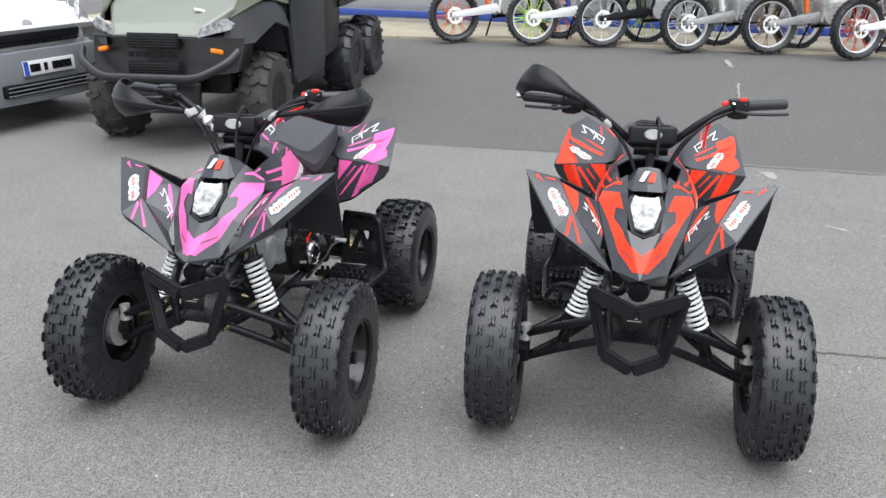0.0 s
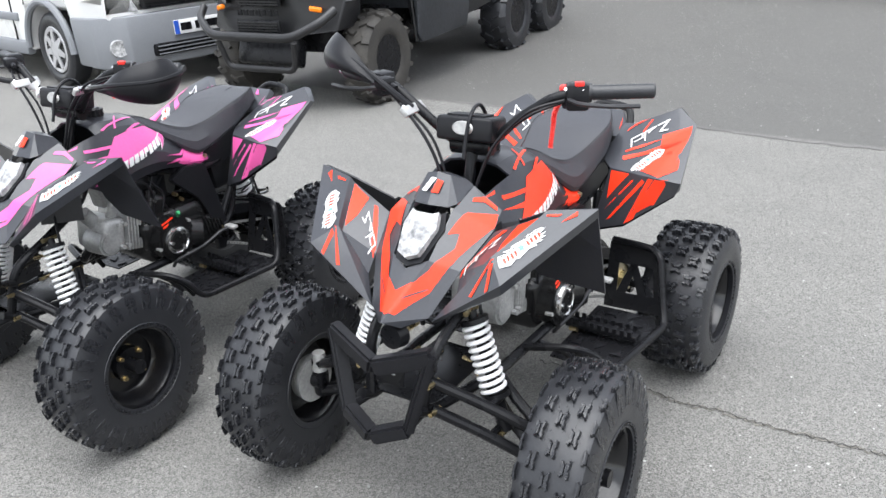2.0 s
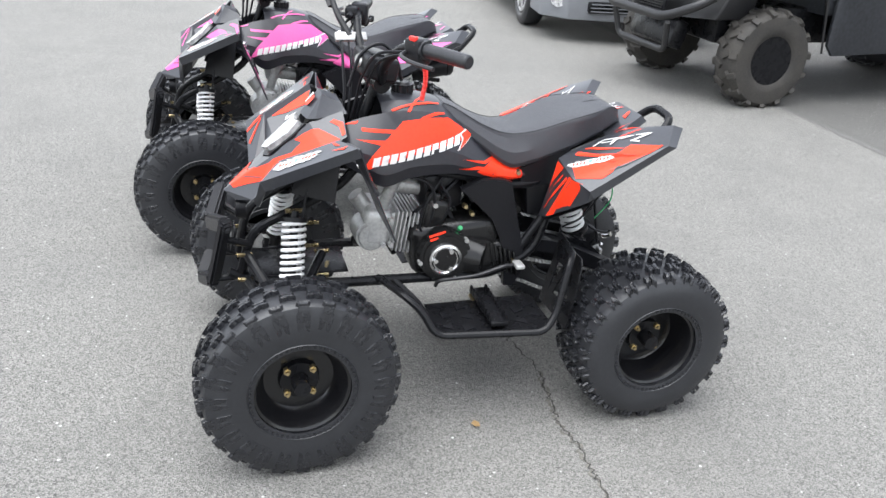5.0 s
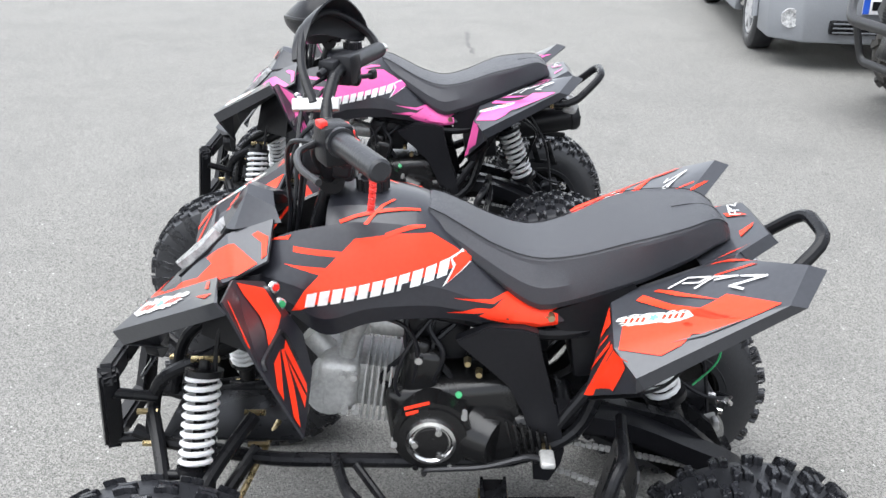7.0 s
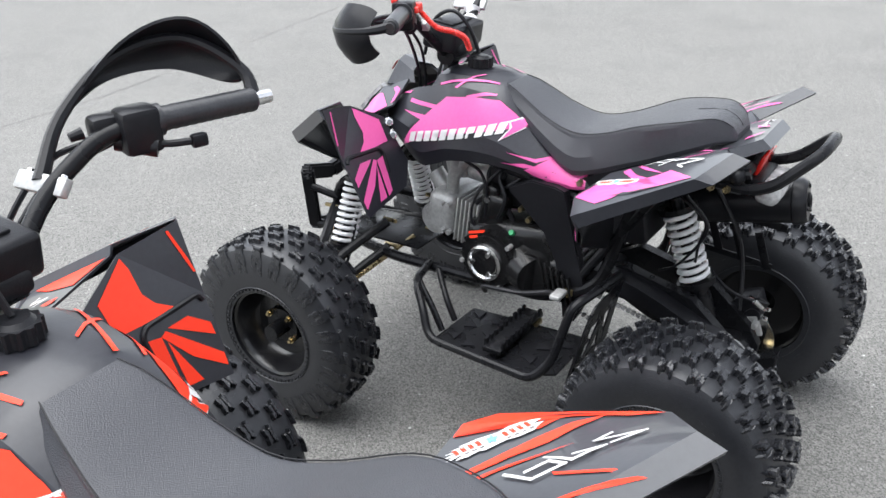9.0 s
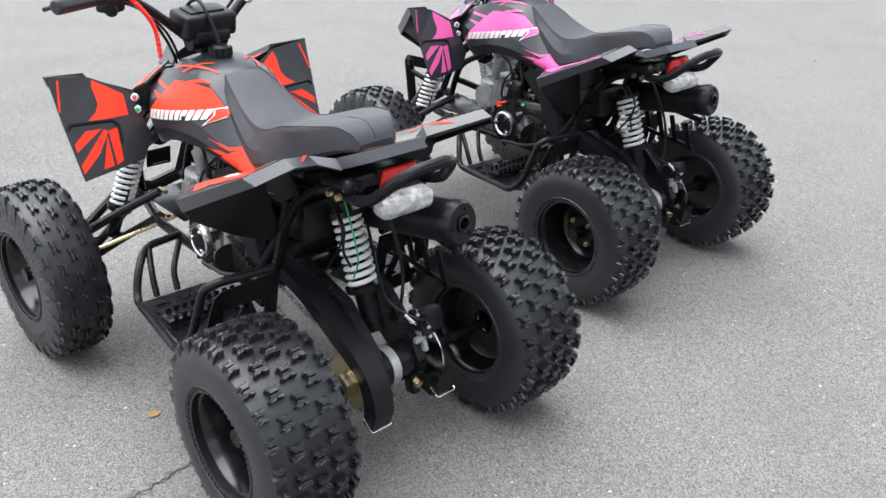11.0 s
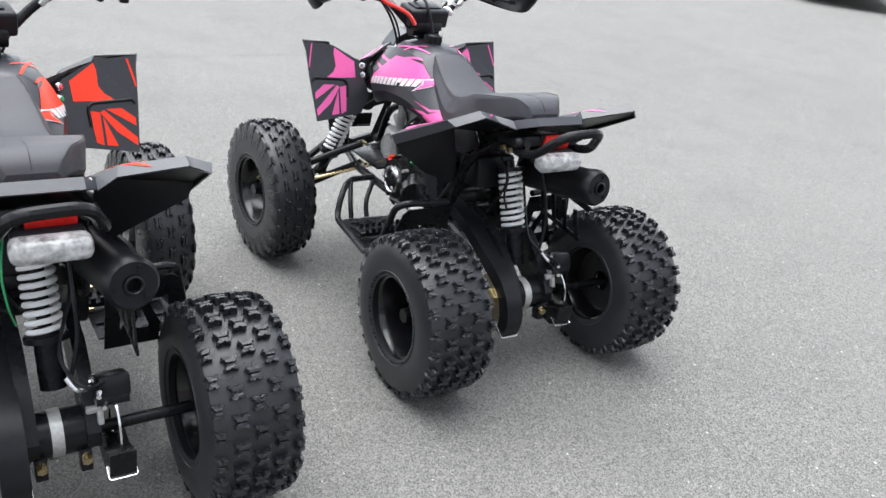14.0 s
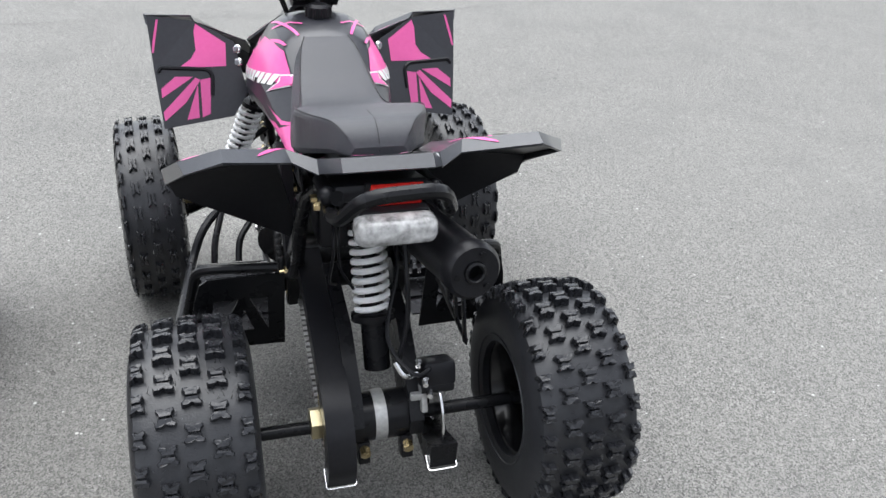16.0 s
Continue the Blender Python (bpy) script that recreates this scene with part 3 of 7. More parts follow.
def quad_bike(label, m, film, film_word, steer, bar_turn, guards, wrap):
    q = thing("quad_bike", label, "quad bike", m, "quad bikes for sale")
    P = lambda name, bm, mat, lab="", parent=q: part(name, bm, mat, parent, lab)
    # wheels
    for s in (1, -1):
        turn = 0 if s > 0 else 180
        wheel(q, "front_wheel", True, pose(0.400 if s > 0 else -0.412, -0.841, 0.2365, 0, 0, turn + steer))
        wheel(q, "rear_wheel", False, pose(0.320 if s > 0 else -0.340, 0.098, 0.2225, 0, 0, turn))
    # frame tubes
    for s in (1, -1):
        X = lambda *p: [(s * a, b, c) for a, b, c in p]
        P("lower_rail", tube(bmesh.new(), corners(X((0.075, -0.98, 0.35), (0.075, -0.93, 0.325), (0.125, -0.72, 0.325), (0.125, -0.28, 0.325), (0.11, -0.16, 0.38), (0.10, -0.10, 0.58)), 0.05), 0.0135), M_STEEL)
        P("front_upright", tube(bmesh.new(), corners(X((0.07, -0.95, 0.34), (0.085, -0.92, 0.47), (0.095, -0.80, 0.53), (0.10, -0.68, 0.60), (0.05, -0.6, 0.72)), 0.05), 0.0125), M_STEEL)
        P("upper_rail", tube(bmesh.new(), corners(X((0.05, -0.64, 0.70), (0.085, -0.48, 0.62), (0.085, -0.20, 0.56), (0.085, 0.05, 0.66), (0.075, 0.12, 0.68)), 0.06), 0.0125), M_STEEL)
        P("seat_stay", tube(bmesh.new(), X((0.115, -0.20, 0.40), (0.10, -0.06, 0.60), (0.085, 0.02, 0.66)), 0.011), M_STEEL)
        # pivot bracket between rail and seat
        br = bmesh.new()
        prism(br, [(-0.384, 0.574), (-0.328, 0.600), (-0.270, 0.596), (-0.245, 0.588), (-0.232, 0.529), (-0.222, 0.48), (-0.208, 0.447), (-0.195, 0.39), (-0.188, 0.349), (-0.193, 0.319), (-0.213, 0.280), (-0.241, 0.283), (-0.244, 0.33), (-0.250, 0.378), (-0.262, 0.429), (-0.289, 0.485), (-0.337, 0.528), (-0.379, 0.565)], lambda u, v, w: (s * (0.100 + w), u, v), 0.024)
        bmesh.ops.bevel(br, geom=[e for e in br.edges if abs(e.verts[0].co.x - e.verts[1].co.x) < 1e-5], offset=0.003, segments=2, affect="EDGES")
        P("pivot_bracket", br, M_PLASTIC)
        P("pivot_bolt", rod(bmesh.new(), (s * 0.12, -0.224, 0.356), (s * 0.137, -0.224, 0.356), 0.012, seg=6), M_BRASS, "yellow zinc pivot bolt")
        P("panel_bolt", rod(bmesh.new(), (s * 0.075, -0.228, 0.602), (s * 0.098, -0.228, 0.602), 0.008, 0.006, 10), M_BRASS)
        # suspension arms
        for z0, z1, nm in ((0.335, 0.205, "lower_arm"), (0.405, 0.285, "upper_arm")):
            a = bmesh.new()
            tip = (s * 0.325, -0.845, z1)
            tube(a, corners([(s * 0.085, -0.935, z0), (s * 0.2, -0.885, (z0 + z1) / 2 + 0.004), tip], 0.06), 0.0125)
            tube(a, corners([(s * 0.105, -0.745, z0), (s * 0.2, -0.805, (z0 + z1) / 2 + 0.004), tip], 0.06), 0.0125)
            rod(a, (s * 0.2, -0.89, (z0 + z1) / 2 + 0.003), (s * 0.2, -0.80, (z0 + z1) / 2 + 0.003), 0.009)
            P(nm, a, M_STEEL)
            for y in (-0.94, -0.745):
                P("arm_bolt", rod(bmesh.new(), (s * 0.095, y - 0.019, z0), (s * 0.095, y + 0.019, z0), 0.0060, seg=6), M_BRASS)
        k = bmesh.new()
        box(k, (s * 0.325, -0.845, 0.25), (0.03, 0.035, 0.11), bevel=0.008), rod(k, (s * 0.32, -0.845, 0.236), (s * 0.4, -0.845, 0.236), 0.022)
        P("steering_knuckle", k, M_STEEL)
        P("ball_joint", rod(bmesh.new(), (s * 0.325, -0.845, 0.27), (s * 0.325, -0.845, 0.318), 0.021, 0.016), M_ALU, "grey cast ball joint")
        P("brake_drum", rod(bmesh.new(), (s * 0.345, -0.845, 0.236), (s * 0.375, -0.845, 0.236), 0.062, 0.058, 28), M_ALU)
        P("tie_rod", rod(bmesh.new(), (s * 0.03, -0.72, 0.34), (s * 0.315, -0.79, 0.262), 0.006, seg=8), M_BRASS, "yellow zinc tie rod")
        # front shock absorber
        top, bot = Vector((s * 0.118, -0.815, 0.530)), Vector((s * 0.215, -0.842, 0.270))
        sh = new("shock_absorber")
        sh.parent = q
        d = (bot - top)
        P("damper", rod(rod(bmesh.new(), top, bot, 0.011), top + d * 0.62, bot, 0.017), M_STEEL, parent=sh)
        P("spring", coil(bmesh.new(), top + d * 0.1, top + d * 0.68, 0.027, 0.0050, 10), M_SPRING, "white coil spring", sh)
        P("spring_seat", rod(bmesh.new(), top + d * 0.06, top + d * 0.1, 0.033), M_STEEL, parent=sh)
        P("spring_seat", rod(bmesh.new(), top + d * 0.68, top + d * 0.72, 0.033), M_STEEL, parent=sh)
        P("shock_bolt", rod(bmesh.new(), top + Vector((0, -0.024, 0)), top + Vector((0, 0.024, 0)), 0.0065, seg=6), M_BRASS, parent=sh)
        P("shock_bolt", rod(bmesh.new(), bot + Vector((0, -0.026, 0)), bot + Vector((0, 0.026, 0)), 0.0065, seg=6), M_BRASS, parent=sh)
        # footwell with guard, peg and heel plate
        f = new("footwell")
        f.parent = q
        fl = bmesh.new()
        prism(fl, [(0.135, -0.47), (0.30, -0.475), (0.325, -0.21), (0.30, -0.165), (0.135, -0.165)], lambda u, v, w: (s * u, v, 0.243 + w + (v + 0.47) * 0.03), 0.004)
        P("foot_plate", fl, M_STEEL, parent=f)
        for i, (u, v) in enumerate(((0.16, -0.44), (0.21, -0.43), (0.27, -0.44), (0.17, -0.38), (0.23, -0.375), (0.285, -0.39), (0.16, -0.24), (0.22, -0.235), (0.28, -0.24), (0.19, -0.195), (0.25, -0.195))):
            g = 0.022 if i % 2 else -0.022
            P("cleat", prism(bmesh.new(), [(u - 0.016, v - g * 0.5), (u + 0.016, v - g * 0.5), (u + g * 0.2, v + g * 0.8)], lambda a, b, w: (s * a, b, 0.2475 + w + (b + 0.47) * 0.03), 0.004), M_PLASTIC, parent=f)
        P("guard_tube", tube(bmesh.new(), corners(X((0.13, -0.60, 0.335), (0.24, -0.565, 0.345), (0.285, -0.515, 0.31), (0.31, -0.485, 0.25), (0.345, -0.20, 0.257), (0.325, -0.165, 0.30), (0.30, -0.135, 0.425), (0.27, -0.115, 0.44), (0.15, -0.10, 0.44)), 0.035), 0.010), M_STEEL, parent=f)
        P("guard_tube", tube(bmesh.new(), corners(X((0.15, -0.56, 0.335), (0.20, -0.505, 0.29), (0.205, -0.48, 0.245)), 0.03), 0.008), M_STEEL, parent=f)
        P("guard_tube", tube(bmesh.new(), corners(X((0.23, -0.565, 0.345), (0.255, -0.505, 0.29), (0.26, -0.48, 0.245)), 0.03), 0.008), M_STEEL, parent=f)
        frame_fn = lambda u, v, w: (s * u, -0.135 + (v - 0.25) * 0.22 + w, v)
        for poly in ([(0.14, 0.245), (0.325, 0.25), (0.320, 0.295), (0.14, 0.290)], [(0.14, 0.375), (0.308, 0.375), (0.296, 0.418), (0.280, 0.43), (0.14, 0.43)],
                     [(0.14, 0.290), (0.172, 0.290), (0.172, 0.375), (0.14, 0.375)], [(0.284, 0.293), (0.320, 0.295), (0.308, 0.375), (0.272, 0.375)],
                     [(0.172, 0.291), (0.200, 0.292), (0.226, 0.375), (0.206, 0.375)], [(0.206, 0.375), (0.226, 0.375), (0.262, 0.293), (0.236, 0.292)]):
            P("heel_guard_bar", prism(bmesh.new(), poly, frame_fn, 0.004), M_STEEL, parent=f)
        pg = bmesh.new()
        box(pg, (s * 0.215, -0.315, 0.272), (0.20, 0.045, 0.012), bevel=0.002)
        for i in range(9):
            for y in (-0.336, -0.294):
                box(pg, (s * (0.13 + i * 0.021), y, 0.283), (0.011, 0.006, 0.016), bevel=0)
        P("foot_peg", pg, M_STEEL, parent=f)
        for y in (-0.335, -0.295):
            P("peg_bolt", rod(bmesh.new(), (s * 0.128, y, 0.262), (s * 0.15, y, 0.262), 0.008, seg=6), M_BRASS, parent=f)
    # bumper with its V bars
    bp = new("front_bumper")
    bp.parent = q
    tagged(bp, "black moulded front bumper")
    for s in (1, -1):
        for name, a, b, w, h in (("upper_bar", (s * 0.134, -0.985, 0.505), (0, -1.018, 0.462), 0.030, 0.040), ("side_bar", (s * 0.128, -0.984, 0.512), (s * 0.078, -1.020, 0.325), 0.034, 0.024), ("lower_bar", (s * 0.084, -1.018, 0.335), (0, -1.043, 0.303), 0.034, 0.034)):
            m, d = along(a, b)
            bb = bmesh.new()
            r = bmesh.ops.create_cube(bb, size=1, matrix=m @ Matrix.Diagonal((w, h, d, 1)))
            bmesh.ops.bevel(bb, geom=list(bb.edges), offset=0.006, segments=2, affect="EDGES")
            P(name, bb, M_PLASTIC, parent=bp)
        P("strut", tube(bmesh.new(), [(s * 0.118, -0.985, 0.46), (s * 0.085, -0.925, 0.43)], 0.010), M_STEEL, parent=bp)
        P("strut", tube(bmesh.new(), [(s * 0.08, -1.015, 0.335), (s * 0.07, -0.93, 0.335)], 0.010), M_STEEL, parent=bp)
    fp = bmesh.new()
    box(fp, (0, -0.965, 0.42), (0.075, 0.004, 0.055), (-12, 0, 0), 0.001)
    P("maker_plate", fp, M_STEEL)
    for i in range(5):
        P("plate_mark", box(bmesh.new(), (-0.004 + 0.004 * (i % 2), -0.9685 + 0.0021 * (i - 2), 0.437 - 0.009 * i), (0.055 - 0.008 * (i % 3), 0.0012, 0.003), (-12, 0, 0), 0), M_ALU)
    box(fp := bmesh.new(), (0, -0.80, 0.335), (0.16, 0.26, 0.006), (0, 0, 0), 0.002)
    P("skid_plate", fp, M_STEEL)
    h = rod(bmesh.new(), (0, -0.955, 0.50), (0, -0.93, 0.50), 0.028, 0.034, 20)
    P("horn", h, M_STEEL)
    # engine
    e = new("engine")
    e.parent = q
    e.location = (0.004, -0.018, 0.004)
    c = bmesh.new()
    box(c, (0.0, -0.36, 0.40), (0.22, 0.26, 0.15), (6, 0, 0), 0.03, 3)
    box(c, (0.0, -0.27, 0.36), (0.24, 0.16, 0.10), (14, 0, 0), 0.025, 3)
    rod(c, (0.0, -0.405, 0.39), (0.145, -0.405, 0.39), 0.078, 0.07, 32), rod(c, (0.0, -0.30, 0.375), (0.13, -0.30, 0.375), 0.06, 0.05, 28)
    rod(c, (0.0, -0.405, 0.39), (-0.14, -0.405, 0.39), 0.085, 0.075, 32)
    P("crankcase", c, M_ENGINE, parent=e)
    for i in range(6):
        P("case_rib", box(bmesh.new(), (0.128, -0.27 + i * 0.014, 0.38 - i * 0.006), (0.014, 0.006, 0.075), (12, 0, 0), 0.002), M_ENGINE, parent=e)
    for k in range(7):
        a = k * 0.9
        P("case_bolt", rod(bmesh.new(), (0.13, -0.405 + 0.07 * math.sin(a), 0.39 + 0.07 * math.cos(a)), (0.15, -0.405 + 0.07 * math.sin(a), 0.39 + 0.07 * math.cos(a)), 0.006, seg=6), M_ALU if k % 2 else M_ENGINE, parent=e)
    P("cap_face", lathe(bmesh.new(), [(0.0, 0.0125), (0.030, 0.012), (0.033, 0.006), (0.0, 0.006)], 32, pose(0.147, -0.408, 0.386)), M_ENGINE, parent=e)
    P("case_drum", rod(rod(bmesh.new(), (0.10, -0.405, 0.39), (0.149, -0.405, 0.39), 0.066, 0.060, 36), (0.10, -0.33, 0.375), (0.128, -0.29, 0.370), 0.058, 0.045, 28), M_ENGINE, parent=e)
    for i in range(4):
        P("case_ridge", tube(bmesh.new(), [(0.140 - 0.004 * i, -0.365, 0.415 - 0.017 * i), (0.118, -0.235, 0.395 - 0.014 * i)], 0.0035, 6), M_ENGINE, parent=e)
    P("chain_cover", box(box(bmesh.new(), (0.075, -0.425, 0.485), (0.05, 0.07, 0.10), (-14, 0, 0), 0.018, 3), (0.078, -0.43, 0.535), (0.034, 0.042, 0.035), (-14, 0, 0), 0.012, 3), M_ENGINE, "gloss black engine cover", e)
    P("cover_bolt", rod(bmesh.new(), (0.098, -0.43, 0.52), (0.106, -0.43, 0.52), 0.009, 0.007, 12), M_CHROME, parent=e)
    P("filler_cap", rod(bmesh.new(), (0.105, -0.36, 0.452), (0.115, -0.36, 0.459), 0.007, 0.006, 12), M_GREEN, parent=e)
    P("intake_elbow", tube(bmesh.new(), spline([(0.05, -0.56, 0.50), (0.06, -0.545, 0.55), (0.05, -0.52, 0.585), (0.03, -0.47, 0.60)], 5), 0.016, 12), M_ALU, parent=e)
    for y, z in ((-0.345, 0.512), (-0.325, 0.49), (-0.31, 0.535)):
        P("stud_nut", rod(bmesh.new(), (0.085, y, z), (0.102, y, z), 0.008, 0.006, 6), M_BRASS, parent=e)
    P("throttle_cable", tube(bmesh.new(), spline([(0.085, -0.52, 0.60), (0.098, -0.47, 0.585), (0.105, -0.45, 0.54), (0.10, -0.46, 0.47)], 6), 0.004, 6), M_PLASTIC)
    P("case_cap", lathe(bmesh.new(), [(0.0, 0.008), (0.034, 0.008), (0.038, 0.012), (0.044, 0.010), (0.046, 0.0), (0.0, 0.0)], 32, pose(0.147, -0.408, 0.386)), M_CHROME, "polished round engine cap", e)
    for k in range(3):
        a = k * 2.094 + 0.5
        P("cap_bolt", rod(bmesh.new(), (0.15, -0.408 + 0.028 * math.sin(a), 0.386 + 0.028 * math.cos(a)), (0.163, -0.408 + 0.028 * math.sin(a), 0.386 + 0.028 * math.cos(a)), 0.008, 0.006, 12), M_CHROME, parent=e)
    st = bmesh.new()
    fn = patch((0.139, -0.455, 0.432), (0.139, -0.40, 0.448), (0.136, -0.405, 0.468), (0.136, -0.46, 0.452))
    decal(decal(st, [(0.1, 0.62), (0.9, 0.62), (0.9, 0.92), (0.1, 0.92)], fn, t=0.01), [(0.1, 0.1), (0.5, 0.1), (0.5, 0.42), (0.1, 0.42)], fn, t=0.01)
    P("warning_sticker", st, film if film is M_RED else M_RED, "small red and black warning sticker", e)
    for i in range(7):
        P("cooling_fin", box(bmesh.new(), (0.01, -0.464 - i * 0.011, 0.432 + i * 0.002), (0.15, 0.005, 0.115), (-8, 0, 0), 0.002), M_ALU, parent=e)
    cy = bmesh.new()
    box(cy, (0.01, -0.50, 0.44), (0.11, 0.10, 0.09), (-8, 0, 0), 0.01)
    P("cylinder", cy, M_ALU, parent=e)
    hd = bmesh.new()
    box(hd, (0.01, -0.578, 0.45), (0.15, 0.075, 0.105), (-8, 0, 0), 0.018, 3)
    rod(hd, (0.0, -0.594, 0.430), (0.078, -0.594, 0.430), 0.044, 0.041, 28), rod(hd, (0.07, -0.594, 0.430), (0.084, -0.594, 0.430), 0.038, 0.033, 28)
    rod(hd, (0.02, -0.60, 0.49), (0.02, -0.63, 0.53), 0.022)
    for a in range(4):
        rod(hd, (0.085, -0.545 - 0.02 * (a % 2), 0.41 + 0.07 * (a // 2)), (0.1, -0.545 - 0.02 * (a % 2), 0.41 + 0.07 * (a // 2)), 0.007, seg=6)
    P("cylinder_head", hd, M_ALU, "grey cast aluminium cylinder head", e)
    ca = bmesh.new()
    box(ca, (0.02, -0.55, 0.565), (0.06, 0.06, 0.065), (10, 0, 0), 0.01), rod(ca, (0.02, -0.53, 0.555), (0.02, -0.45, 0.545), 0.024), rod(ca, (0.06, -0.54, 0.59), (0.06, -0.54, 0.555), 0.016)
    P("carburettor", ca, M_ALU, parent=e)
    ab = bmesh.new()
    box(ab, (0.0, -0.40, 0.54), (0.12, 0.12, 0.10), (0, 0, 0), 0.02), rod(ab, (0.0, -0.30, 0.53), (0.0, -0.2, 0.53), 0.042)
    P("air_box", ab, M_PLASTIC, parent=e)
    bx = bmesh.new()
    box(bx, (0.01, -0.13, 0.52), (0.13, 0.10, 0.09), (8, 0, 0), 0.01)
    P("battery_box", bx, M_PLASTIC)
    for s in (1, -1):
        sp_ = bmesh.new()
        sheet(sp_, [(s * x, y, z) for x, y, z in ((0.090, -0.225, 0.612), (0.104, -0.17, 0.640), (0.112, -0.09, 0.676), (0.108, -0.05, 0.620), (0.098, -0.13, 0.570), (0.092, -0.20, 0.560))], [(0, 1, 2, 3, 4, 5)], 0.004)
        P("side_panel", sp_, M_PLASTIC)
        P("panel_bolt", rod(bmesh.new(), (s * 0.090, -0.222, 0.606), (s * 0.104, -0.222, 0.606), 0.008, 0.006, 12), M_ZINC)
    rnd = random.Random(11)
    for i in range(5):
        x = 0.05 + 0.06 * rnd.random()
        y0, z0 = -0.34 - 0.16 * rnd.random(), 0.61
        pts = [(x - 0.03, y0 + 0.05, z0 + 0.02), (x, y0, z0 - 0.03), (x + 0.02, y0 + rnd.uniform(-0.05, 0.03), 0.53), (x + 0.02, y0 + rnd.uniform(-0.05, 0.05), 0.46), (x, y0 + rnd.uniform(-0.1, 0.1), 0.42)]
        P("cable", tube(bmesh.new(), spline(pts, 5), 0.0035 + 0.002 * rnd.random(), 6), M_PLASTIC)
    for s in (1, -1):
        P("brake_cable", tube(bmesh.new(), spline([(s * 0.05, -0.70, 0.68), (s * 0.11, -0.78, 0.60), (s * 0.15, -0.80, 0.45), (s * 0.22, -0.80, 0.31), (s * 0.32, -0.81, 0.29)], 6), 0.004, 6), M_PLASTIC)
    P("mount_bolt", rod(bmesh.new(), (0.095, -0.30, 0.53), (0.115, -0.30, 0.53), 0.010, seg=6), M_BRASS)
    P("mount_bolt", rod(bmesh.new(), (0.09, -0.275, 0.52), (0.112, -0.275, 0.52), 0.010, seg=6), M_BRASS)
    lever = tube(bmesh.new(), corners([(0.13, -0.44, 0.30), (0.15, -0.44, 0.325), (0.155, -0.33, 0.335), (0.155, -0.255, 0.36), (0.175, -0.235, 0.37)], 0.03), 0.0058, 8)
    lever = P("gear_lever", lever, M_LEVER, "dark metal gear lever")
    P("lever_pad", box(bmesh.new(), (0.178, -0.225, 0.372), (0.045, 0.026, 0.012), (0, 0, 0), 0.005), M_ALU, parent=lever)
    hpipe = tube(bmesh.new(), corners([(-0.02, -0.60, 0.42), (-0.05, -0.64, 0.36), (-0.12, -0.55, 0.34), (-0.13, -0.30, 0.42), (-0.10, -0.12, 0.50)], 0.06), 0.014)
    P("exhaust_pipe", hpipe, M_STEEL)
    mf = new("silencer")
    mf.parent = q
    a0, a1 = Vector((-0.098, -0.10, 0.522)), Vector((-0.134, 0.195, 0.566))
    mm = Matrix.Translation(a0) @ (a1 - a0).to_track_quat("X", "Z").to_matrix().to_4x4()
    L = (a1 - a0).length
    P("can", lathe(bmesh.new(), [(0.0, 0), (0.03, 0), (0.044, 0.02), (0.047, 0.04), (0.047, L - 0.03), (0.050, L - 0.028), (0.050, L - 0.01), (0.043, L), (0.02, L), (0.02, L - 0.02), (0, L - 0.02)], 36, mm), M_PLASTIC, parent=mf)
    P("tail_pipe", lathe(bmesh.new(), [(0.013, L - 0.01), (0.017, L - 0.01), (0.019, L + 0.004), (0.015, L + 0.006), (0.013, L + 0.004)], 24, mm, True), M_STEEL, parent=mf)
    for k in range(3):
        a = k * 2.094 + 0.4
        p = mm @ Vector((L, 0.033 * math.sin(a), 0.033 * math.cos(a)))
        P("end_cap_bolt", rod(bmesh.new(), p, p + (a1 - a0).normalized() * 0.004, 0.005, seg=8), M_STEEL, parent=mf)
    hs = bmesh.new()
    for i in range(4):
        box(hs, (-0.15, -0.05 + i * 0.055, 0.46 - i * 0.012), (0.004, 0.018, 0.09), (18, 0, 0), 0.001)
    box(hs, (-0.15, 0.04, 0.50), (0.004, 0.24, 0.018), (-6, 0, 0), 0.001), box(hs, (-0.15, 0.04, 0.40), (0.004, 0.2, 0.014), (-6, 0, 0), 0.001)
    P("side_bracket", hs, M_STEEL)
    # swing arm, axle, chain and brake
    sa = new("swing_arm")
    sa.parent = q
    prof = [(-0.20, 0.345), (-0.193, 0.385), (-0.133, 0.418), (0.03, 0.375), (0.13, 0.285), (0.155, 0.24), (0.15, 0.205), (0.10, 0.20), (0.06, 0.225), (-0.05, 0.30), (-0.12, 0.335)]
    ar = bmesh.new()
    prism(ar, prof, lambda u, v, w: (0.035 + w, u, v), 0.026), prism(ar, prof, lambda u, v, w: (-0.075 + w, u, v), 0.026)
    rod(ar, (-0.07, -0.18, 0.365), (0.09, -0.18, 0.365), 0.026)
    P("arm", ar, M_STEEL, parent=sa)
    outer = spline([(-0.20, 0.0, 0.418), (-0.08, 0.0, 0.398), (0.05, 0.0, 0.342), (0.135, 0.0, 0.302), (0.182, 0.0, 0.255), (0.200, 0.0, 0.195), (0.188, 0.0, 0.146)], 5)
    inner = spline([(-0.20, 0.0, 0.385), (-0.08, 0.0, 0.362), (0.04, 0.0, 0.306), (0.115, 0.0, 0.268), (0.145, 0.0, 0.240), (0.160, 0.0, 0.195), (0.156, 0.0, 0.150)], 5)
    cg = prism(bmesh.new(), [(a[0], a[2]) for a in outer] + [(a[0], a[2]) for a in reversed(inner)], lambda u, v, w: (0.058 + w, u, v), 0.050)
    P("chain_guard", cg, M_PLASTIC, parent=sa)
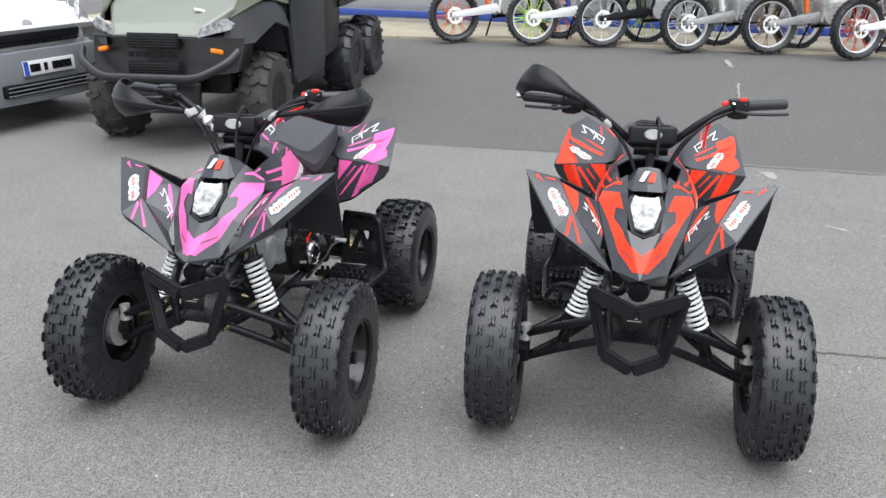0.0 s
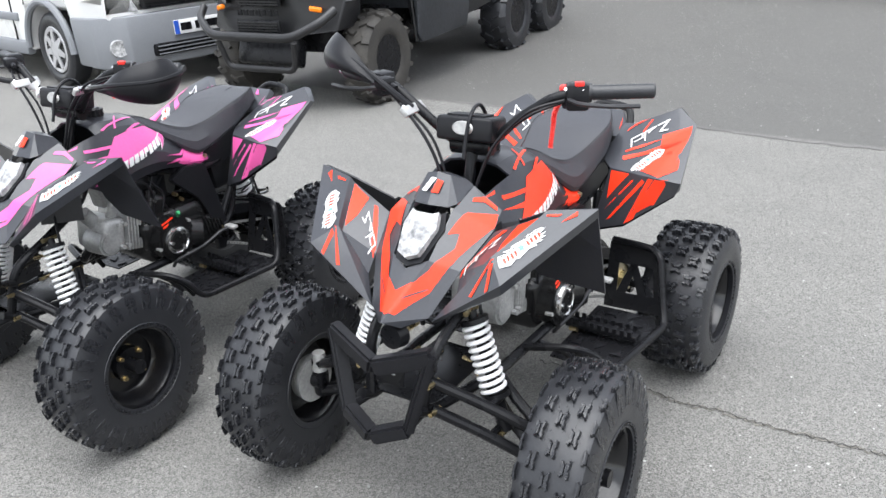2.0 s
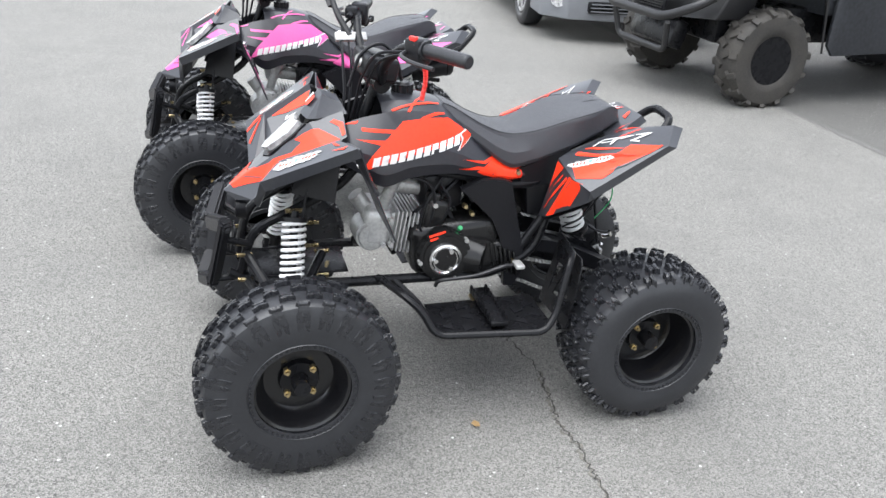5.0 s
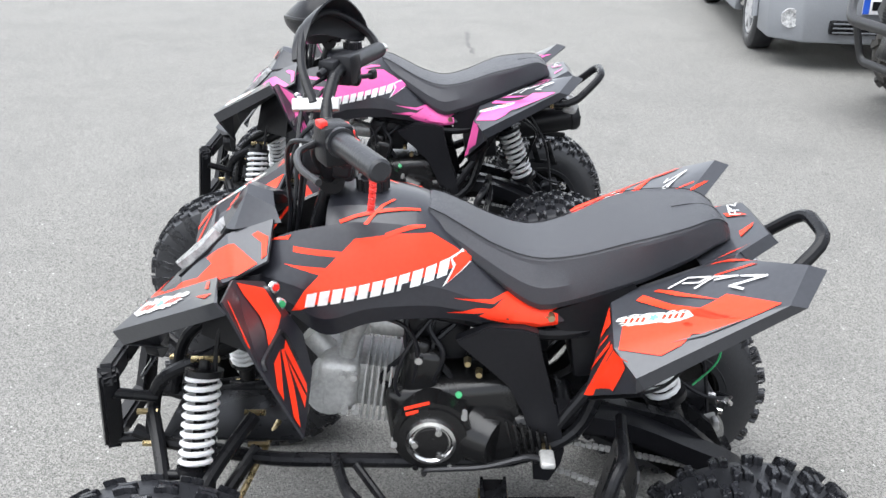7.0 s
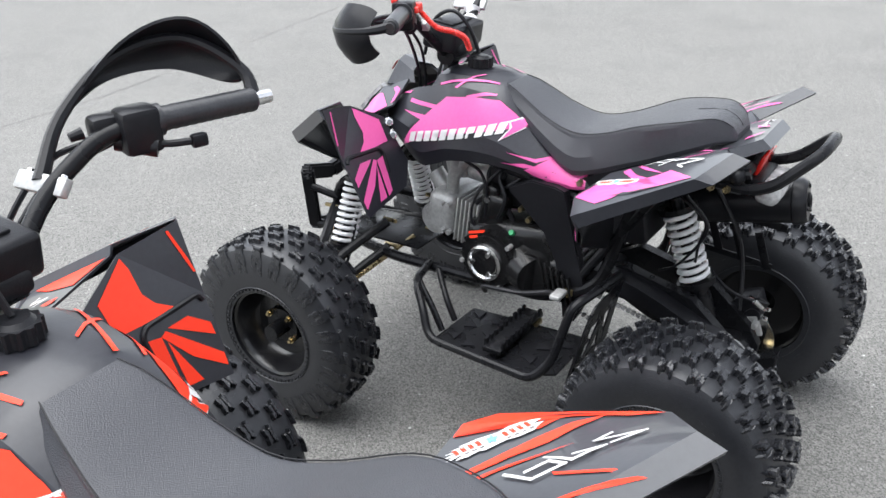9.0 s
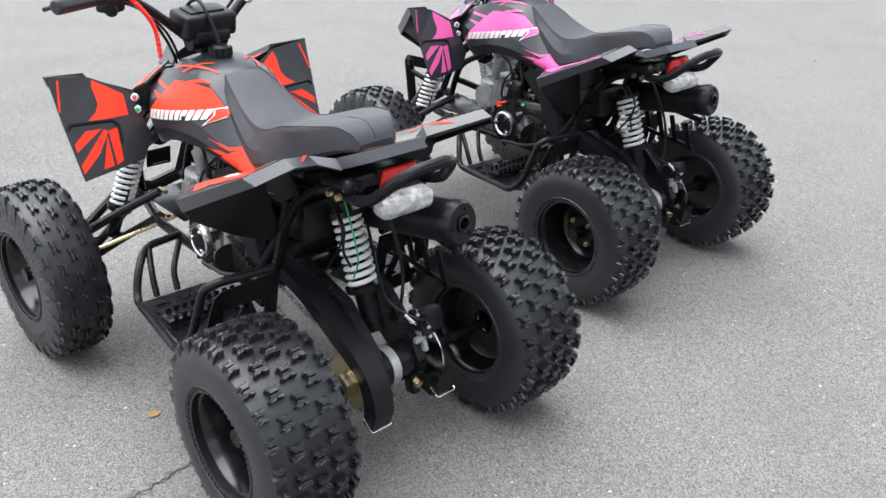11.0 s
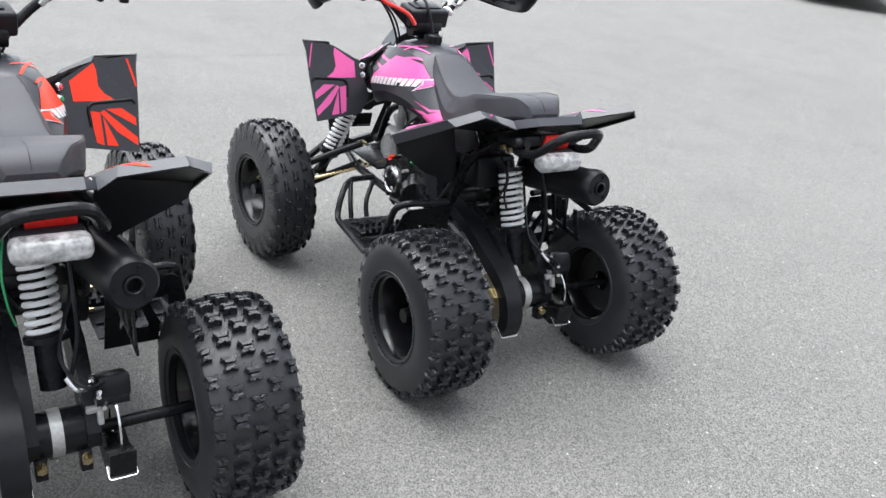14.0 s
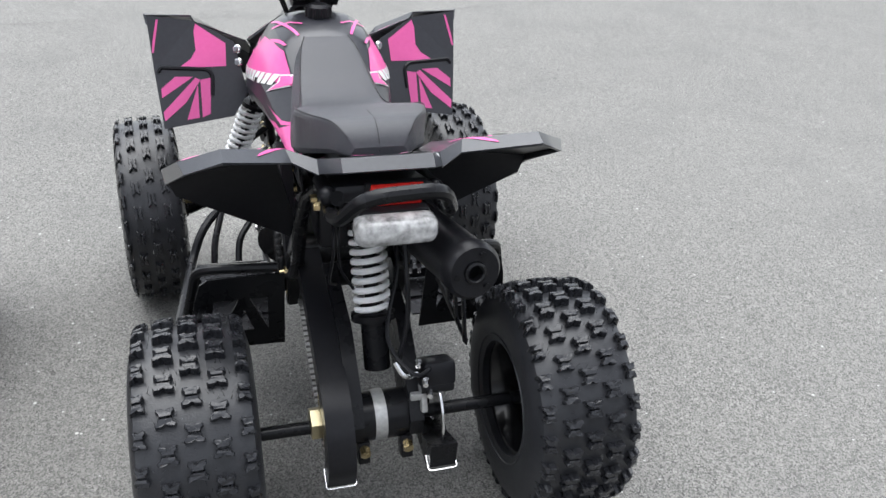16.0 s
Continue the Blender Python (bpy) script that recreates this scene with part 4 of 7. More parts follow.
    P("guard_edge", tube(bmesh.new(), corners([(0.056, 0.160, 0.165), (0.056, 0.190, 0.143), (0.110, 0.190, 0.143), (0.110, 0.160, 0.165)], 0.006), 0.0016, 6), M_CHROME, "bright wire edge", sa)
    for y, z in ((0.02, 0.335), (0.09, 0.305), (-0.06, 0.375)):
        P("guard_bolt", rod(bmesh.new(), (0.052, y, z), (0.060, y, z), 0.006, seg=8), M_CHROME, parent=sa)
    P("axle_carrier", rod(rod(bmesh.new(), (-0.06, 0.100, 0.222), (0.06, 0.100, 0.222), 0.046, seg=28), (-0.068, 0.100, 0.222), (0.068, 0.100, 0.222), 0.036, seg=28), M_STEEL, parent=sa)
    P("carrier_band", rod(bmesh.new(), (-0.010, 0.100, 0.222), (0.012, 0.100, 0.222), 0.0475, seg=28), M_ALU, "bare metal band", sa)
    for x in (-0.045, 0.035):
        P("carrier_bolt", rod(bmesh.new(), (x, 0.145, 0.19), (x, 0.165, 0.185), 0.010, seg=6), M_BRASS, parent=sa)
    P("rear_axle", rod(bmesh.new(), (-0.36, 0.100, 0.222), (0.36, 0.100, 0.222), 0.0125), M_STEEL)
    sp = bmesh.new()
    lathe(sp, [(0.064, 0.002), (0.064, -0.002), (0.03, -0.002), (0.03, 0.002)], 36, pose(0.098, 0.100, 0.222), True)
    rod(sp, (0.08, 0.100, 0.222), (0.125, 0.100, 0.222), 0.03, seg=6)
    for k in range(30):
        a = 2 * math.pi * k / 30
        box(sp, (0.098, 0.100 + 0.065 * math.sin(a), 0.222 + 0.065 * math.cos(a)), (0.005, 0.007, 0.007), (0, 0, 0), 0)
    P("sprocket", sp, M_ZINC, "yellow zinc chain sprocket")
    ch = bmesh.new()
    for k in range(34):
        t = k / 33
        for z0, z1 in ((0.375, 0.286), (0.325, 0.158)):
            box(ch, (0.098, -0.28 + t * 0.385, z0 + (z1 - z0) * t), (0.009, 0.009, 0.008), (-14, 0, 0), 0.0)
    tagged(P("chain", ch, M_ALU), kind="stuff")
    P("brake_disc", lathe(bmesh.new(), [(0.078, 0.002), (0.078, -0.002), (0.025, -0.002), (0.025, 0.002)], 36, pose(-0.105, 0.100, 0.222), True), M_CHROME)
    dg = bmesh.new()
    prism(dg, [(0.06, 0.155), (0.16, 0.138), (0.185, 0.150), (0.190, 0.205), (0.13, 0.18), (0.06, 0.19)], lambda u, v, w: (-0.13 + w, u, v), 0.05)
    P("disc_guard", dg, M_STEEL)
    cl = bmesh.new()
    box(cl, (-0.105, 0.115, 0.318), (0.06, 0.055, 0.045), (20, 0, 0), 0.008), rod(cl, (-0.13, 0.13, 0.30), (-0.07, 0.13, 0.30), 0.017)
    P("brake_caliper", cl, M_PLASTIC)
    for x, y, z in ((-0.075, 0.15, 0.325), (-0.085, 0.145, 0.295), (-0.068, 0.12, 0.345)):
        P("caliper_bolt", rod(bmesh.new(), (x, y, z), (x + 0.004, y + 0.014, z), 0.007, 0.005, 8), M_CHROME)
    P("caliper_pipe", tube(bmesh.new(), spline([(-0.06, 0.14, 0.335), (-0.035, 0.155, 0.345), (-0.02, 0.14, 0.365)], 4), 0.005, 8), M_CHROME)
    P("caliper_arm", box(box(bmesh.new(), (-0.075, 0.12, 0.27), (0.012, 0.06, 0.05), (20, 0, 0), 0.003), (-0.065, 0.14, 0.285), (0.03, 0.012, 0.014), (0, 0, 0), 0.003), M_ALU)
    P("guard_edge", tube(bmesh.new(), corners([(-0.132, 0.165, 0.162), (-0.132, 0.190, 0.147), (-0.078, 0.190, 0.147), (-0.078, 0.165, 0.162)], 0.006), 0.0016, 6), M_CHROME, "bright wire edge")
    for x in (-0.045, 0.035):
        P("carrier_clamp", box(bmesh.new(), (x, 0.140, 0.178), (0.022, 0.03, 0.045), (10, 0, 0), 0.003), M_STEEL)
    if film is M_RED:
        P("loose_wire", tube(bmesh.new(), spline([(0.05, 0.03, 0.62), (0.062, 0.075, 0.56), (0.058, 0.085, 0.50), (0.045, 0.05, 0.44)], 6), 0.002, 6), M_GREEN, "green wire")
    P("side_pipe", tube(bmesh.new(), spline([(-0.055, 0.02, 0.60), (-0.052, 0.08, 0.50), (-0.05, 0.10, 0.42), (-0.03, 0.11, 0.33)], 6), 0.0045, 6), M_PLASTIC)
    P("brake_hose", tube(bmesh.new(), spline([(-0.10, 0.12, 0.335), (-0.05, 0.16, 0.35), (-0.02, 0.08, 0.38), (-0.06, -0.02, 0.46), (-0.06, -0.05, 0.55)], 6), 0.004, 6), M_PLASTIC)
    sh = new("rear_shock_absorber")
    sh.parent = q
    top, bot = Vector((-0.004, -0.047, 0.572)), Vector((-0.010, 0.048, 0.290))
    d = bot - top
    P("damper", rod(rod(bmesh.new(), top, bot, 0.014), top + d * 0.6, bot, 0.025), M_STEEL, parent=sh)
    P("spring", coil(bmesh.new(), top + d * 0.1, top + d * 0.64, 0.030, 0.0058, 9), M_SPRING, "white coil spring", sh)
    P("spring_seat", rod(bmesh.new(), top + d * 0.06, top + d * 0.1, 0.042), M_STEEL, parent=sh)
    P("spring_seat", rod(bmesh.new(), top + d * 0.64, top + d * 0.68, 0.042), M_STEEL, parent=sh)
    # tail: light, reflector, grab rail
    tl = new("tail_light")
    tl.parent = q
    P("lens", box(bmesh.new(), (-0.012, 0.148, 0.634), (0.135, 0.05, 0.046), (-8, 0, 0), 0.018, 4), M_FILMED, "clear tail light lens in wrinkled film", tl)
    P("housing", box(bmesh.new(), (-0.012, 0.120, 0.642), (0.12, 0.04, 0.04), (0, 0, 0), 0.008), M_PLASTIC, parent=tl)
    P("reflector", box(bmesh.new(), (-0.018, 0.122, 0.680), (0.085, 0.008, 0.045), (-18, 0, 0), 0.002), M_REFLECTOR, "flat red reflector")
    P("reflector_mount", box(bmesh.new(), (-0.018, 0.112, 0.680), (0.10, 0.010, 0.05), (-18, 0, 0), 0.003), M_PLASTIC)
    P("grab_rail", tube(bmesh.new(), corners([(0.082, 0.02, 0.66), (0.085, 0.12, 0.650), (0.080, 0.165, 0.665), (0.055, 0.238, 0.735), (-0.058, 0.242, 0.742), (-0.096, 0.170, 0.672), (-0.098, 0.12, 0.655), (-0.09, 0.02, 0.66)], 0.035), 0.0118), M_STEEL)
    for s in (1, -1):
        P("rail_knob", rod(bm_ball((s * 0.086, 0.098, 0.676), 0.017), (s * 0.086, 0.02, 0.668), (s * 0.086, 0.095, 0.676), 0.013), M_PLASTIC)
        for y in (0.055, 0.085):
            P("rail_bolt", rod(bmesh.new(), (s * 0.098, y, 0.652), (s * 0.108, y, 0.652), 0.008, 0.007, 6), M_BRASS)
    P("label_tag", box(bmesh.new(), (0.040, 0.085, 0.672), (0.010, 0.003, 0.035), (0, 0, 0), 0), M_BRASS, "small yellow tag")
    # loom wires at the back
    P("wire_loom", tube(tube(bmesh.new(), spline([(0.05, -0.02, 0.60), (0.06, 0.04, 0.56), (0.055, 0.03, 0.50), (0.03, 0.02, 0.45)], 6), 0.003, 6), spline([(0.065, 0.0, 0.61), (0.07, 0.05, 0.55), (0.07, 0.0, 0.46), (0.05, -0.05, 0.42)], 6), 0.003, 6), M_PLASTIC)
    quad_body(q, P, film, film_word)
    quad_bars(q, P, film, bar_turn, guards, wrap)
    # the bike stands a little high on its new tyres
    for ob in q.children:
        if not ob.name.startswith(("front_wheel", "rear_wheel", "rear_axle")):
            ob.location.z += 0.008
    return q


def bm_ball(c, r, seg=14):
    bm = bmesh.new()
    bmesh.ops.create_uvsphere(bm, u_segments=seg, v_segments=seg // 2, radius=r, matrix=Matrix.Translation(c))
    return bm


def quad_body(q, P, film, word):
    """The bodywork: seat, tank cover, nose cowl, front wings with mud flaps, rear wings, and their stickers."""
    # seat
    bm = bmesh.new()
    ny = 40
    rows = []
    for i in range(ny):
        y = -0.45 + 0.528 * (1 - (1 - i / (ny - 1)) ** 1.7)
        hw, zt, zl = seat_hw(y), seat_top(y), seat_low(y)
        ed = seat_edge(y)
        half = [(0.95, 1.0), (1.0, 0.86), (max(0.985, 0.4 + 0.62 * ed), 0.52), (ed + 0.045, 0.13), (ed + 0.03, 0.05), (ed, 0.008), (ed - 0.05, -0.006), (0.4, -0.022)]
        row = [bm.verts.new((hw * a, y, zt - 0.006 - (zt - 0.006 - zl) * dz)) for a, dz in [(-a, dz) for a, dz in half] + [(0, -0.026)] + half[::-1]]
        rows.append(row)
    for a, b in zip(rows, rows[1:]):
        for k in range(len(a) - 1):
            bm.faces.new((a[k], a[k + 1], b[k + 1], b[k]))
    bm.faces.new(rows[0]), bm.faces.new(rows[-1])
    for i in range(ny - 1):
        bm.faces.new((rows[i][0], rows[i + 1][0], rows[i + 1][-1], rows[i][-1]))
    seat = P("seat", bm, M_SEAT, "long black ribbed vinyl seat")
    for sd in (1, -1):
        way = [(sd * seat_hw(y) * (seat_edge(y) + 0.02), y, seat_top(y) - 0.0055) for y in [-0.43 + 0.500 * (1 - (1 - k / 30) ** 1.6) for k in range(31)]]
        P("seat_seam", tube(bmesh.new(), way, 0.0009, 6), M_PLASTIC)
    over = laid(surface(seat), lambda u, v: (u, 0.12 - 0.07 * v, 0.70 + 0.12 * v), (0, -0.8, -0.6))
    P("seat_seam", tube(bmesh.new(), [over(0.0, k / 10, 0.0004) for k in range(11)], 0.0008, 6), M_PLASTIC)
    # tank cover
    bm = bmesh.new()
    rows = []
    for i in range(41):
        y = -0.73 + 0.53 * i / 40
        zl, zt = tank_low(y), tank_top(y)
        side = [(tank_x(y, zl + (zt - zl) * v), zl + (zt - zl) * v) for v, _ in tank_side]
        pts = [(x, z) for x, z in side] + [(0.22 * tank_hw(y), zt + 0.006), (0, zt + 0.008), (-0.22 * tank_hw(y), zt + 0.006)] + [(-x, z) for x, z in reversed(side)]
        rows.append([bm.verts.new((x, y, z)) for x, z in pts])
    for a, b in zip(rows, rows[1:]):
        for k in range(len(a) - 1):
            if a[0].co.y > -0.598 or k not in (5, 6, 7, 8, 9, 10):
                bm.faces.new((a[k], a[k + 1], b[k + 1], b[k]))
    bmesh.ops.recalc_face_normals(bm, faces=bm.faces)
    bmesh.ops.solidify(bm, geom=list(bm.faces), thickness=0.006)
    tank = P("tank_cover", bm, M_TANK, "charcoal tank cover with %s film" % word)
    skin = surface(tank)
    for s in (1, -1):
        fn = laid(skin, lambda u, v: (s * 0.4, u, v), (-s, 0, 0))
        for poly, cuts in (([(-0.655, 0.636), (-0.612, 0.655), (-0.50, 0.686), (-0.40, 0.701), (-0.358, 0.704), (-0.388, 0.730), (-0.425, 0.756), (-0.484, 0.760), (-0.548, 0.755), (-0.592, 0.714), (-0.63, 0.676)], 7),
                           ([(-0.287, 0.650), (-0.26, 0.634), (-0.212, 0.622), (-0.210, 0.592), (-0.246, 0.588), (-0.292, 0.597), (-0.326, 0.609), (-0.346, 0.620), (-0.319, 0.633)], 4),
                           ([(-0.389, 0.657), (-0.326, 0.644), (-0.283, 0.652), (-0.289, 0.646), (-0.322, 0.637)], 3),
                           ([(-0.400, 0.632), (-0.345, 0.634), (-0.310, 0.626), (-0.345, 0.625)], 3),
                           ([(-0.650, 0.738), (-0.566, 0.736), (-0.572, 0.728), (-0.650, 0.730)], 4),
                           ([(-0.665, 0.712), (-0.590, 0.712), (-0.600, 0.700), (-0.630, 0.706)], 4),
                           ([(-0.708, 0.735), (-0.695, 0.738), (-0.655, 0.752), (-0.660, 0.745)], 3)):
            P("film_panel", decal(bmesh.new(), poly, fn, cuts, 0.0013), film)
        top = laid(skin, lambda u, v: (s * u, v, 1.0), (0, 0, -1))
        for poly in ([(0.092, -0.575), (0.052, -0.445), (0.057, -0.443), (0.097, -0.572)], [(0.098, -0.535), (0.040, -0.490), (0.040, -0.485), (0.098, -0.528)], [(0.104, -0.500), (0.080, -0.435), (0.085, -0.436), (0.108, -0.498)]):
            P("film_panel", decal(bmesh.new(), poly, top, 4, 0.0022), film)
        tf = lambda u, v, w: fn(-0.632 + u * 0.30, 0.647 + u * 0.058 + v, w)
        for k in range(11):
            P("lettering_block", blocks(bmesh.new(), tf, 0.78 * k / 11, 0.002, 0.78 / 11, 0.022, 1, 0.25, 4 + k * 3, 0.0030, 3), M_WHITE)
        P("swoosh", decal(bmesh.new(), [(0.77, -0.010), (0.89, 0.004), (0.84, 0.013), (0.96, 0.022), (0.98, 0.027), (0.80, 0.021), (0.82, 0.010)], tf, 3, 0.0036), film, "%s swoosh mark" % word)
        P("swoosh_edge", decal(bmesh.new(), [(0.75, -0.0125), (0.905, 0.003), (0.865, 0.012), (0.97, 0.020), (1.0, 0.0295), (0.79, 0.024), (0.805, 0.0085)], tf, 3, 0.0026), M_WHITE)
    lobes = [((0.029 if k % 4 < 2 else 0.0255) * math.cos(k * math.pi / 24), (0.029 if k % 4 < 2 else 0.0255) * math.sin(k * math.pi / 24)) for k in range(48)]
    P("fuel_cap", prism(bmesh.new(), lobes, lambda u, v, w: (u, v - 0.527, 0.802 + w), 0.021), M_PLASTIC)
    P("cap_top", lathe(bmesh.new(), [(0, 0.026), (0.017, 0.026), (0.022, 0.021), (0.0, 0.021)], 24, Matrix.Translation((0, -0.527, 0.802)) @ pose(0, 0, 0, 0, -90, 0)), M_PLASTIC)
    P("breather_hose", tube(bmesh.new(), spline([(0, -0.53, 0.83), (0.01, -0.55, 0.89), (0.015, -0.59, 0.925), (0.02, -0.64, 0.90), (0.02, -0.67, 0.82)], 7), 0.0045, 8), M_PLASTIC)
    # nose cowl
    bm = bmesh.new()
    N, LB, LT = (0, -0.983, 0.548), (0.0, -0.872, 0.646), (0.0, -0.768, 0.744)
    V = [N, (0.075, -0.915, 0.546), (0.046, -0.862, 0.652), (0.112, -0.842, 0.632), (0.139, -0.746, 0.695), (0.054, -0.772, 0.738), (0.128, -0.690, 0.722), (0.060, -0.690, 0.768), (0, -0.884, 0.634), (0.030, -0.955, 0.530)]
    verts = V + [(-x, y, z) for x, y, z in V]
    half = [(0, 1, 2), (2, 1, 3), (2, 3, 4, 5), (5, 4, 6, 7), (0, 2, 8), (0, 9, 1)]
    sheet(bm, verts, half + [tuple(i + len(V) for i in reversed(f)) for f in half], 0.005)
    bmesh.ops.remove_doubles(bm, verts=bm.verts, dist=1e-4)
    nose = P("nose_cowl", bm, M_BODY, "charcoal nose cowl with %s film" % word)
    # headlight
    hl = new("headlight")
    hl.parent = q
    poly = [(0.0, 0.0), (0.026, 0.012), (0.043, 0.078), (0.034, 0.112), (0.022, 0.105), (-0.022, 0.105), (-0.034, 0.112), (-0.043, 0.078), (-0.026, 0.012)]
    d = (Vector(LT) - Vector(LB)).normalized()
    nrm = Vector((0, -d.z, d.y)).normalized()
    base = Vector(LB)
    P("lens", prism(bmesh.new(), poly, lambda u, v, w: base + Vector((u, 0, 0)) + d * v * 1.05 + nrm * (w - 0.004 + 0.010 * math.cos(u * 30)), 0.014), M_LENS, "clear headlight lens", hl)
    P("bezel", prism(bmesh.new(), [(u * 1.3, -0.012 + v * 1.18) for u, v in poly], lambda u, v, w: base + Vector((u, 0, 0)) + d * v * 1.05 + nrm * (w - 0.016), 0.018), M_PLASTIC, parent=hl)
    visor = bmesh.new()
    half = [(0.0, -0.790, 0.748), (0.044, -0.776, 0.744), (0.058, -0.758, 0.748), (0.056, -0.678, 0.760), (0.040, -0.690, 0.782), (0.030, -0.738, 0.803), (0.0, -0.742, 0.809), (0.0, -0.700, 0.796)]
    fs = [(0, 1, 5, 6), (1, 2, 5), (2, 3, 4, 5), (5, 4, 7, 6)]
    sheet(visor, half + [(-x, y, z) for x, y, z in half], fs + [tuple(i + 8 for i in reversed(f)) for f in fs], 0.006)
    bmesh.ops.remove_doubles(visor, verts=visor.verts, dist=1e-4)
    P("visor", visor, M_BODY)
    vf = lambda u, v, w: Vector((u, -0.790 + v * 0.048 + u * u * 6, 0.748 + v * 0.061)) + Vector((0, -0.79, 0.62)) * (w + 0.001)
    P("badge_mark", decal(bmesh.new(), [(-0.026, 0.36), (-0.012, 0.36), (0.004, 0.80), (-0.010, 0.80)], vf, 0, 0.002), M_WHITE)
    P("badge_mark", decal(bmesh.new(), [(0.000, 0.36), (0.018, 0.36), (0.022, 0.72), (0.008, 0.76)], vf, 0, 0.002), film if film is M_RED else M_RED)
    # front wings and mud flaps
    for s in (1, -1):
        Y = lambda p: Vector((s * p[0], p[1], p[2]))
        W0, K, TIP, RT, RB, RC = (0.080, -0.912, 0.538), (0.246, -0.908, 0.656), (0.364, -0.709, 0.769), (0.262, -0.732, 0.758), (0.199, -0.861, 0.690), (0.118, -0.868, 0.590)
        RT2, RB2, O1, O2 = (0.254, -0.728, 0.744), (0.193, -0.855, 0.676), (0.113, -0.842, 0.630), (0.140, -0.746, 0.693)
        bm = bmesh.new()
        low = lambda p, d=0.03: (p[0] - 0.004, p[1] + 0.012, p[2] - d)
        vs = [Y(p) for p in (W0, K, TIP, RT, RB, RC, RT2, RB2, O1, O2, low(W0, 0.012), low(K, 0.026), low(TIP, 0.022))]
        sheet(bm, vs, [(0, 1, 4), (0, 4, 5), (1, 2, 3, 4), (4, 3, 6, 7), (5, 4, 7), (5, 7, 8), (7, 6, 9, 8), (0, 10, 11, 1), (1, 11, 12, 2)], 0.004)
        wing = P("front_wing", bm, M_BODY, "charcoal front wing with %s film and stickers" % word)
        front = laid(surface(nose, wing), lambda u, v: (s * u, v, 1.1), (0, 0, -1))
        for poly, cuts in (([(-0.001, -0.968), (-0.001, -0.926), (0.033, -0.902), (0.057, -0.861), (0.087, -0.819), (0.084, -0.794), (0.062, -0.809), (0.079, -0.754), (0.128, -0.706), (0.138, -0.740), (0.112, -0.795), (0.092, -0.842), (0.066, -0.888), (0.040, -0.925), (0.018, -0.958)], 7),
                           ([(0.072, -0.714), (0.088, -0.694), (0.118, -0.692), (0.122, -0.700), (0.094, -0.704), (0.074, -0.724)], 3),
                           ([(0.249, -0.732), (0.199, -0.745), (0.192, -0.800), (0.196, -0.842), (0.203, -0.830), (0.228, -0.779)], 4),
                           ([(0.178, -0.752), (0.168, -0.752), (0.146, -0.785), (0.118, -0.835), (0.116, -0.850), (0.128, -0.838), (0.152, -0.796)], 4),
                           ([(0.208, -0.862), (0.203, -0.864), (0.170, -0.902), (0.178, -0.905)], 2),
                           ([(0.217, -0.906), (0.210, -0.870), (0.203, -0.874), (0.211, -0.908)], 2),
                           ([(0.329, -0.732), (0.325, -0.722), (0.302, -0.753)], 2),
                           ([(0.297, -0.735), (0.266, -0.742), (0.266, -0.746), (0.290, -0.742)], 2)):
            P("film_panel", decal(bmesh.new(), poly, front, cuts, 0.0013), film)
        P("dark_slash", decal(bmesh.new(), [(0.020, -0.935), (0.062, -0.888), (0.058, -0.890), (0.024, -0.928)], front, 3, 0.0022), M_BODY)
        burst_sticker(P, turned(0.250, -0.824, 0.55, 0.835, front), 0.056, 0.023, 7 + s)
        angular(P, turned(0.154, -0.812, 0.72, 0.69, front), 0.078, 0.018, 0.0026)
        # flap behind the wheel
        T0, T1, B0, B1, B2, T2 = (0.358, -0.703, 0.765), (0.256, -0.715, 0.748), (0.172, -0.690, 0.705), (0.150, -0.640, 0.600), (0.185, -0.622, 0.551), (0.341, -0.610, 0.532)
        bm = bmesh.new()
        sheet(bm, [Y(p) for p in (T0, T1, B0, B1, B2, T2, (0.352, -0.662, 0.655), (0.240, -0.660, 0.655))], [(0, 1, 7, 6), (1, 2, 7), (2, 3, 4, 7), (7, 4, 5, 6)], 0.004)
        flap = P("mud_flap", bm, M_TANK, "charcoal mud flap with %s stripes" % word)
        rear = laid(surface(flap), lambda u, v: (s * u, -0.3, v), (0, -1, 0))
        for poly, cuts in (([(0.254, 0.744), (0.191, 0.704), (0.194, 0.658), (0.296, 0.659), (0.270, 0.675), (0.258, 0.692), (0.259, 0.728)], 4),
                           ([(0.340, 0.616), (0.308, 0.640), (0.269, 0.639), (0.340, 0.597)], 3),
                           ([(0.340, 0.568), (0.264, 0.637), (0.254, 0.632), (0.289, 0.586), (0.338, 0.549)], 3),
                           ([(0.254, 0.632), (0.229, 0.636), (0.238, 0.560), (0.256, 0.553)], 3),
                           ([(0.290, 0.550), (0.260, 0.623), (0.263, 0.553)], 2),
                           ([(0.355, 0.690), (0.338, 0.757), (0.333, 0.757), (0.349, 0.690)], 2)):
            P("film_panel", decal(bmesh.new(), poly, rear, cuts, 0.0013), film)
        P("ridge", tube(bmesh.new(), corners([rear(u, v, 0.002) for u, v in ((0.344, 0.649), (0.338, 0.659), (0.237, 0.654), (0.226, 0.642), (0.230, 0.598))], 0.01), 0.0045, 6), M_PLASTIC)
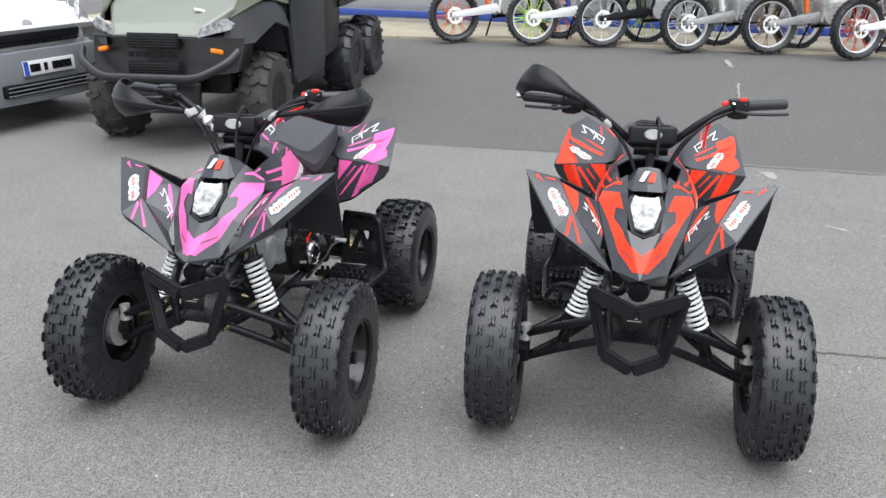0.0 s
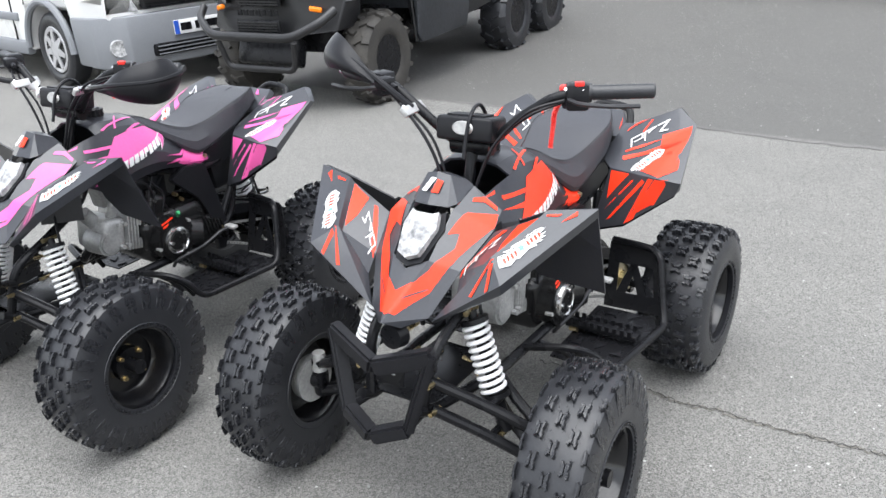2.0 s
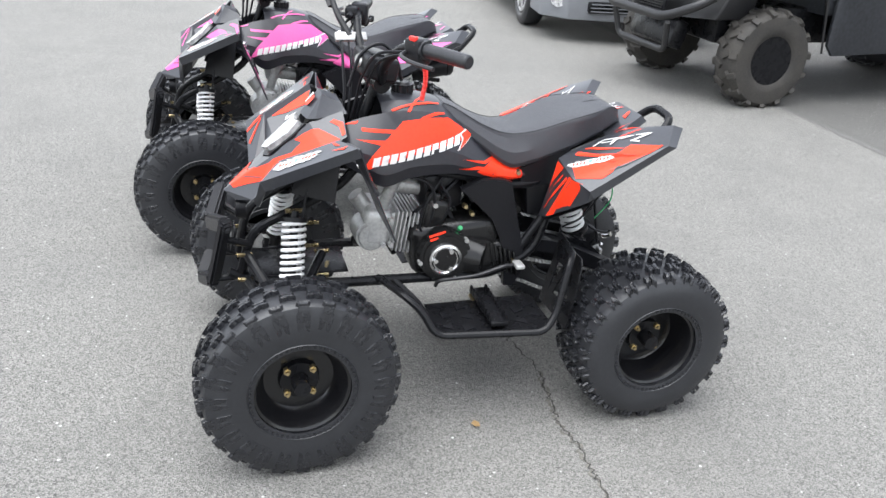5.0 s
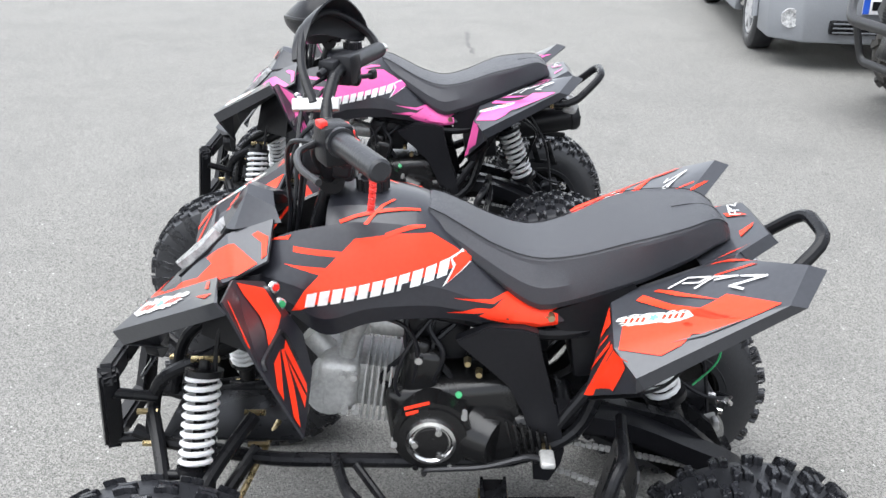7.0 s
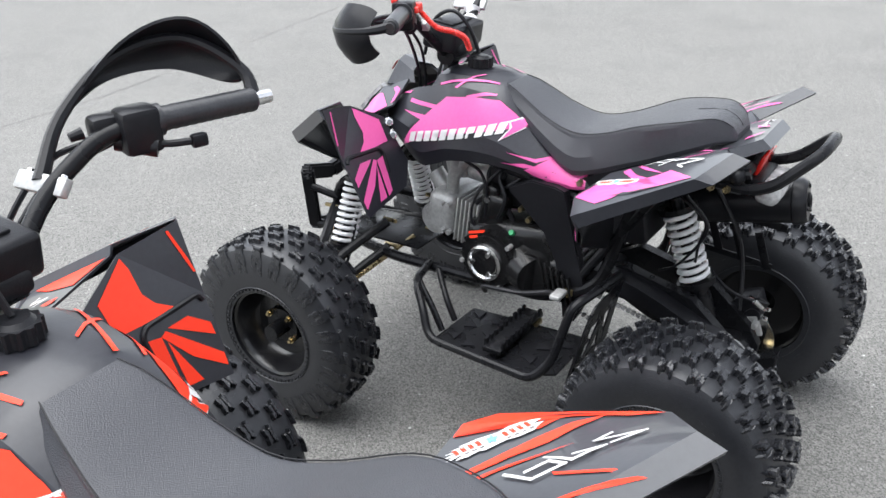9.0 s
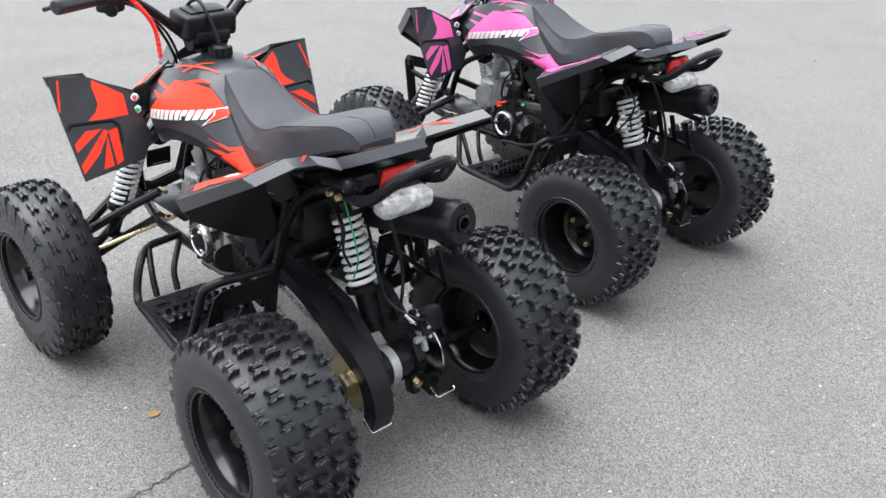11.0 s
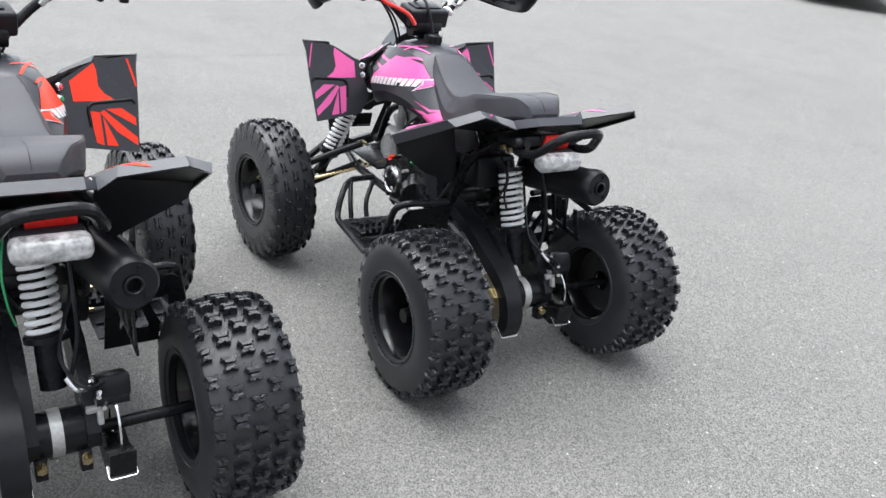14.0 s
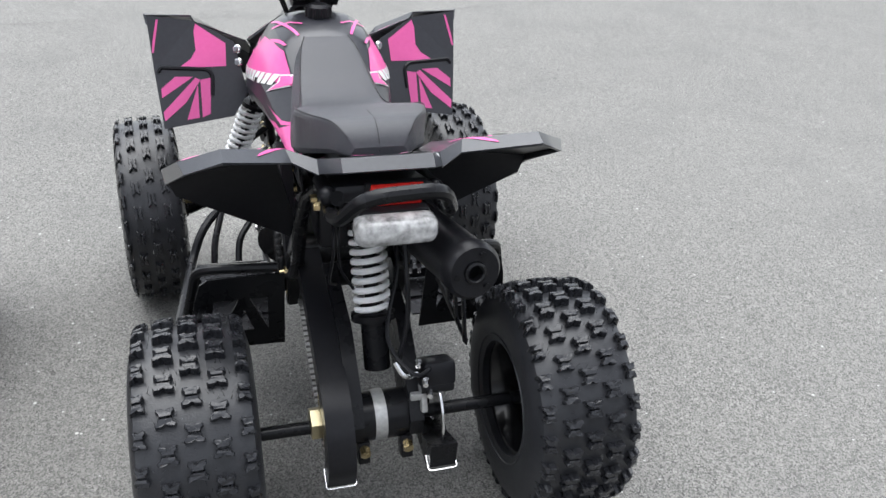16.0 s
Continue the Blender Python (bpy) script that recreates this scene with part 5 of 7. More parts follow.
        for y, z in ((-0.680, 0.693), (-0.672, 0.664)):
            P("flap_bolt", lathe(bmesh.new(), [(0, 0.006), (0.009, 0.004), (0.011, 0), (0, 0)], 16, Matrix.Translation((s * 0.166, y + 0.006, z)) @ (Vector((s * 0.6, 0.75, 0.25)).to_track_quat("X", "Z").to_matrix().to_4x4())), M_CHROME)
            P("bolt_cap", lathe(bmesh.new(), [(0, 0.0075), (0.0055, 0.0070), (0.0065, 0.003), (0, 0.003)], 12, Matrix.Translation((s * 0.166, y + 0.006, z)) @ (Vector((s * 0.6, 0.75, 0.25)).to_track_quat("X", "Z").to_matrix().to_4x4())), M_GREYPL if film is M_PINK else M_REFLECTOR if z > 0.68 else M_GREEN)
        # inner cover below the wing
        bm = bmesh.new()
        sheet(bm, [Y(p) for p in ((0.13, -0.70, 0.70), (0.085, -0.80, 0.66), (0.10, -0.82, 0.57), (0.15, -0.72, 0.56))], [(0, 1, 2, 3)], 0.004)
        P("inner_cover", bm, M_PLASTIC)
        # rear wing
        A, B, C, D, E, F2 = (0.147, -0.133, 0.661), (0.340, -0.128, 0.640), (0.308, 0.084, 0.742), (0.246, 0.127, 0.776), (0.100, 0.078, 0.730), (0.098, -0.075, 0.668)
        G, H, I = (0.100, -0.150, 0.480), (0.206, -0.176, 0.521), (0.325, -0.122, 0.605)
        IN, A2 = (0.145, 0.052, 0.739), (0.278, -0.150, 0.653)
        lowB, lowC, lowD, lowIN, lowE = (0.335, -0.112, 0.618), (0.299, 0.113, 0.733), (0.244, 0.156, 0.767), (0.138, 0.074, 0.725), (0.100, 0.098, 0.712)
        bm = bmesh.new()
        vs = [Y(p) for p in (A, B, C, D, E, F2, G, H, I, IN, lowB, lowC, lowD, lowIN, lowE, A2)]
        sheet(bm, vs, [(0, 15, 2), (15, 1, 2), (0, 2, 3), (0, 3, 9), (0, 9, 4, 5), (15, 8, 1), (0, 7, 15), (15, 7, 8), (0, 6, 7), (1, 10, 11, 2), (2, 11, 12, 3), (3, 12, 13, 9), (9, 13, 14, 4), (1, 8, 10)], 0.004)
        hind = P("rear_wing", bm, M_BODY, "charcoal rear wing with %s film and stickers" % word)
        liner = bmesh.new()
        sheet(liner, [Y((x * 0.985, y + 0.008, z - 0.009)) for x, y, z in (A, B, C, D, E, F2, G, H, I, IN)], [(0, 1, 2, 3), (0, 3, 9), (0, 9, 4, 5), (0, 8, 1), (0, 7, 8), (0, 6, 7)], 0.003)
        P("inner_liner", liner, M_PLASTIC)
        back = surface(hind)
        top = laid(back, lambda u, v: (s * u, v, 1.1), (0, 0, -1))
        fore = laid(back, lambda u, v: (s * u, -0.5, v), (0, 1, 0))
        broad = [(0.226, -0.128), (0.237, -0.112), (0.245, -0.079), (0.248, -0.036), (0.236, 0.019), (0.298, 0.076), (0.304, 0.050), (0.309, -0.020), (0.300, -0.045), (0.312, -0.061), (0.318, -0.090), (0.284, -0.144)]
        slim = [(0.280, -0.147), (0.330, -0.128), (0.322, -0.02), (0.305, 0.080), (0.299, 0.045), (0.300, -0.02), (0.292, -0.075), (0.268, -0.122), (0.250, -0.142)]
        for poly, cuts in ((broad if s > 0 else slim, 4),
                           ([(0.168, -0.098), (0.211, -0.069), (0.255, -0.038), (0.285, -0.012), (0.301, 0.020), (0.275, -0.003), (0.246, -0.020), (0.214, -0.051), (0.163, -0.086)], 4),
                           ([(0.164, -0.070), (0.197, -0.042), (0.243, 0.010), (0.195, -0.034), (0.162, -0.064)], 3),
                           ([(0.182, 0.014), (0.192, 0.102), (0.187, 0.094), (0.178, 0.018)], 2),
                           ([(0.131, 0.020), (0.189, 0.094), (0.192, 0.102), (0.131, 0.032)], 3),
                           ([(0.271, -0.045), (0.296, -0.030), (0.297, -0.040), (0.270, -0.055)], 1)):
            P("film_panel", decal(bmesh.new(), poly, top, cuts, 0.0013), film)
        P("dark_slash", decal(bmesh.new(), [(0.303, -0.075), (0.310, -0.030), (0.306, 0.030), (0.305, -0.030)], top, 2, 0.0022), M_BODY)
        for poly, cuts in (([(0.151, 0.655), (0.205, 0.654), (0.146, 0.578)], 2),
                           ([(0.260, 0.650), (0.310, 0.648), (0.268, 0.560), (0.207, 0.524)], 4),
                           ([(0.243, 0.645), (0.252, 0.640), (0.165, 0.530), (0.150, 0.520)], 3),
                           ([(0.215, 0.640), (0.220, 0.638), (0.140, 0.545)], 2)):
            P("film_panel", decal(bmesh.new(), poly, fore, cuts, 0.0013), film)
        burst_sticker(P, turned(0.234, -0.084, 0.45, 0.89, top) if s > 0 else turned(0.246, -0.088, 0.77, 0.63, top), 0.056, 0.021, 3 + s)
        angular(P, turned(0.205, 0.016, 0.62, 0.78, top) if s > 0 else turned(0.219, 0.025, 0.75, 0.66, top), 0.126, 0.028, 0.0040)
    # tail piece between the rear wings
    bm = bmesh.new()
    tz = [(0.100, 0.02, 0.704), (0.100, 0.079, 0.731), (0.072, 0.132, 0.752), (-0.072, 0.132, 0.752), (-0.100, 0.079, 0.731), (-0.100, 0.02, 0.704), (0.072, 0.150, 0.736), (-0.072, 0.150, 0.736), (0.100, 0.096, 0.713), (-0.100, 0.096, 0.713)]
    sheet(bm, tz, [(0, 1, 2, 3, 4, 5), (2, 6, 7, 3), (1, 8, 6, 2), (3, 7, 9, 4)], 0.005)
    hind = P("tail_cowl", bm, M_BODY)
    top = laid(surface(hind), lambda u, v: (u, v, 1.1), (0, 0, -1))
    for s in (1, -1):
        P("film_panel", decal(bmesh.new(), [(s * x, y) for x, y in ((0.052, 0.094), (0.034, 0.096), (0.018, 0.124), (0.030, 0.118))], top, 1, 0.0022), film)
        P("film_panel", decal(bmesh.new(), [(s * x, y) for x, y in ((0.097, 0.040), (0.094, 0.070), (0.086, 0.100))], top, 1, 0.0022), film)
    angular(P, turned(-0.058, 0.112, -0.98, 0.14, top), 0.052, 0.015, 0.0022)
    P("under_tray", box(bmesh.new(), (0, 0.02, 0.66), (0.16, 0.2, 0.03), (14, 0, 0), 0.01), M_PLASTIC)


def quad_bars(q, P, film, turn, guards, wrap):
    """Handlebar, grips, switches, levers, cables and hand guards, turned about the steering stem."""
    st = new("steering")
    st.parent = q
    st.matrix_local = Matrix.Translation((0, -0.60, 0)) @ pose(0, 0, 0, 0, 0, turn) @ Matrix.Translation((0, 0.60, 0))
    S = lambda name, bm, mat, lab="": part(name, bm, mat, st, lab)
    S("stem", rod(rod(bmesh.new(), (0, -0.67, 0.60), (0, -0.595, 0.83), 0.014), (-0.05, -0.595, 0.83), (0.05, -0.595, 0.83), 0.022), M_STEEL)
    half = [(0.0, -0.595, 0.832), (0.045, -0.597, 0.835), (0.12, -0.612, 0.905), (0.20, -0.595, 0.955), (0.25, -0.572, 0.962), (0.385, -0.515, 0.962)]
    S("handlebar", tube(bmesh.new(), corners([(-x, y, z) for x, y, z in reversed(half)] + half[1:], 0.04), 0.0115, 12), M_STEEL)
    pod = bmesh.new()
    box(pod, (0, -0.600, 0.872), (0.140, 0.085, 0.056), (-10, 0, 0), 0.009, 3), box(pod, (0, -0.585, 0.842), (0.10, 0.055, 0.03), (0, 0, 0), 0.008), box(pod, (0, -0.60, 0.902), (0.095, 0.05, 0.006), (-10, 0, 0), 0.002)
    S("dash_pod", pod, M_PLASTIC)
    S("pod_badge", lathe(bmesh.new(), [(0, 0.004), (0.014, 0.004), (0.0165, 0)], 24, Matrix.Translation((0, -0.643, 0.882)) @ (Vector((0, -1, 0.22)).to_track_quat("X", "Z").to_matrix().to_4x4()) @ Matrix.Diagonal((1, 1.6, 1, 1))), M_ALU, "oval silver badge")
    for s in (1, -1):
        g0, g1 = Vector((s * 0.272, -0.563, 0.962)), Vector((s * 0.392, -0.512, 0.962))
        d = (g1 - g0)
        g = bmesh.new()
        n = 22
        prof = []
        for k in range(n + 1):
            prof.append((0.0165 if k % 2 else 0.0155, d.length * k / n))
        lathe(g, [(0, 0)] + prof + [(0.012, d.length + 0.003), (0, d.length + 0.003)], 18, Matrix.Translation(g0) @ d.to_track_quat("X", "Z").to_matrix().to_4x4())
        rod(g, g0 - d.normalized() * 0.008, g0, 0.021, seg=18)
        S("grip", g, M_RUBBER)
        sw = bmesh.new()
        box(sw, (s * 0.245, -0.575, 0.955), (0.05, 0.045, 0.058), (0, 0, s * 23), 0.008), rod(sw, (s * 0.225, -0.595, 0.945), (s * 0.255, -0.555, 0.932), 0.014)
        S("switch_housing", sw, M_PLASTIC)
        if s > 0:
            S("red_switch", box(box(bmesh.new(), (0.255, -0.590, 0.985), (0.02, 0.012, 0.01), (0, 0, 23), 0.002), (0.235, -0.552, 0.965), (0.018, 0.008, 0.012), (0, 0, 23), 0.002), M_LANYARD, "red engine stop switch")
        lv = bmesh.new()
        tube(lv, spline([(s * 0.235, -0.60, 0.952), (s * 0.27, -0.622, 0.95), (s * 0.33, -0.615, 0.948), (s * 0.385, -0.588, 0.946)], 5), 0.005, 8)
        lv.verts.ensure_lookup_table()
        S("brake_lever", lv, M_LEVER)
        S("cable", tube(bmesh.new(), spline([(s * 0.225, -0.60, 0.95), (s * 0.16, -0.645, 0.93), (s * 0.09, -0.66, 0.86), (s * 0.05, -0.665, 0.78), (s * 0.03, -0.68, 0.70)], 6), 0.004, 6), M_PLASTIC)
        S("cable", tube(bmesh.new(), spline([(s * 0.222, -0.59, 0.945), (s * 0.15, -0.63, 0.915), (s * 0.08, -0.64, 0.85), (s * 0.04, -0.655, 0.76), (s * 0.03, -0.67, 0.68)], 6), 0.0035, 6), M_PLASTIC)
        if s < 0:
            S("thumb_throttle", box(tube(bmesh.new(), spline([(-0.245, -0.565, 0.94), (-0.262, -0.545, 0.935), (-0.285, -0.530, 0.933)], 4), 0.005, 8), (-0.296, -0.526, 0.932), (0.022, 0.014, 0.018), (0, 0, -23), 0.004), M_PLASTIC)
            S("master_cylinder", rod(box(bmesh.new(), (-0.225, -0.602, 0.962), (0.05, 0.035, 0.032), (0, 0, -23), 0.008), (-0.195, -0.615, 0.960), (-0.180, -0.622, 0.957), 0.008, 0.006, 10), M_PLASTIC)
        for k, p in enumerate(((0.228, -0.597, 0.972), (0.262, -0.586, 0.972))):
            S("housing_screw", rod(bmesh.new(), (s * p[0], p[1], p[2]), (s * p[0], p[1] - 0.004, p[2] + 0.003), 0.004, seg=8), M_CHROME)
        if s in guards:
            up = guards[s]
            if up:
                way = [(0.395, -0.512, 0.962), (0.405, -0.540, 1.000), (0.368, -0.603, 1.042), (0.29, -0.648, 1.030), (0.20, -0.655, 0.975), (0.135, -0.632, 0.915)]
            else:
                way = [(0.395, -0.512, 0.962), (0.418, -0.550, 0.956), (0.405, -0.625, 0.950), (0.315, -0.680, 0.945), (0.22, -0.668, 0.930), (0.135, -0.632, 0.912)]
            way = spline([(s * x, y, z) for x, y, z in way], 6)
            S("guard_bar", tube(bmesh.new(), way, 0.010, 8, rad=[0.010 - 0.003 * math.sin(math.pi * i / len(way)) for i in range(len(way))]), M_PLASTIC)
            sh = bmesh.new()
            rows = []
            cen = way[5:24]
            axis = Vector((0, 0, 1)) if not up else Vector((0, 0.5, 0.8)).normalized()
            for i, p in enumerate(cen):
                t = i / (len(cen) - 1)
                hh = (0.046 if up else 0.058) * max(0.05, math.sin(math.pi * ((0.03 if up else 0.16) + (0.93 if up else 0.80) * t))) ** 0.8 * (1.2 - 0.55 * t)
                away = Vector((p.x - s * 0.27, p.y + 0.53, 0)).normalized()
                rows.append([sh.verts.new(p + away * ((0.014 if up else 0.006) - (0.018 if up else 0.030) * v * v) + axis * (v * hh - 0.008)) for v in (-1, -0.75, -0.4, 0, 0.4, 0.75, 1)])
            fs = [sh.faces.new((a[k], a[k + 1], b[k + 1], b[k])) for a, b in zip(rows, rows[1:]) for k in range(6)]
            bmesh.ops.recalc_face_normals(sh, faces=fs)
            bmesh.ops.solidify(sh, geom=fs, thickness=0.004)
            S("hand_guard", sh, M_PLASTIC, "black plastic hand guard")
            S("bar_end", rod(bmesh.new(), (s * 0.392, -0.512, 0.962), (s * (0.415 if up else 0.404), -0.502 if up else -0.507, 0.962), 0.010, 0.009), M_CHROME if up else M_LEVER)
            cm = bmesh.new()
            box(cm, (s * 0.135, -0.628, 0.913), (0.013, 0.085, 0.024), (0, s * 40, 0), 0.003)
            clamp = S("guard_clamp", cm, M_ALU, "bright metal clamp")
            for dy in (-0.028, 0.028):
                part("clamp_bolt", rod(bmesh.new(), (s * 0.137, -0.628 + dy, 0.914), (s * 0.146, -0.628 + dy, 0.924), 0.007, 0.006, 8), M_CHROME, clamp)
    # red kill-switch lanyard hanging from the left switch
    S("lanyard_key", box(bmesh.new(), (0.212, -0.565, 0.965), (0.022, 0.022, 0.02), (0, 0, 20), 0.005), M_LANYARD)
    lan = spline([(0.205, -0.56, 0.955), (0.19, -0.54, 0.93), (0.175, -0.53, 0.90), (0.17, -0.525, 0.87), (0.165, -0.53, 0.82)] if wrap is None else [(0.205, -0.56, 0.955), (0.195, -0.53, 0.925), (0.16, -0.51, 0.91), (0.12, -0.505, 0.89), (0.09, -0.51, 0.86)], 24)
    S("lanyard", tube(bmesh.new(), lan, 0.006, 8, rad=[0.0055 + 0.0012 * math.sin(i * 2.6) for i in range(len(lan))]), M_LANYARD, "red coiled kill switch lanyard")
    if wrap is not None:
        wr = bmesh.new()
        pts = spline([(-0.05, -0.60, 0.84), (-0.085, -0.606, 0.87), (-0.12, -0.614, 0.905)], 6)
        tube(wr, pts, 0.02, 10, rad=[0.015 + 0.006 * math.sin(i * 1.7) for i in range(len(pts))])
        S("plastic_wrap", wr, M_WRAP, "crumpled white plastic wrap")


def on_ground(x, y, z, deg):
    return pose(x, y, z, 0, 0, deg)


quad_bike("charcoal and orange-red youth quad bike on asphalt", on_ground(1.098, 3.025, 0, 9.9), M_RED, "orange-red", 3, 5, {-1: True}, None)
quad_bike("charcoal and pink youth quad bike on asphalt", on_ground(-0.113, 2.630, 0, 9.06), M_PINK, "pink", 3, 4, {1: False, -1: False}, True)


# ---- more materials ----
M_OLIVE = material("grey_green_paint", (0.145, 0.160, 0.132), 0.35, colour2=(0.185, 0.197, 0.165), scale=3, amount=0.6, coat=0.3)
M_DARKOLIVE = material("dark_olive_plastic", (0.055, 0.06, 0.035), 0.5, colour2=(0.08, 0.085, 0.05), scale=5)
M_GRILLE = material("dark_grey_plastic", (0.008, 0.008, 0.009), 0.4, colour2=(0.020, 0.020, 0.022), scale=8, bump=0.2)
M_HEADLAMP = material("dark_headlamp_glass", (0.05, 0.052, 0.055), 0.1, colour2=(0.55, 0.55, 0.56), scale=14, fine=40, amount=1.0)
M_CLOTH = material("black_soft_door", (0.014, 0.0155, 0.018), 0.45, colour2=(0.04, 0.043, 0.05), scale=5, fine=40, amount=0.8, bump=0.8, bump_scale=14)
M_VAN = material("white_silver_paint", (0.76, 0.76, 0.74), 0.3, colour2=(0.66, 0.66, 0.65), scale=2, amount=0.5, coat=0.5)
M_HUBCAP = material("silver_hub_cap", (0.5, 0.5, 0.51), 0.35, 0.4, colour2=(0.4, 0.4, 0.41), scale=10)
M_PLATE = material("white_number_plate", (0.72, 0.72, 0.72), 0.35, colour2=(0.65, 0.65, 0.65), scale=12)
M_EUBLUE = material("blue_plate_band", (0.02, 0.08, 0.42), 0.4)
M_ORANGE = material("orange_lens", (0.85, 0.2, 0.01), 0.2)
M_WINDOW = material("dark_window_glass", (0.01, 0.012, 0.013), 0.06, colour2=(0.02, 0.022, 0.023))
M_BLUECAR = material("dark_blue_paint", (0.012, 0.03, 0.12), 0.25, colour2=(0.016, 0.04, 0.15), scale=2, coat=0.6)
M_GREYCAR = material("dark_grey_paint", (0.035, 0.037, 0.042), 0.25, colour2=(0.05, 0.052, 0.058), scale=2, coat=0.6)
M_CONCRETE = material("mossy_concrete", (0.24, 0.205, 0.14), 0.9, colour2=(0.34, 0.31, 0.25), scale=3, fine=60, amount=1.0, bump=0.5, bump_scale=60)
M_WALL = material("grey_boarding", (0.22, 0.23, 0.24), 0.7, colour2=(0.33, 0.34, 0.35), scale=2, fine=30, amount=0.8)
M_BLUE = material("blue_painted_rail", (0.02, 0.05, 0.26), 0.5, colour2=(0.03, 0.08, 0.34), scale=8)
M_SPOKE = material("wire_spoke", (0.6, 0.6, 0.6), 0.3, 0.9)
M_LIME = material("lime_spokes", (0.5, 0.8, 0.08), 0.4)
M_ORSPOKE = material("orange_spokes", (0.8, 0.16, 0.03), 0.4)
M_REDSPOKE = material("dark_red_spokes", (0.5, 0.06, 0.03), 0.4)
M_BROWNSPOKE = material("bronze_spokes", (0.25, 0.15, 0.08), 0.4, 0.6)
M_GRASS = material("grass", (0.06, 0.13, 0.02), 0.9, colour2=(0.13, 0.22, 0.05), scale=6, fine=80, amount=1.0)
M_CRUMB = material("crumbled_asphalt", (0.09, 0.085, 0.075), 0.95, colour2=(0.2, 0.19, 0.17), scale=60, amount=1.0)
M_CRACK = material("crack_dirt", (0.035, 0.034, 0.032), 0.95, colour2=(0.08, 0.075, 0.065), scale=30)
M_SEAM = material("bitumen_seam", (0.075, 0.073, 0.07), 0.85, colour2=(0.16, 0.155, 0.15), scale=6, amount=1.0)
M_PAINTMARK = material("worn_white_paint", (0.31, 0.31, 0.295), 0.9, colour2=(0.18, 0.18, 0.17), scale=20, amount=1.0)
M_TWIG = material("dry_twig", (0.08, 0.055, 0.035), 0.9)
M_LEAF = material("dry_leaf", (0.3, 0.19, 0.08), 0.8, colour2=(0.4, 0.27, 0.12), scale=60)


# ---- tyres and wheels of the larger vehicles ----
def road_wheel(parent, name, m, R, W, rim_r, tyre_mat, rim_mat, lugs=0, cap=0):
    w = new(name)
    w.parent, w.matrix_local = parent, m
    bm = bmesh.new()
    lathe(bm, [(rim_r, W * 0.42), (rim_r + 0.015, W * 0.48), (rim_r + 0.35 * (R - rim_r), W * 0.52), (R - 0.03, W * 0.48), (R - 0.008, W * 0.38), (R, W * 0.2), (R, -W * 0.2), (R - 0.008, -W * 0.38), (R - 0.03, -W * 0.48), (rim_r + 0.35 * (R - rim_r), -W * 0.52), (rim_r, -W * 0.42)], 48, closed=True)
    part("tyre", bm, tyre_mat, w)
    if lugs:
        bm = bmesh.new()
        for k in range(lugs):
            for s in (1, -1):
                a = 2 * math.pi * (k + (0.5 if s > 0 else 0)) / lugs
                for x, ln, tw in ((s * W * 0.16, W * 0.34, 30), (s * W * 0.40, W * 0.24, 8)):
                    mm = Matrix.Rotation(-a, 4, "X") @ Matrix.Translation((x, 0, R + 0.004 - (0.012 if abs(x) > W * 0.3 else 0))) @ pose(0, 0, 0, 0, s * (0 if abs(x) < W * 0.3 else 30), s * tw)
                    r = bmesh.ops.create_cube(bm, size=1, matrix=mm @ Matrix.Diagonal((ln, 0.036, 0.026, 1)))
        tagged(part("tread", bm, tyre_mat, w), kind="stuff")
    bm = bmesh.new()
    lathe(bm, [(rim_r + 0.006, W * 0.44), (rim_r - 0.008, W * 0.40), (rim_r - 0.022, W * 0.06), (rim_r * 0.78, W * 0.02), (rim_r * 0.72, W * 0.12), (rim_r * 0.5, W * 0.10), (rim_r * 0.34, W * 0.14), (rim_r * 0.3, W * 0.24), (0.0, W * 0.20), (0.0, -W * 0.1), (rim_r * 0.9, -W * 0.2), (rim_r, -W * 0.42)], 40)
    part("rim", bm, M_STEEL if cap else rim_mat, w)
    if cap:
        bm = bmesh.new()
        lathe(bm, [(rim_r * 0.98, W * 0.43), (rim_r * 0.92, W * 0.47), (rim_r * 0.80, W * 0.45), (rim_r * 0.78, W * 0.42)], 40, closed=True)
        hc = part("hub_cap", bm, rim_mat, w)
        part("cap_centre", lathe(bmesh.new(), [(0.0, W * 0.52), (rim_r * 0.28, W * 0.50), (rim_r * 0.34, W * 0.44), (0, W * 0.43)], 24), rim_mat, w)
        for k in range(cap):
            a = 2 * math.pi * k / cap
            mm = Matrix.Rotation(a, 4, "X")
            bm = prism(bmesh.new(), [(-0.030, rim_r * 0.3), (0.030, rim_r * 0.3), (0.020, rim_r * 0.82), (-0.012, rim_r * 0.82)], lambda u, v, ww: mm @ Vector((W * 0.44 + ww, u, v)), 0.012)
            part("cap_spoke", bm, rim_mat, w)
    else:
        for k in range(4):
            a = k * math.pi / 2 + 0.5
            part("wheel_nut", rod(bmesh.new(), (W * 0.15, 0.045 * math.sin(a), 0.045 * math.cos(a)), (W * 0.24, 0.045 * math.sin(a), 0.045 * math.cos(a)), 0.012, seg=6), M_GRILLE, w)
    return w


def loft(sections, mat_close=True):
    """A closed body through rings of points of equal count."""
    bm = bmesh.new()
    rings = [[bm.verts.new(p) for p in s] for s in sections]
    for a, b in zip(rings, rings[1:]):
        for k in range(len(a)):
            bm.faces.new((a[k], a[(k + 1) % len(a)], b[(k + 1) % len(a)], b[k]))
    if mat_close:
        bm.faces.new(rings[0]), bm.faces.new(rings[-1])
    return bm


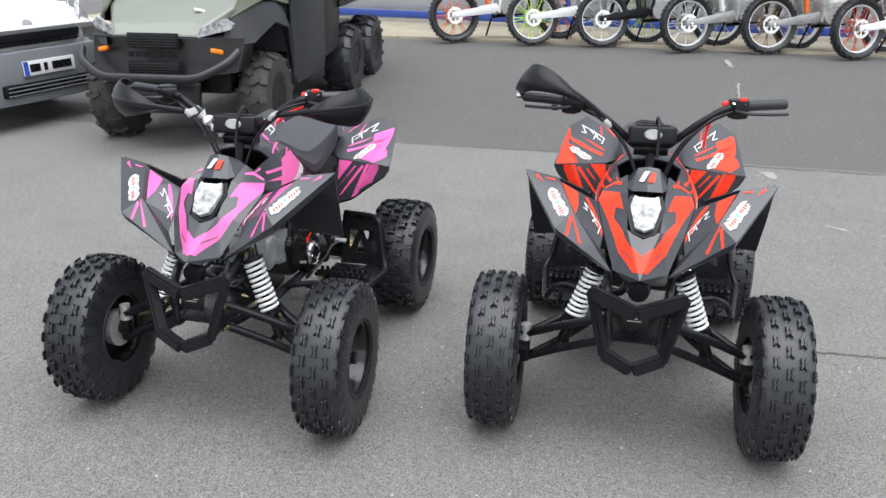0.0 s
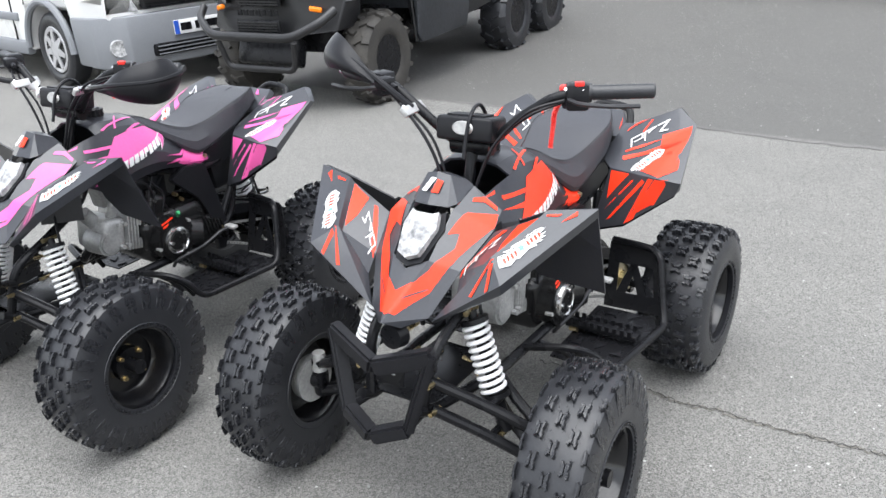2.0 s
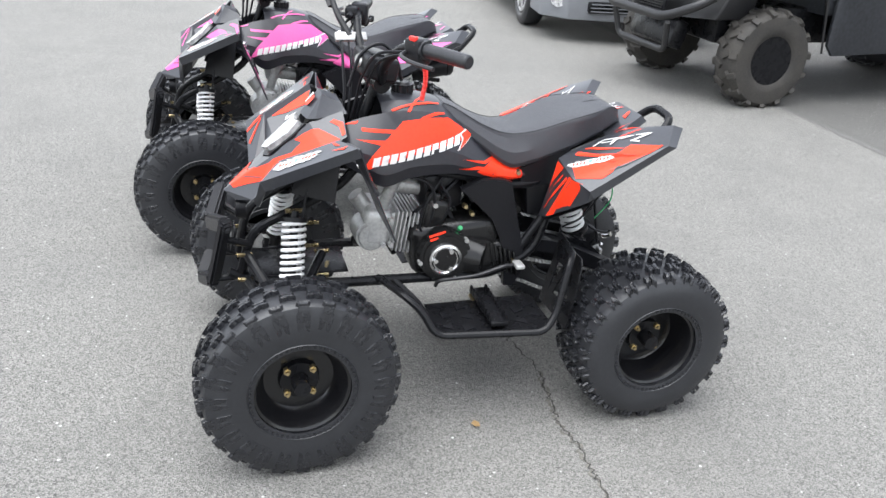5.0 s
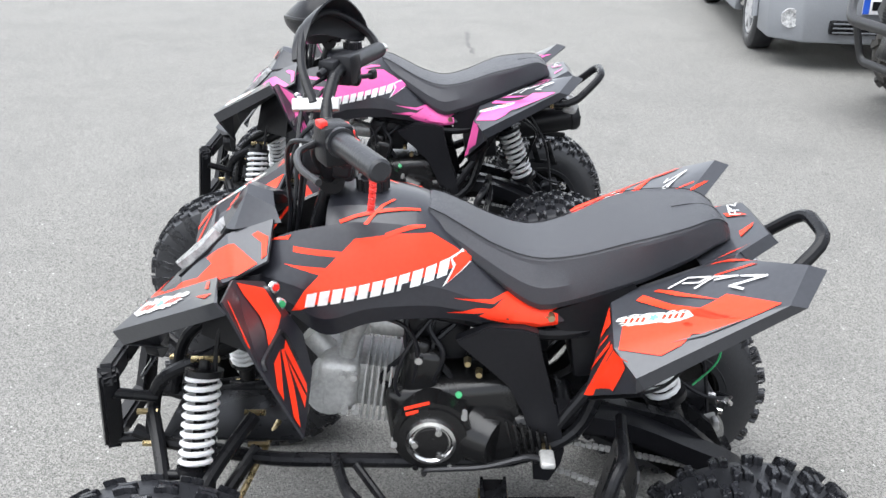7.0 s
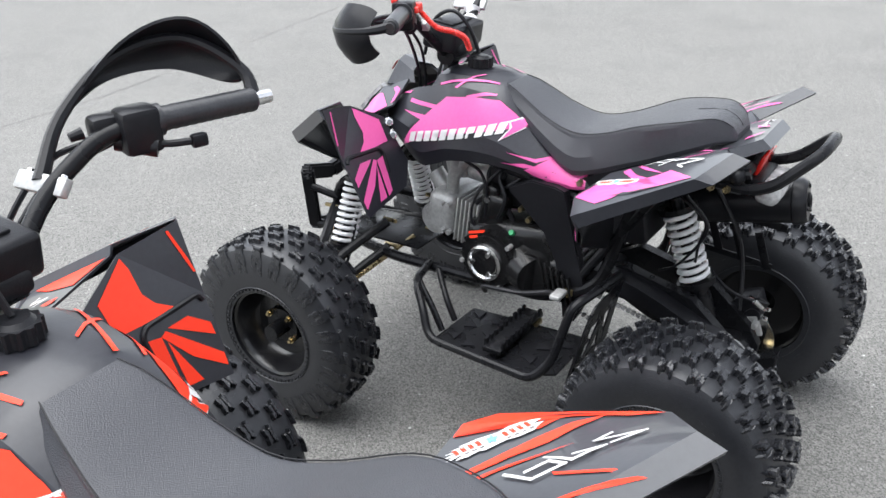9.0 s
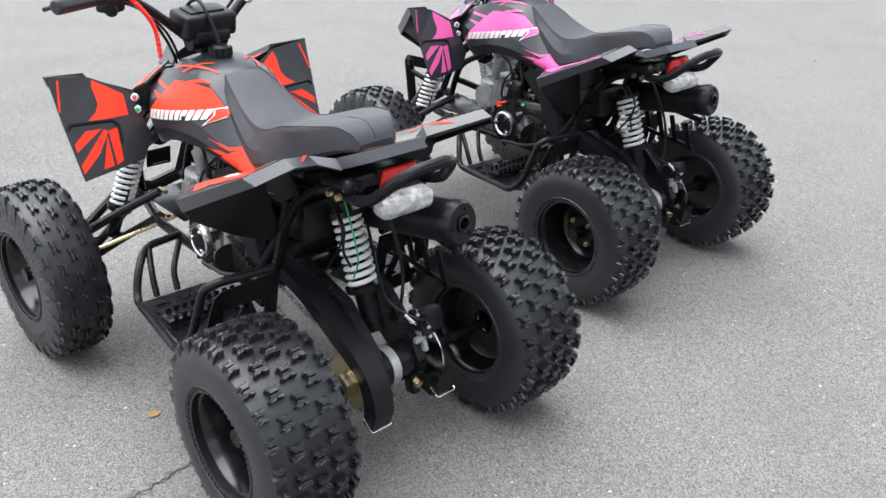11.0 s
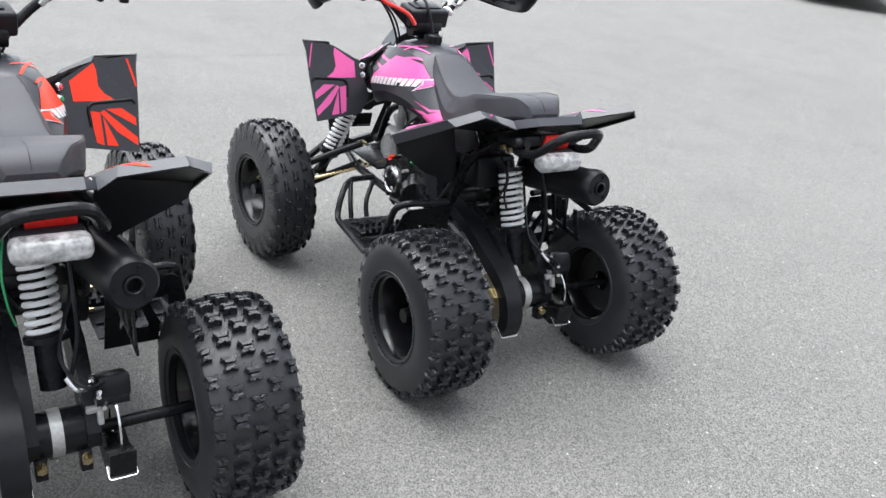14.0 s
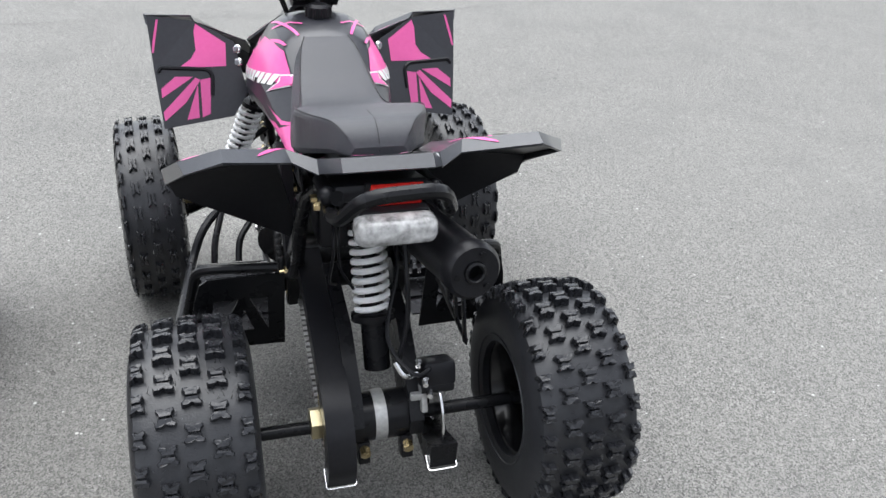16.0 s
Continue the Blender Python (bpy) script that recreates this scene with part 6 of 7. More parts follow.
def bevelled(bm, w=0.02, seg=2):
    bmesh.ops.remove_doubles(bm, verts=bm.verts, dist=1e-5)
    bmesh.ops.recalc_face_normals(bm, faces=bm.faces)
    es = [e for e in bm.edges if len(e.link_faces) == 2 and e.calc_face_angle(0) > 0.35]
    bmesh.ops.bevel(bm, geom=es, offset=w, segments=seg, affect="EDGES", profile=0.5)
    return bm


# ---- side-by-side utility vehicle, front axle over its origin ----
def utility_vehicle(m):
    u = thing("utility_vehicle", "grey-green six-wheeled utility vehicle with black bumper and soft doors", "utility vehicle", m)
    TALL = Matrix.Diagonal((1.04, 1.0, 1.2, 1))

    def P(name, bm, mat, lab="", parent=u):
        bmesh.ops.transform(bm, matrix=TALL, verts=bm.verts)
        return part(name, bm, mat, parent, lab)
    R = 0.315
    for s in (1, -1):
        turn = 0 if s > 0 else 180
        road_wheel(u, "front_wheel", pose(s * 0.575, 0, R, 0, 0, turn), R, 0.22, 0.155, M_DUSTY, M_STEEL, 15)
        road_wheel(u, "rear_wheel", pose(s * 0.575, 2.18, R, 0, 0, turn), R, 0.26, 0.155, M_RUBBER, M_STEEL, 15)
        road_wheel(u, "rear_wheel", pose(s * 0.575, 3.02, R + 0.02, 0, 0, turn), R, 0.26, 0.155, M_RUBBER, M_STEEL, 15)
        # headlamp, orange marker, fender
        hl = bmesh.new()
        prism(hl, [(0.29, 0.660), (0.48, 0.700), (0.50, 0.730), (0.45, 0.762), (0.31, 0.712)], lambda a, b, w: (s * a, -0.50 + 0.55 * (a - 0.27) + w, b), 0.03)
        P("headlamp", hl, M_HEADLAMP, "clear headlamp")
        P("marker_lamp", box(bmesh.new(), (s * 0.40, -0.455, 0.585), (0.085, 0.035, 0.028), (0, s * 10, s * 25), 0.01), M_ORANGE, "orange marker lamp")
        fe = bmesh.new()
        sheet(fe, [(s * x, y, z) for x, y, z in ((0.40, -0.40, 0.60), (0.60, -0.28, 0.62), (0.66, 0.0, 0.72), (0.64, 0.36, 0.66), (0.64, 0.42, 0.30), (0.46, -0.30, 0.78), (0.52, 0.0, 0.90), (0.52, 0.38, 0.95))], [(0, 1, 5), (1, 2, 6, 5), (2, 3, 7, 6), (3, 4, 7)], 0.012)
        P("front_fender", fe, M_GRILLE)
        gd = bmesh.new()
        sheet(gd, [(s * x, y, z) for x, y, z in ((0.46, -0.33, 0.76), (0.60, 0.0, 0.86), (0.62, 0.42, 0.80), (0.62, 0.46, 1.25), (0.50, 0.35, 1.05), (0.45, 0.0, 0.95))], [(0, 1, 5), (1, 2, 4, 5), (2, 3, 4)], 0.012)
        P("side_panel", gd, M_DARKOLIVE, "dark olive side panel")
        dr = bmesh.new()
        prism(dr, [(0.46, 0.34), (0.52, 0.28), (1.25, 0.30), (1.30, 0.42), (1.36, 1.45), (0.60, 1.45), (0.47, 0.95)], lambda a, b, w: (s * (0.60 + w), a, b), 0.03)
        P("soft_door", bevelled(dr, 0.008), M_CLOTH, "black soft door")
        sk = bmesh.new()
        prism(sk, [(1.30, 0.36), (1.75, 0.40), (1.86, 0.62), (1.86, 0.85), (1.34, 0.85)], lambda a, b, w: (s * (0.56 + w), a, b), 0.05)
        P("side_skirt", bevelled(sk, 0.01), M_GRILLE)
    hood = loft([[(-0.30, -0.50, 0.66), (0.30, -0.50, 0.66), (0.33, -0.44, 0.72), (0.20, -0.40, 0.745), (-0.20, -0.40, 0.745), (-0.33, -0.44, 0.72)],
                 [(-0.46, -0.20, 0.72), (0.46, -0.20, 0.72), (0.46, -0.18, 0.82), (0.26, -0.15, 0.86), (-0.26, -0.15, 0.86), (-0.46, -0.18, 0.82)],
                 [(-0.56, 0.42, 0.80), (0.56, 0.42, 0.80), (0.56, 0.42, 1.02), (0.34, 0.42, 1.06), (-0.34, 0.42, 1.06), (-0.56, 0.42, 1.02)]])
    P("hood", bevelled(hood, 0.02), M_OLIVE, "grey-green hood")
    scoop = box(bmesh.new(), (0, -0.02, 0.905), (0.26, 0.22, 0.03), (16, 0, 0), 0.01)
    P("hood_scoop", scoop, M_OLIVE)
    P("hood_mark", box(bmesh.new(), (0.24, -0.30, 0.80), (0.07, 0.03, 0.004), (20, 10, 30), 0), M_WHITE)
    fas = loft([[(-0.52, -0.40, 0.46), (-0.20, -0.55, 0.44), (0.20, -0.55, 0.44), (0.52, -0.40, 0.46), (0.55, -0.30, 0.66), (0.28, -0.52, 0.66), (-0.28, -0.52, 0.66), (-0.55, -0.30, 0.66)],
                [(-0.50, -0.1, 0.46), (-0.20, -0.1, 0.44), (0.20, -0.1, 0.44), (0.50, -0.1, 0.46), (0.53, -0.1, 0.66), (0.28, -0.1, 0.66), (-0.28, -0.1, 0.66), (-0.53, -0.1, 0.66)]])
    P("front_fascia", bevelled(fas, 0.012), M_GRILLE, "dark grey front fascia")
    for z, y in ((0.645, -0.528), (0.49, -0.553)):
        g = new("grille")
        g.parent = u
        P("frame", box(bmesh.new(), (0, y - 0.004, z), (0.36, 0.02, 0.085), (0, 0, 0), 0.01), M_STEEL, parent=g)
        for i in range(5):
            P("slat", box(bmesh.new(), (0, y - 0.018, z - 0.03 + i * 0.015), (0.33, 0.008, 0.006), (0, 0, 0), 0), M_GRILLE, parent=g)
    for i in range(7):
        P("lettering_block", box(bmesh.new(), (-0.15 + i * 0.05, -0.552, 0.570), (0.036, 0.008, 0.03), (0, 0, 0), 0), M_STEEL)
    P("bumper_bar", tube(bmesh.new(), corners([(-0.55, -0.46, 0.585), (-0.51, -0.56, 0.53), (-0.33, -0.66, 0.45), (0.33, -0.66, 0.45), (0.51, -0.56, 0.53), (0.55, -0.46, 0.585)], 0.08), 0.026, 12), M_GRILLE)
    P("bumper_bar", tube(bmesh.new(), corners([(-0.32, -0.62, 0.42), (-0.28, -0.58, 0.26), (0.28, -0.58, 0.26), (0.32, -0.62, 0.42)], 0.05), 0.02, 10), M_GRILLE)
    P("skid_panel", box(bmesh.new(), (0, -0.45, 0.34), (0.5, 0.12, 0.16), (-20, 0, 0), 0.02), M_STEEL)
    P("underbody", box(bmesh.new(), (0, 1.4, 0.42), (0.84, 3.4, 0.2), (0, 0, 0), 0.02), M_STEEL)
    cab = loft([[(-0.58, 0.42, 0.5), (0.58, 0.42, 0.5), (0.58, 0.50, 1.05), (-0.58, 0.50, 1.05)], [(-0.58, 1.4, 0.5), (0.58, 1.4, 0.5), (0.58, 1.4, 1.45), (-0.58, 1.4, 1.45)]])
    P("cab_interior", cab, M_CLOTH)
    bed = bevelled(box(bmesh.new(), (0, 2.55, 0.98), (1.30, 1.75, 0.42), (0, 0, 0), 0), 0.03)
    P("cargo_box", bed, M_GRILLE, "black cargo box")
    for s in (1, -1):
        P("rear_arch", tube(bmesh.new(), corners([(s * 0.6, 1.8, 0.72), (s * 0.62, 2.6, 0.74), (s * 0.6, 3.4, 0.74)], 0.05), 0.03), M_STEEL)
        P("roll_bar", tube(bmesh.new(), corners([(s * 0.60, 0.45, 1.0), (s * 0.56, 0.75, 1.75), (s * 0.56, 1.45, 1.8), (s * 0.58, 1.5, 1.0)], 0.12), 0.025), M_STEEL)
    return u


utility_vehicle(on_ground(-2.65, 4.97, 0, 14.5))


# ---- cars and vans: length runs back along y, front at y = -overhang ----
def road_car(name, label, category, m, paint, bumper, length, width, over, base, hood_z, roof_z, van=False, rear_face=False, cap=7, group=""):
    c = thing(name, label, category, m, group)
    P = lambda nm, bm, mat, lab="", parent=c: part(nm, bm, mat, parent, lab)
    w, f, b = width / 2, -over, length - over
    R = 0.31
    for s in (1, -1):
        turn = 0 if s > 0 else 180
        road_wheel(c, "front_wheel", pose(s * (w - 0.12), 0, R, 0, 0, turn), R, 0.19, 0.20, M_RUBBER, M_HUBCAP, 0, cap)
        road_wheel(c, "rear_wheel", pose(s * (w - 0.12), base, R, 0, 0, turn), R, 0.19, 0.20, M_RUBBER, M_HUBCAP, 0, cap)
    # body shell as rings along the length; wheel arches stay open below the sills
    ring = lambda y, hw, z0, z1, tw: [(-hw * 0.97, y, z0), (-hw, y, z0 + 0.25), (-hw * 0.985, y, z1 - 0.1), (-hw * tw, y, z1), (hw * tw, y, z1), (hw * 0.985, y, z1 - 0.1), (hw, y, z0 + 0.25), (hw * 0.97, y, z0)]
    bz = hood_z
    body = [ring(f + 0.10, w * 0.86, 0.52, bz - 0.10, 0.78), ring(f + 0.28, w * 0.95, 0.50, bz, 0.80), ring(-0.40, w, 0.50, bz + 0.05, 0.82), ring(-0.38, w, 0.66, bz + 0.05, 0.82), ring(0.38, w, 0.66, bz + 0.13, 0.84), ring(0.40, w, 0.28, bz + 0.13, 0.84),
            ring(0.62, w, 0.26, bz + 0.20, 0.86), ring(base - 0.42, w, 0.26, bz + 0.20, 0.86), ring(base - 0.40, w, 0.66, bz + 0.20, 0.86), ring(base + 0.38, w, 0.66, bz + 0.20, 0.86), ring(base + 0.40, w, 0.4, bz + 0.20, 0.86), ring(b - 0.08, w * 0.97, 0.4, bz + 0.20, 0.86), ring(b, w * 0.92, 0.45, bz + 0.15, 0.8)]
    P("body", bevelled(loft(body), 0.02), paint)
    top = loft([[(-w * 0.84, 0.5, bz + 0.17), (w * 0.84, 0.5, bz + 0.17), (w * 0.83, 0.52, bz + 0.2), (-w * 0.83, 0.52, bz + 0.2)], [(-w * 0.86, 1.25, bz + 0.18), (w * 0.86, 1.25, bz + 0.18), (w * 0.74, 1.25, roof_z - 0.04), (-w * 0.74, 1.25, roof_z - 0.04)],
                [(-w * 0.86, b - 0.55, bz + 0.18), (w * 0.86, b - 0.55, bz + 0.18), (w * 0.74, b - 0.55, roof_z), (-w * 0.74, b - 0.55, roof_z)], [(-w * 0.86, b - 0.05, bz + 0.18), (w * 0.86, b - 0.05, bz + 0.18), (w * 0.74, b - 0.25, roof_z - 0.1), (-w * 0.74, b - 0.25, roof_z - 0.1)]])
    P("cabin", bevelled(top, 0.03), paint if van else M_WINDOW)
    if not van:
        P("roof", box(bmesh.new(), (0, (1.3 + b - 0.5) / 2, roof_z + 0.01), (w * 1.5, b - 1.75, 0.05), (0, 0, 0), 0.02), paint)
    else:
        P("windscreen", sheet(bmesh.new(), [(-w * 0.78, 0.545, bz + 0.24), (w * 0.78, 0.545, bz + 0.24), (w * 0.70, 1.19, roof_z - 0.10), (-w * 0.70, 1.19, roof_z - 0.10)], [(0, 1, 2, 3)], 0.02), M_WINDOW)
    bp = loft([[(-w * 0.98, -0.42, 0.22), (-w, -0.42, 0.60), (w, -0.42, 0.60), (w * 0.98, -0.42, 0.22)], [(-w * 0.95, f + 0.22, 0.20), (-w * 0.97, f + 0.22, 0.60), (w * 0.97, f + 0.22, 0.60), (w * 0.95, f + 0.22, 0.20)],
               [(-w * 0.72, f + 0.02, 0.20), (-w * 0.74, f + 0.02, 0.60), (w * 0.74, f + 0.02, 0.60), (w * 0.72, f + 0.02, 0.20)], [(-w * 0.3, f - 0.02, 0.20), (-w * 0.3, f - 0.02, 0.61), (w * 0.3, f - 0.02, 0.61), (w * 0.3, f - 0.02, 0.20)]])
    P("front_bumper", bevelled(bp, 0.02), bumper)
    P("lower_intake", box(bmesh.new(), (0, f - 0.005, 0.315), (w * 1.05, 0.06, 0.10), (0, 0, 0), 0.02), M_STEEL)
    for i in range(3):
        P("intake_slat", box(bmesh.new(), (0, f - 0.04, 0.285 + i * 0.03), (w * 1.0, 0.012, 0.008), (0, 0, 0), 0), bumper)
    gr = new("grille")
    gr.parent = c
    P("frame", box(bmesh.new(), (0, f + 0.085, 0.69), (w * 1.05, 0.08, 0.12), (18, 0, 0), 0.03), M_GRILLE, parent=gr)
    for i in range(4):
        P("slat", box(bmesh.new(), (0, f + 0.042 + i * 0.012, 0.65 + i * 0.026), (w * 0.98, 0.012, 0.010), (0, 0, 0), 0), M_STEEL, parent=gr)
    P("badge", lathe(bmesh.new(), [(0, 0.008), (0.034, 0.006), (0.038, 0)], 24, Matrix.Translation((0, f + 0.135, 0.785)) @ (Vector((0, -1, 0.5)).to_track_quat("X", "Z").to_matrix().to_4x4()) @ Matrix.Diagonal((1, 1.5, 1, 1))), M_HUBCAP, "small oval badge")
    for s in (1, -1):
        P("headlamp", bevelled(prism(bmesh.new(), [(0.56, 0.62), (0.90, 0.66), (0.93, 0.84), (0.80, 0.93), (0.62, 0.78)], lambda a, z, ww: (s * w * a, f + 0.06 + 0.9 * max(0, a - 0.62) ** 1.5 + (z - 0.62) * 0.35 + ww, z), 0.06), 0.01), M_LENS, "clear headlamp")
        P("fog_lamp", lathe(bmesh.new(), [(0, 0.03), (0.055, 0.026), (0.065, 0.03), (0.075, 0.0)], 24, Matrix.Translation((s * w * 0.80, f + 0.10, 0.36)) @ (Vector((s * 0.45, -1, 0)).to_track_quat("X", "Z").to_matrix().to_4x4())), M_LENS)
        P("wheel_arch", tube(bmesh.new(), [(s * (w + 0.0), 0.40 * math.cos(a), R + 0.0 + 0.40 * math.sin(a)) for a in [math.pi * k / 14 for k in range(15)]], 0.03, 8), bumper)
        P("wheel_arch", tube(bmesh.new(), [(s * (w + 0.0), base + 0.40 * math.cos(a), R + 0.40 * math.sin(a)) for a in [math.pi * k / 14 for k in range(15)]], 0.03, 8), bumper)
        P("sill", box(bmesh.new(), (s * (w - 0.02), base / 2, 0.30), (0.08, base - 0.85, 0.12), (0, 0, 0), 0.02), bumper)
        P("side_moulding", box(bmesh.new(), (s * (w + 0.005), base / 2 + 0.05, 0.56), (0.03, base - 0.9, 0.07), (0, 0, 0), 0.012), bumper if van else paint)
        for i in range(3 if van else 0):
            P("side_rib", box(bmesh.new(), (s * (w + 0.002), 1.9, 0.68 + i * 0.09), (0.02, 1.5, 0.03), (0, 0, 0), 0.008), paint)
        P("door_seam", box(bmesh.new(), (s * (w + 0.001), 0.62, 0.66), (0.012, 0.01, 0.7), (0, 0, 0), 0), M_STEEL)
    pl = new("number_plate")
    pl.parent = c
    P("plate", box(bmesh.new(), (0, f - 0.035, 0.47), (0.52, 0.012, 0.112), (-4, 0, 0), 0.004), M_PLATE, "white number plate with dark bars", pl)
    P("plate_band", box(bmesh.new(), (-0.238, f - 0.043, 0.47), (0.042, 0.004, 0.108), (-4, 0, 0), 0), M_EUBLUE, "blue band", pl)
    for x, ww in ((-0.15, 0.10), (-0.045, 0.035), (0.12, 0.2)):
        P("plate_bar", box(bmesh.new(), (x, f - 0.043, 0.47), (ww, 0.004, 0.06), (-4, 0, 0), 0), M_STEEL, "", pl)
    rb = loft([[(-w * 0.98, b - 0.4, 0.3), (-w, b - 0.4, 0.62), (w, b - 0.4, 0.62), (w * 0.98, b - 0.4, 0.3)], [(-w * 0.9, b, 0.3), (-w * 0.93, b + 0.02, 0.62), (w * 0.93, b + 0.02, 0.62), (w * 0.9, b, 0.3)], [(-w * 0.5, b + 0.08, 0.3), (-w * 0.5, b + 0.10, 0.62), (w * 0.5, b + 0.10, 0.62), (w * 0.5, b + 0.08, 0.3)]])
    P("rear_bumper", bevelled(rb, 0.025), bumper)
    if rear_face:
        for s in (1, -1):
            P("rear_reflector", box(bmesh.new(), (s * w * 0.72, b + 0.065, 0.47), (0.2, 0.03, 0.03), (0, 0, s * -16), 0.006), M_REFLECTOR, "red bumper reflector")
        P("bumper_step", box(bmesh.new(), (0, b + 0.10, 0.60), (w * 1.3, 0.05, 0.03), (0, 0, 0), 0.01), M_GREYPL)
    return c


road_car("delivery_van", "white-silver delivery van with grey plastic bumper", "van", pose(-4.92, 4.83, 0, 0, 0, 92), M_VAN, M_GREYPL, 4.3, 1.72, 0.92, 2.75, 0.86, 1.85, van=True)
FACE = 155.7
road_car("parked_car", "dark grey people carrier parked facing the yard", "car", pose(-8.90, -8.80, 0, 0, 0, FACE), M_GREYCAR, M_GREYCAR, 4.2, 1.74, 0.80, 2.6, 0.88, 1.6, cap=8, group="parked cars")
road_car("parked_car", "dark blue hatchback parked facing the yard", "car", pose(-5.95, -9.75, 0, 0, 0, FACE), M_BLUECAR, M_BLUECAR, 4.0, 1.68, 0.78, 2.5, 0.86, 1.5, cap=8, group="parked cars")
road_car("parked_car", "slate grey car with red bumper reflectors seen from behind", "car", pose(-13.54, -9.09, 0, 0, 0, FACE + 162), M_GREYCAR, M_GREYCAR, 4.2, 1.78, 0.85, 2.6, 0.88, 1.55, rear_face=True, cap=8, group="parked cars")


# ---- dirt bikes ----
def dirt_bike(label, m, spoke, rim, swing, trim, lean=0):
    d = thing("dirt_bike", label, "motorcycle", m, "dirt bikes in a row")
    P = lambda name, bm, mat, lab="", parent=d: part(name, bm, mat, parent, lab)
    for nm, y, R, W in (("rear_wheel", 0, 0.325, 0.11), ("front_wheel", -1.42, 0.345, 0.085)):
        w = new(nm)
        w.parent, w.matrix_local = d, pose(0, y, R, 0, 0, 0)
        r = R - 0.075
        P("tyre", lathe(bmesh.new(), [(r, W * 0.3), (r + 0.02, W * 0.46), (R - 0.03, W * 0.5), (R - 0.012, W * 0.3), (R - 0.008, 0), (R - 0.012, -W * 0.3), (R - 0.03, -W * 0.5), (r + 0.02, -W * 0.46), (r, -W * 0.3)], 40, closed=True), M_RUBBER, parent=w)
        kn = bmesh.new()
        for k in range(40):
            a = 2 * math.pi * k / 40
            for x in ((-0.04, 0, 0.04) if k % 2 else (-0.022, 0.022)):
                mm = Matrix.Rotation(a, 4, "X") @ Matrix.Translation((x * W / 0.1, 0, R - 0.006 - abs(x) * 0.4)) @ Matrix.Diagonal((0.020, 0.024, 0.022, 1))
                bmesh.ops.create_cube(kn, size=1, matrix=mm)
        tagged(P("tread", kn, M_RUBBER, parent=w), kind="stuff")
        P("rim", lathe(bmesh.new(), [(r + 0.004, 0.028), (r + 0.004, -0.028), (r - 0.012, -0.026), (r - 0.018, 0), (r - 0.012, 0.026)], 40, closed=True), rim, parent=w)
        sp = bmesh.new()
        for k in range(36):
            a, s = 2 * math.pi * k / 36, 1 if k % 2 else -1
            a2 = a + (0.55 if (k // 2) % 2 else -0.55)
            rod(sp, (s * 0.028, 0.035 * math.sin(a), 0.035 * math.cos(a)), (0, (r - 0.015) * math.sin(a2), (r - 0.015) * math.cos(a2)), 0.0035, seg=5)
        tagged(P("spokes", sp, spoke, parent=w), kind="stuff")
        P("hub", rod(bmesh.new(), (-0.045, 0, 0), (0.045, 0, 0), 0.036, seg=20), M_ALU, parent=w)
        for x, rr in ((0.06, 0.11), (-0.06, 0.10)):
            bm = lathe(bmesh.new(), [(rr, 0.002), (rr, -0.002), (rr - 0.03, -0.002), (rr - 0.03, 0.002)], 30, pose(x, 0, 0), True)
            for k in range(6):
                a = k * math.pi / 3
                mm = Matrix.Rotation(a, 4, "X")
                prism(bm, [(-0.008, 0.02), (0.008, 0.02), (0.012, rr - 0.025), (-0.012, rr - 0.025)], lambda u, v, ww: mm @ Vector((x + ww - 0.002, u, v)), 0.004)
            P("brake_disc" if x < 0 else "sprocket", bm, M_CHROME, parent=w)
    for s in (1, -1):
        sa = bmesh.new()
        prism(sa, [(0.06, 0.30), (0.06, 0.36), (-0.05, 0.375), (-0.52, 0.46), (-0.56, 0.40), (-0.50, 0.34), (-0.05, 0.305)], lambda u, v, w: (s * (0.085 + w), u, v), 0.03 if s > 0 else 0.03)
        P("swing_arm", bevelled(sa, 0.008), swing)
        P("axle_nut", rod(bmesh.new(), (s * 0.11, 0, 0.325), (s * 0.135, 0, 0.325), 0.016, seg=6), M_CHROME)
        P("fork_leg", rod(rod(bmesh.new(), (s * 0.09, -1.42, 0.34), (s * 0.09, -1.30, 0.62), 0.028), (s * 0.09, -1.31, 0.60), (s * 0.09, -1.12, 1.02), 0.024), M_ALU)
        P("frame_rail", tube(bmesh.new(), corners([(s * 0.12, -0.55, 0.35), (s * 0.14, -0.60, 0.75), (s * 0.08, -1.05, 0.92)], 0.08), 0.02), swing)
    eng = box(bmesh.new(), (0, -0.72, 0.46), (0.24, 0.34, 0.26), (0, 0, 0), 0.04, 3)
    rod(eng, (-0.15, -0.66, 0.42), (0.15, -0.66, 0.42), 0.10, seg=24), box(eng, (0, -0.80, 0.68), (0.16, 0.16, 0.22), (-12, 0, 0), 0.02)
    P("engine", eng, M_ALU)
    P("cradle", tube(bmesh.new(), corners([(0, -1.05, 0.85), (0, -0.98, 0.34), (0, -0.5, 0.30)], 0.08), 0.022), M_STEEL)
    P("shock", rod(bmesh.new(), (0.03, -0.45, 0.45), (0.03, -0.40, 0.78), 0.03), trim)
    P("seat", bevelled(loft([[(-0.06, 0.10, 0.88), (0.06, 0.10, 0.88), (0.05, 0.10, 0.93), (-0.05, 0.10, 0.93)], [(-0.08, -0.5, 0.82), (0.08, -0.5, 0.82), (0.07, -0.5, 0.92), (-0.07, -0.5, 0.92)], [(-0.09, -0.85, 0.85), (0.09, -0.85, 0.85), (0.05, -0.85, 0.98), (-0.05, -0.85, 0.98)]]), 0.01), M_SEAT)
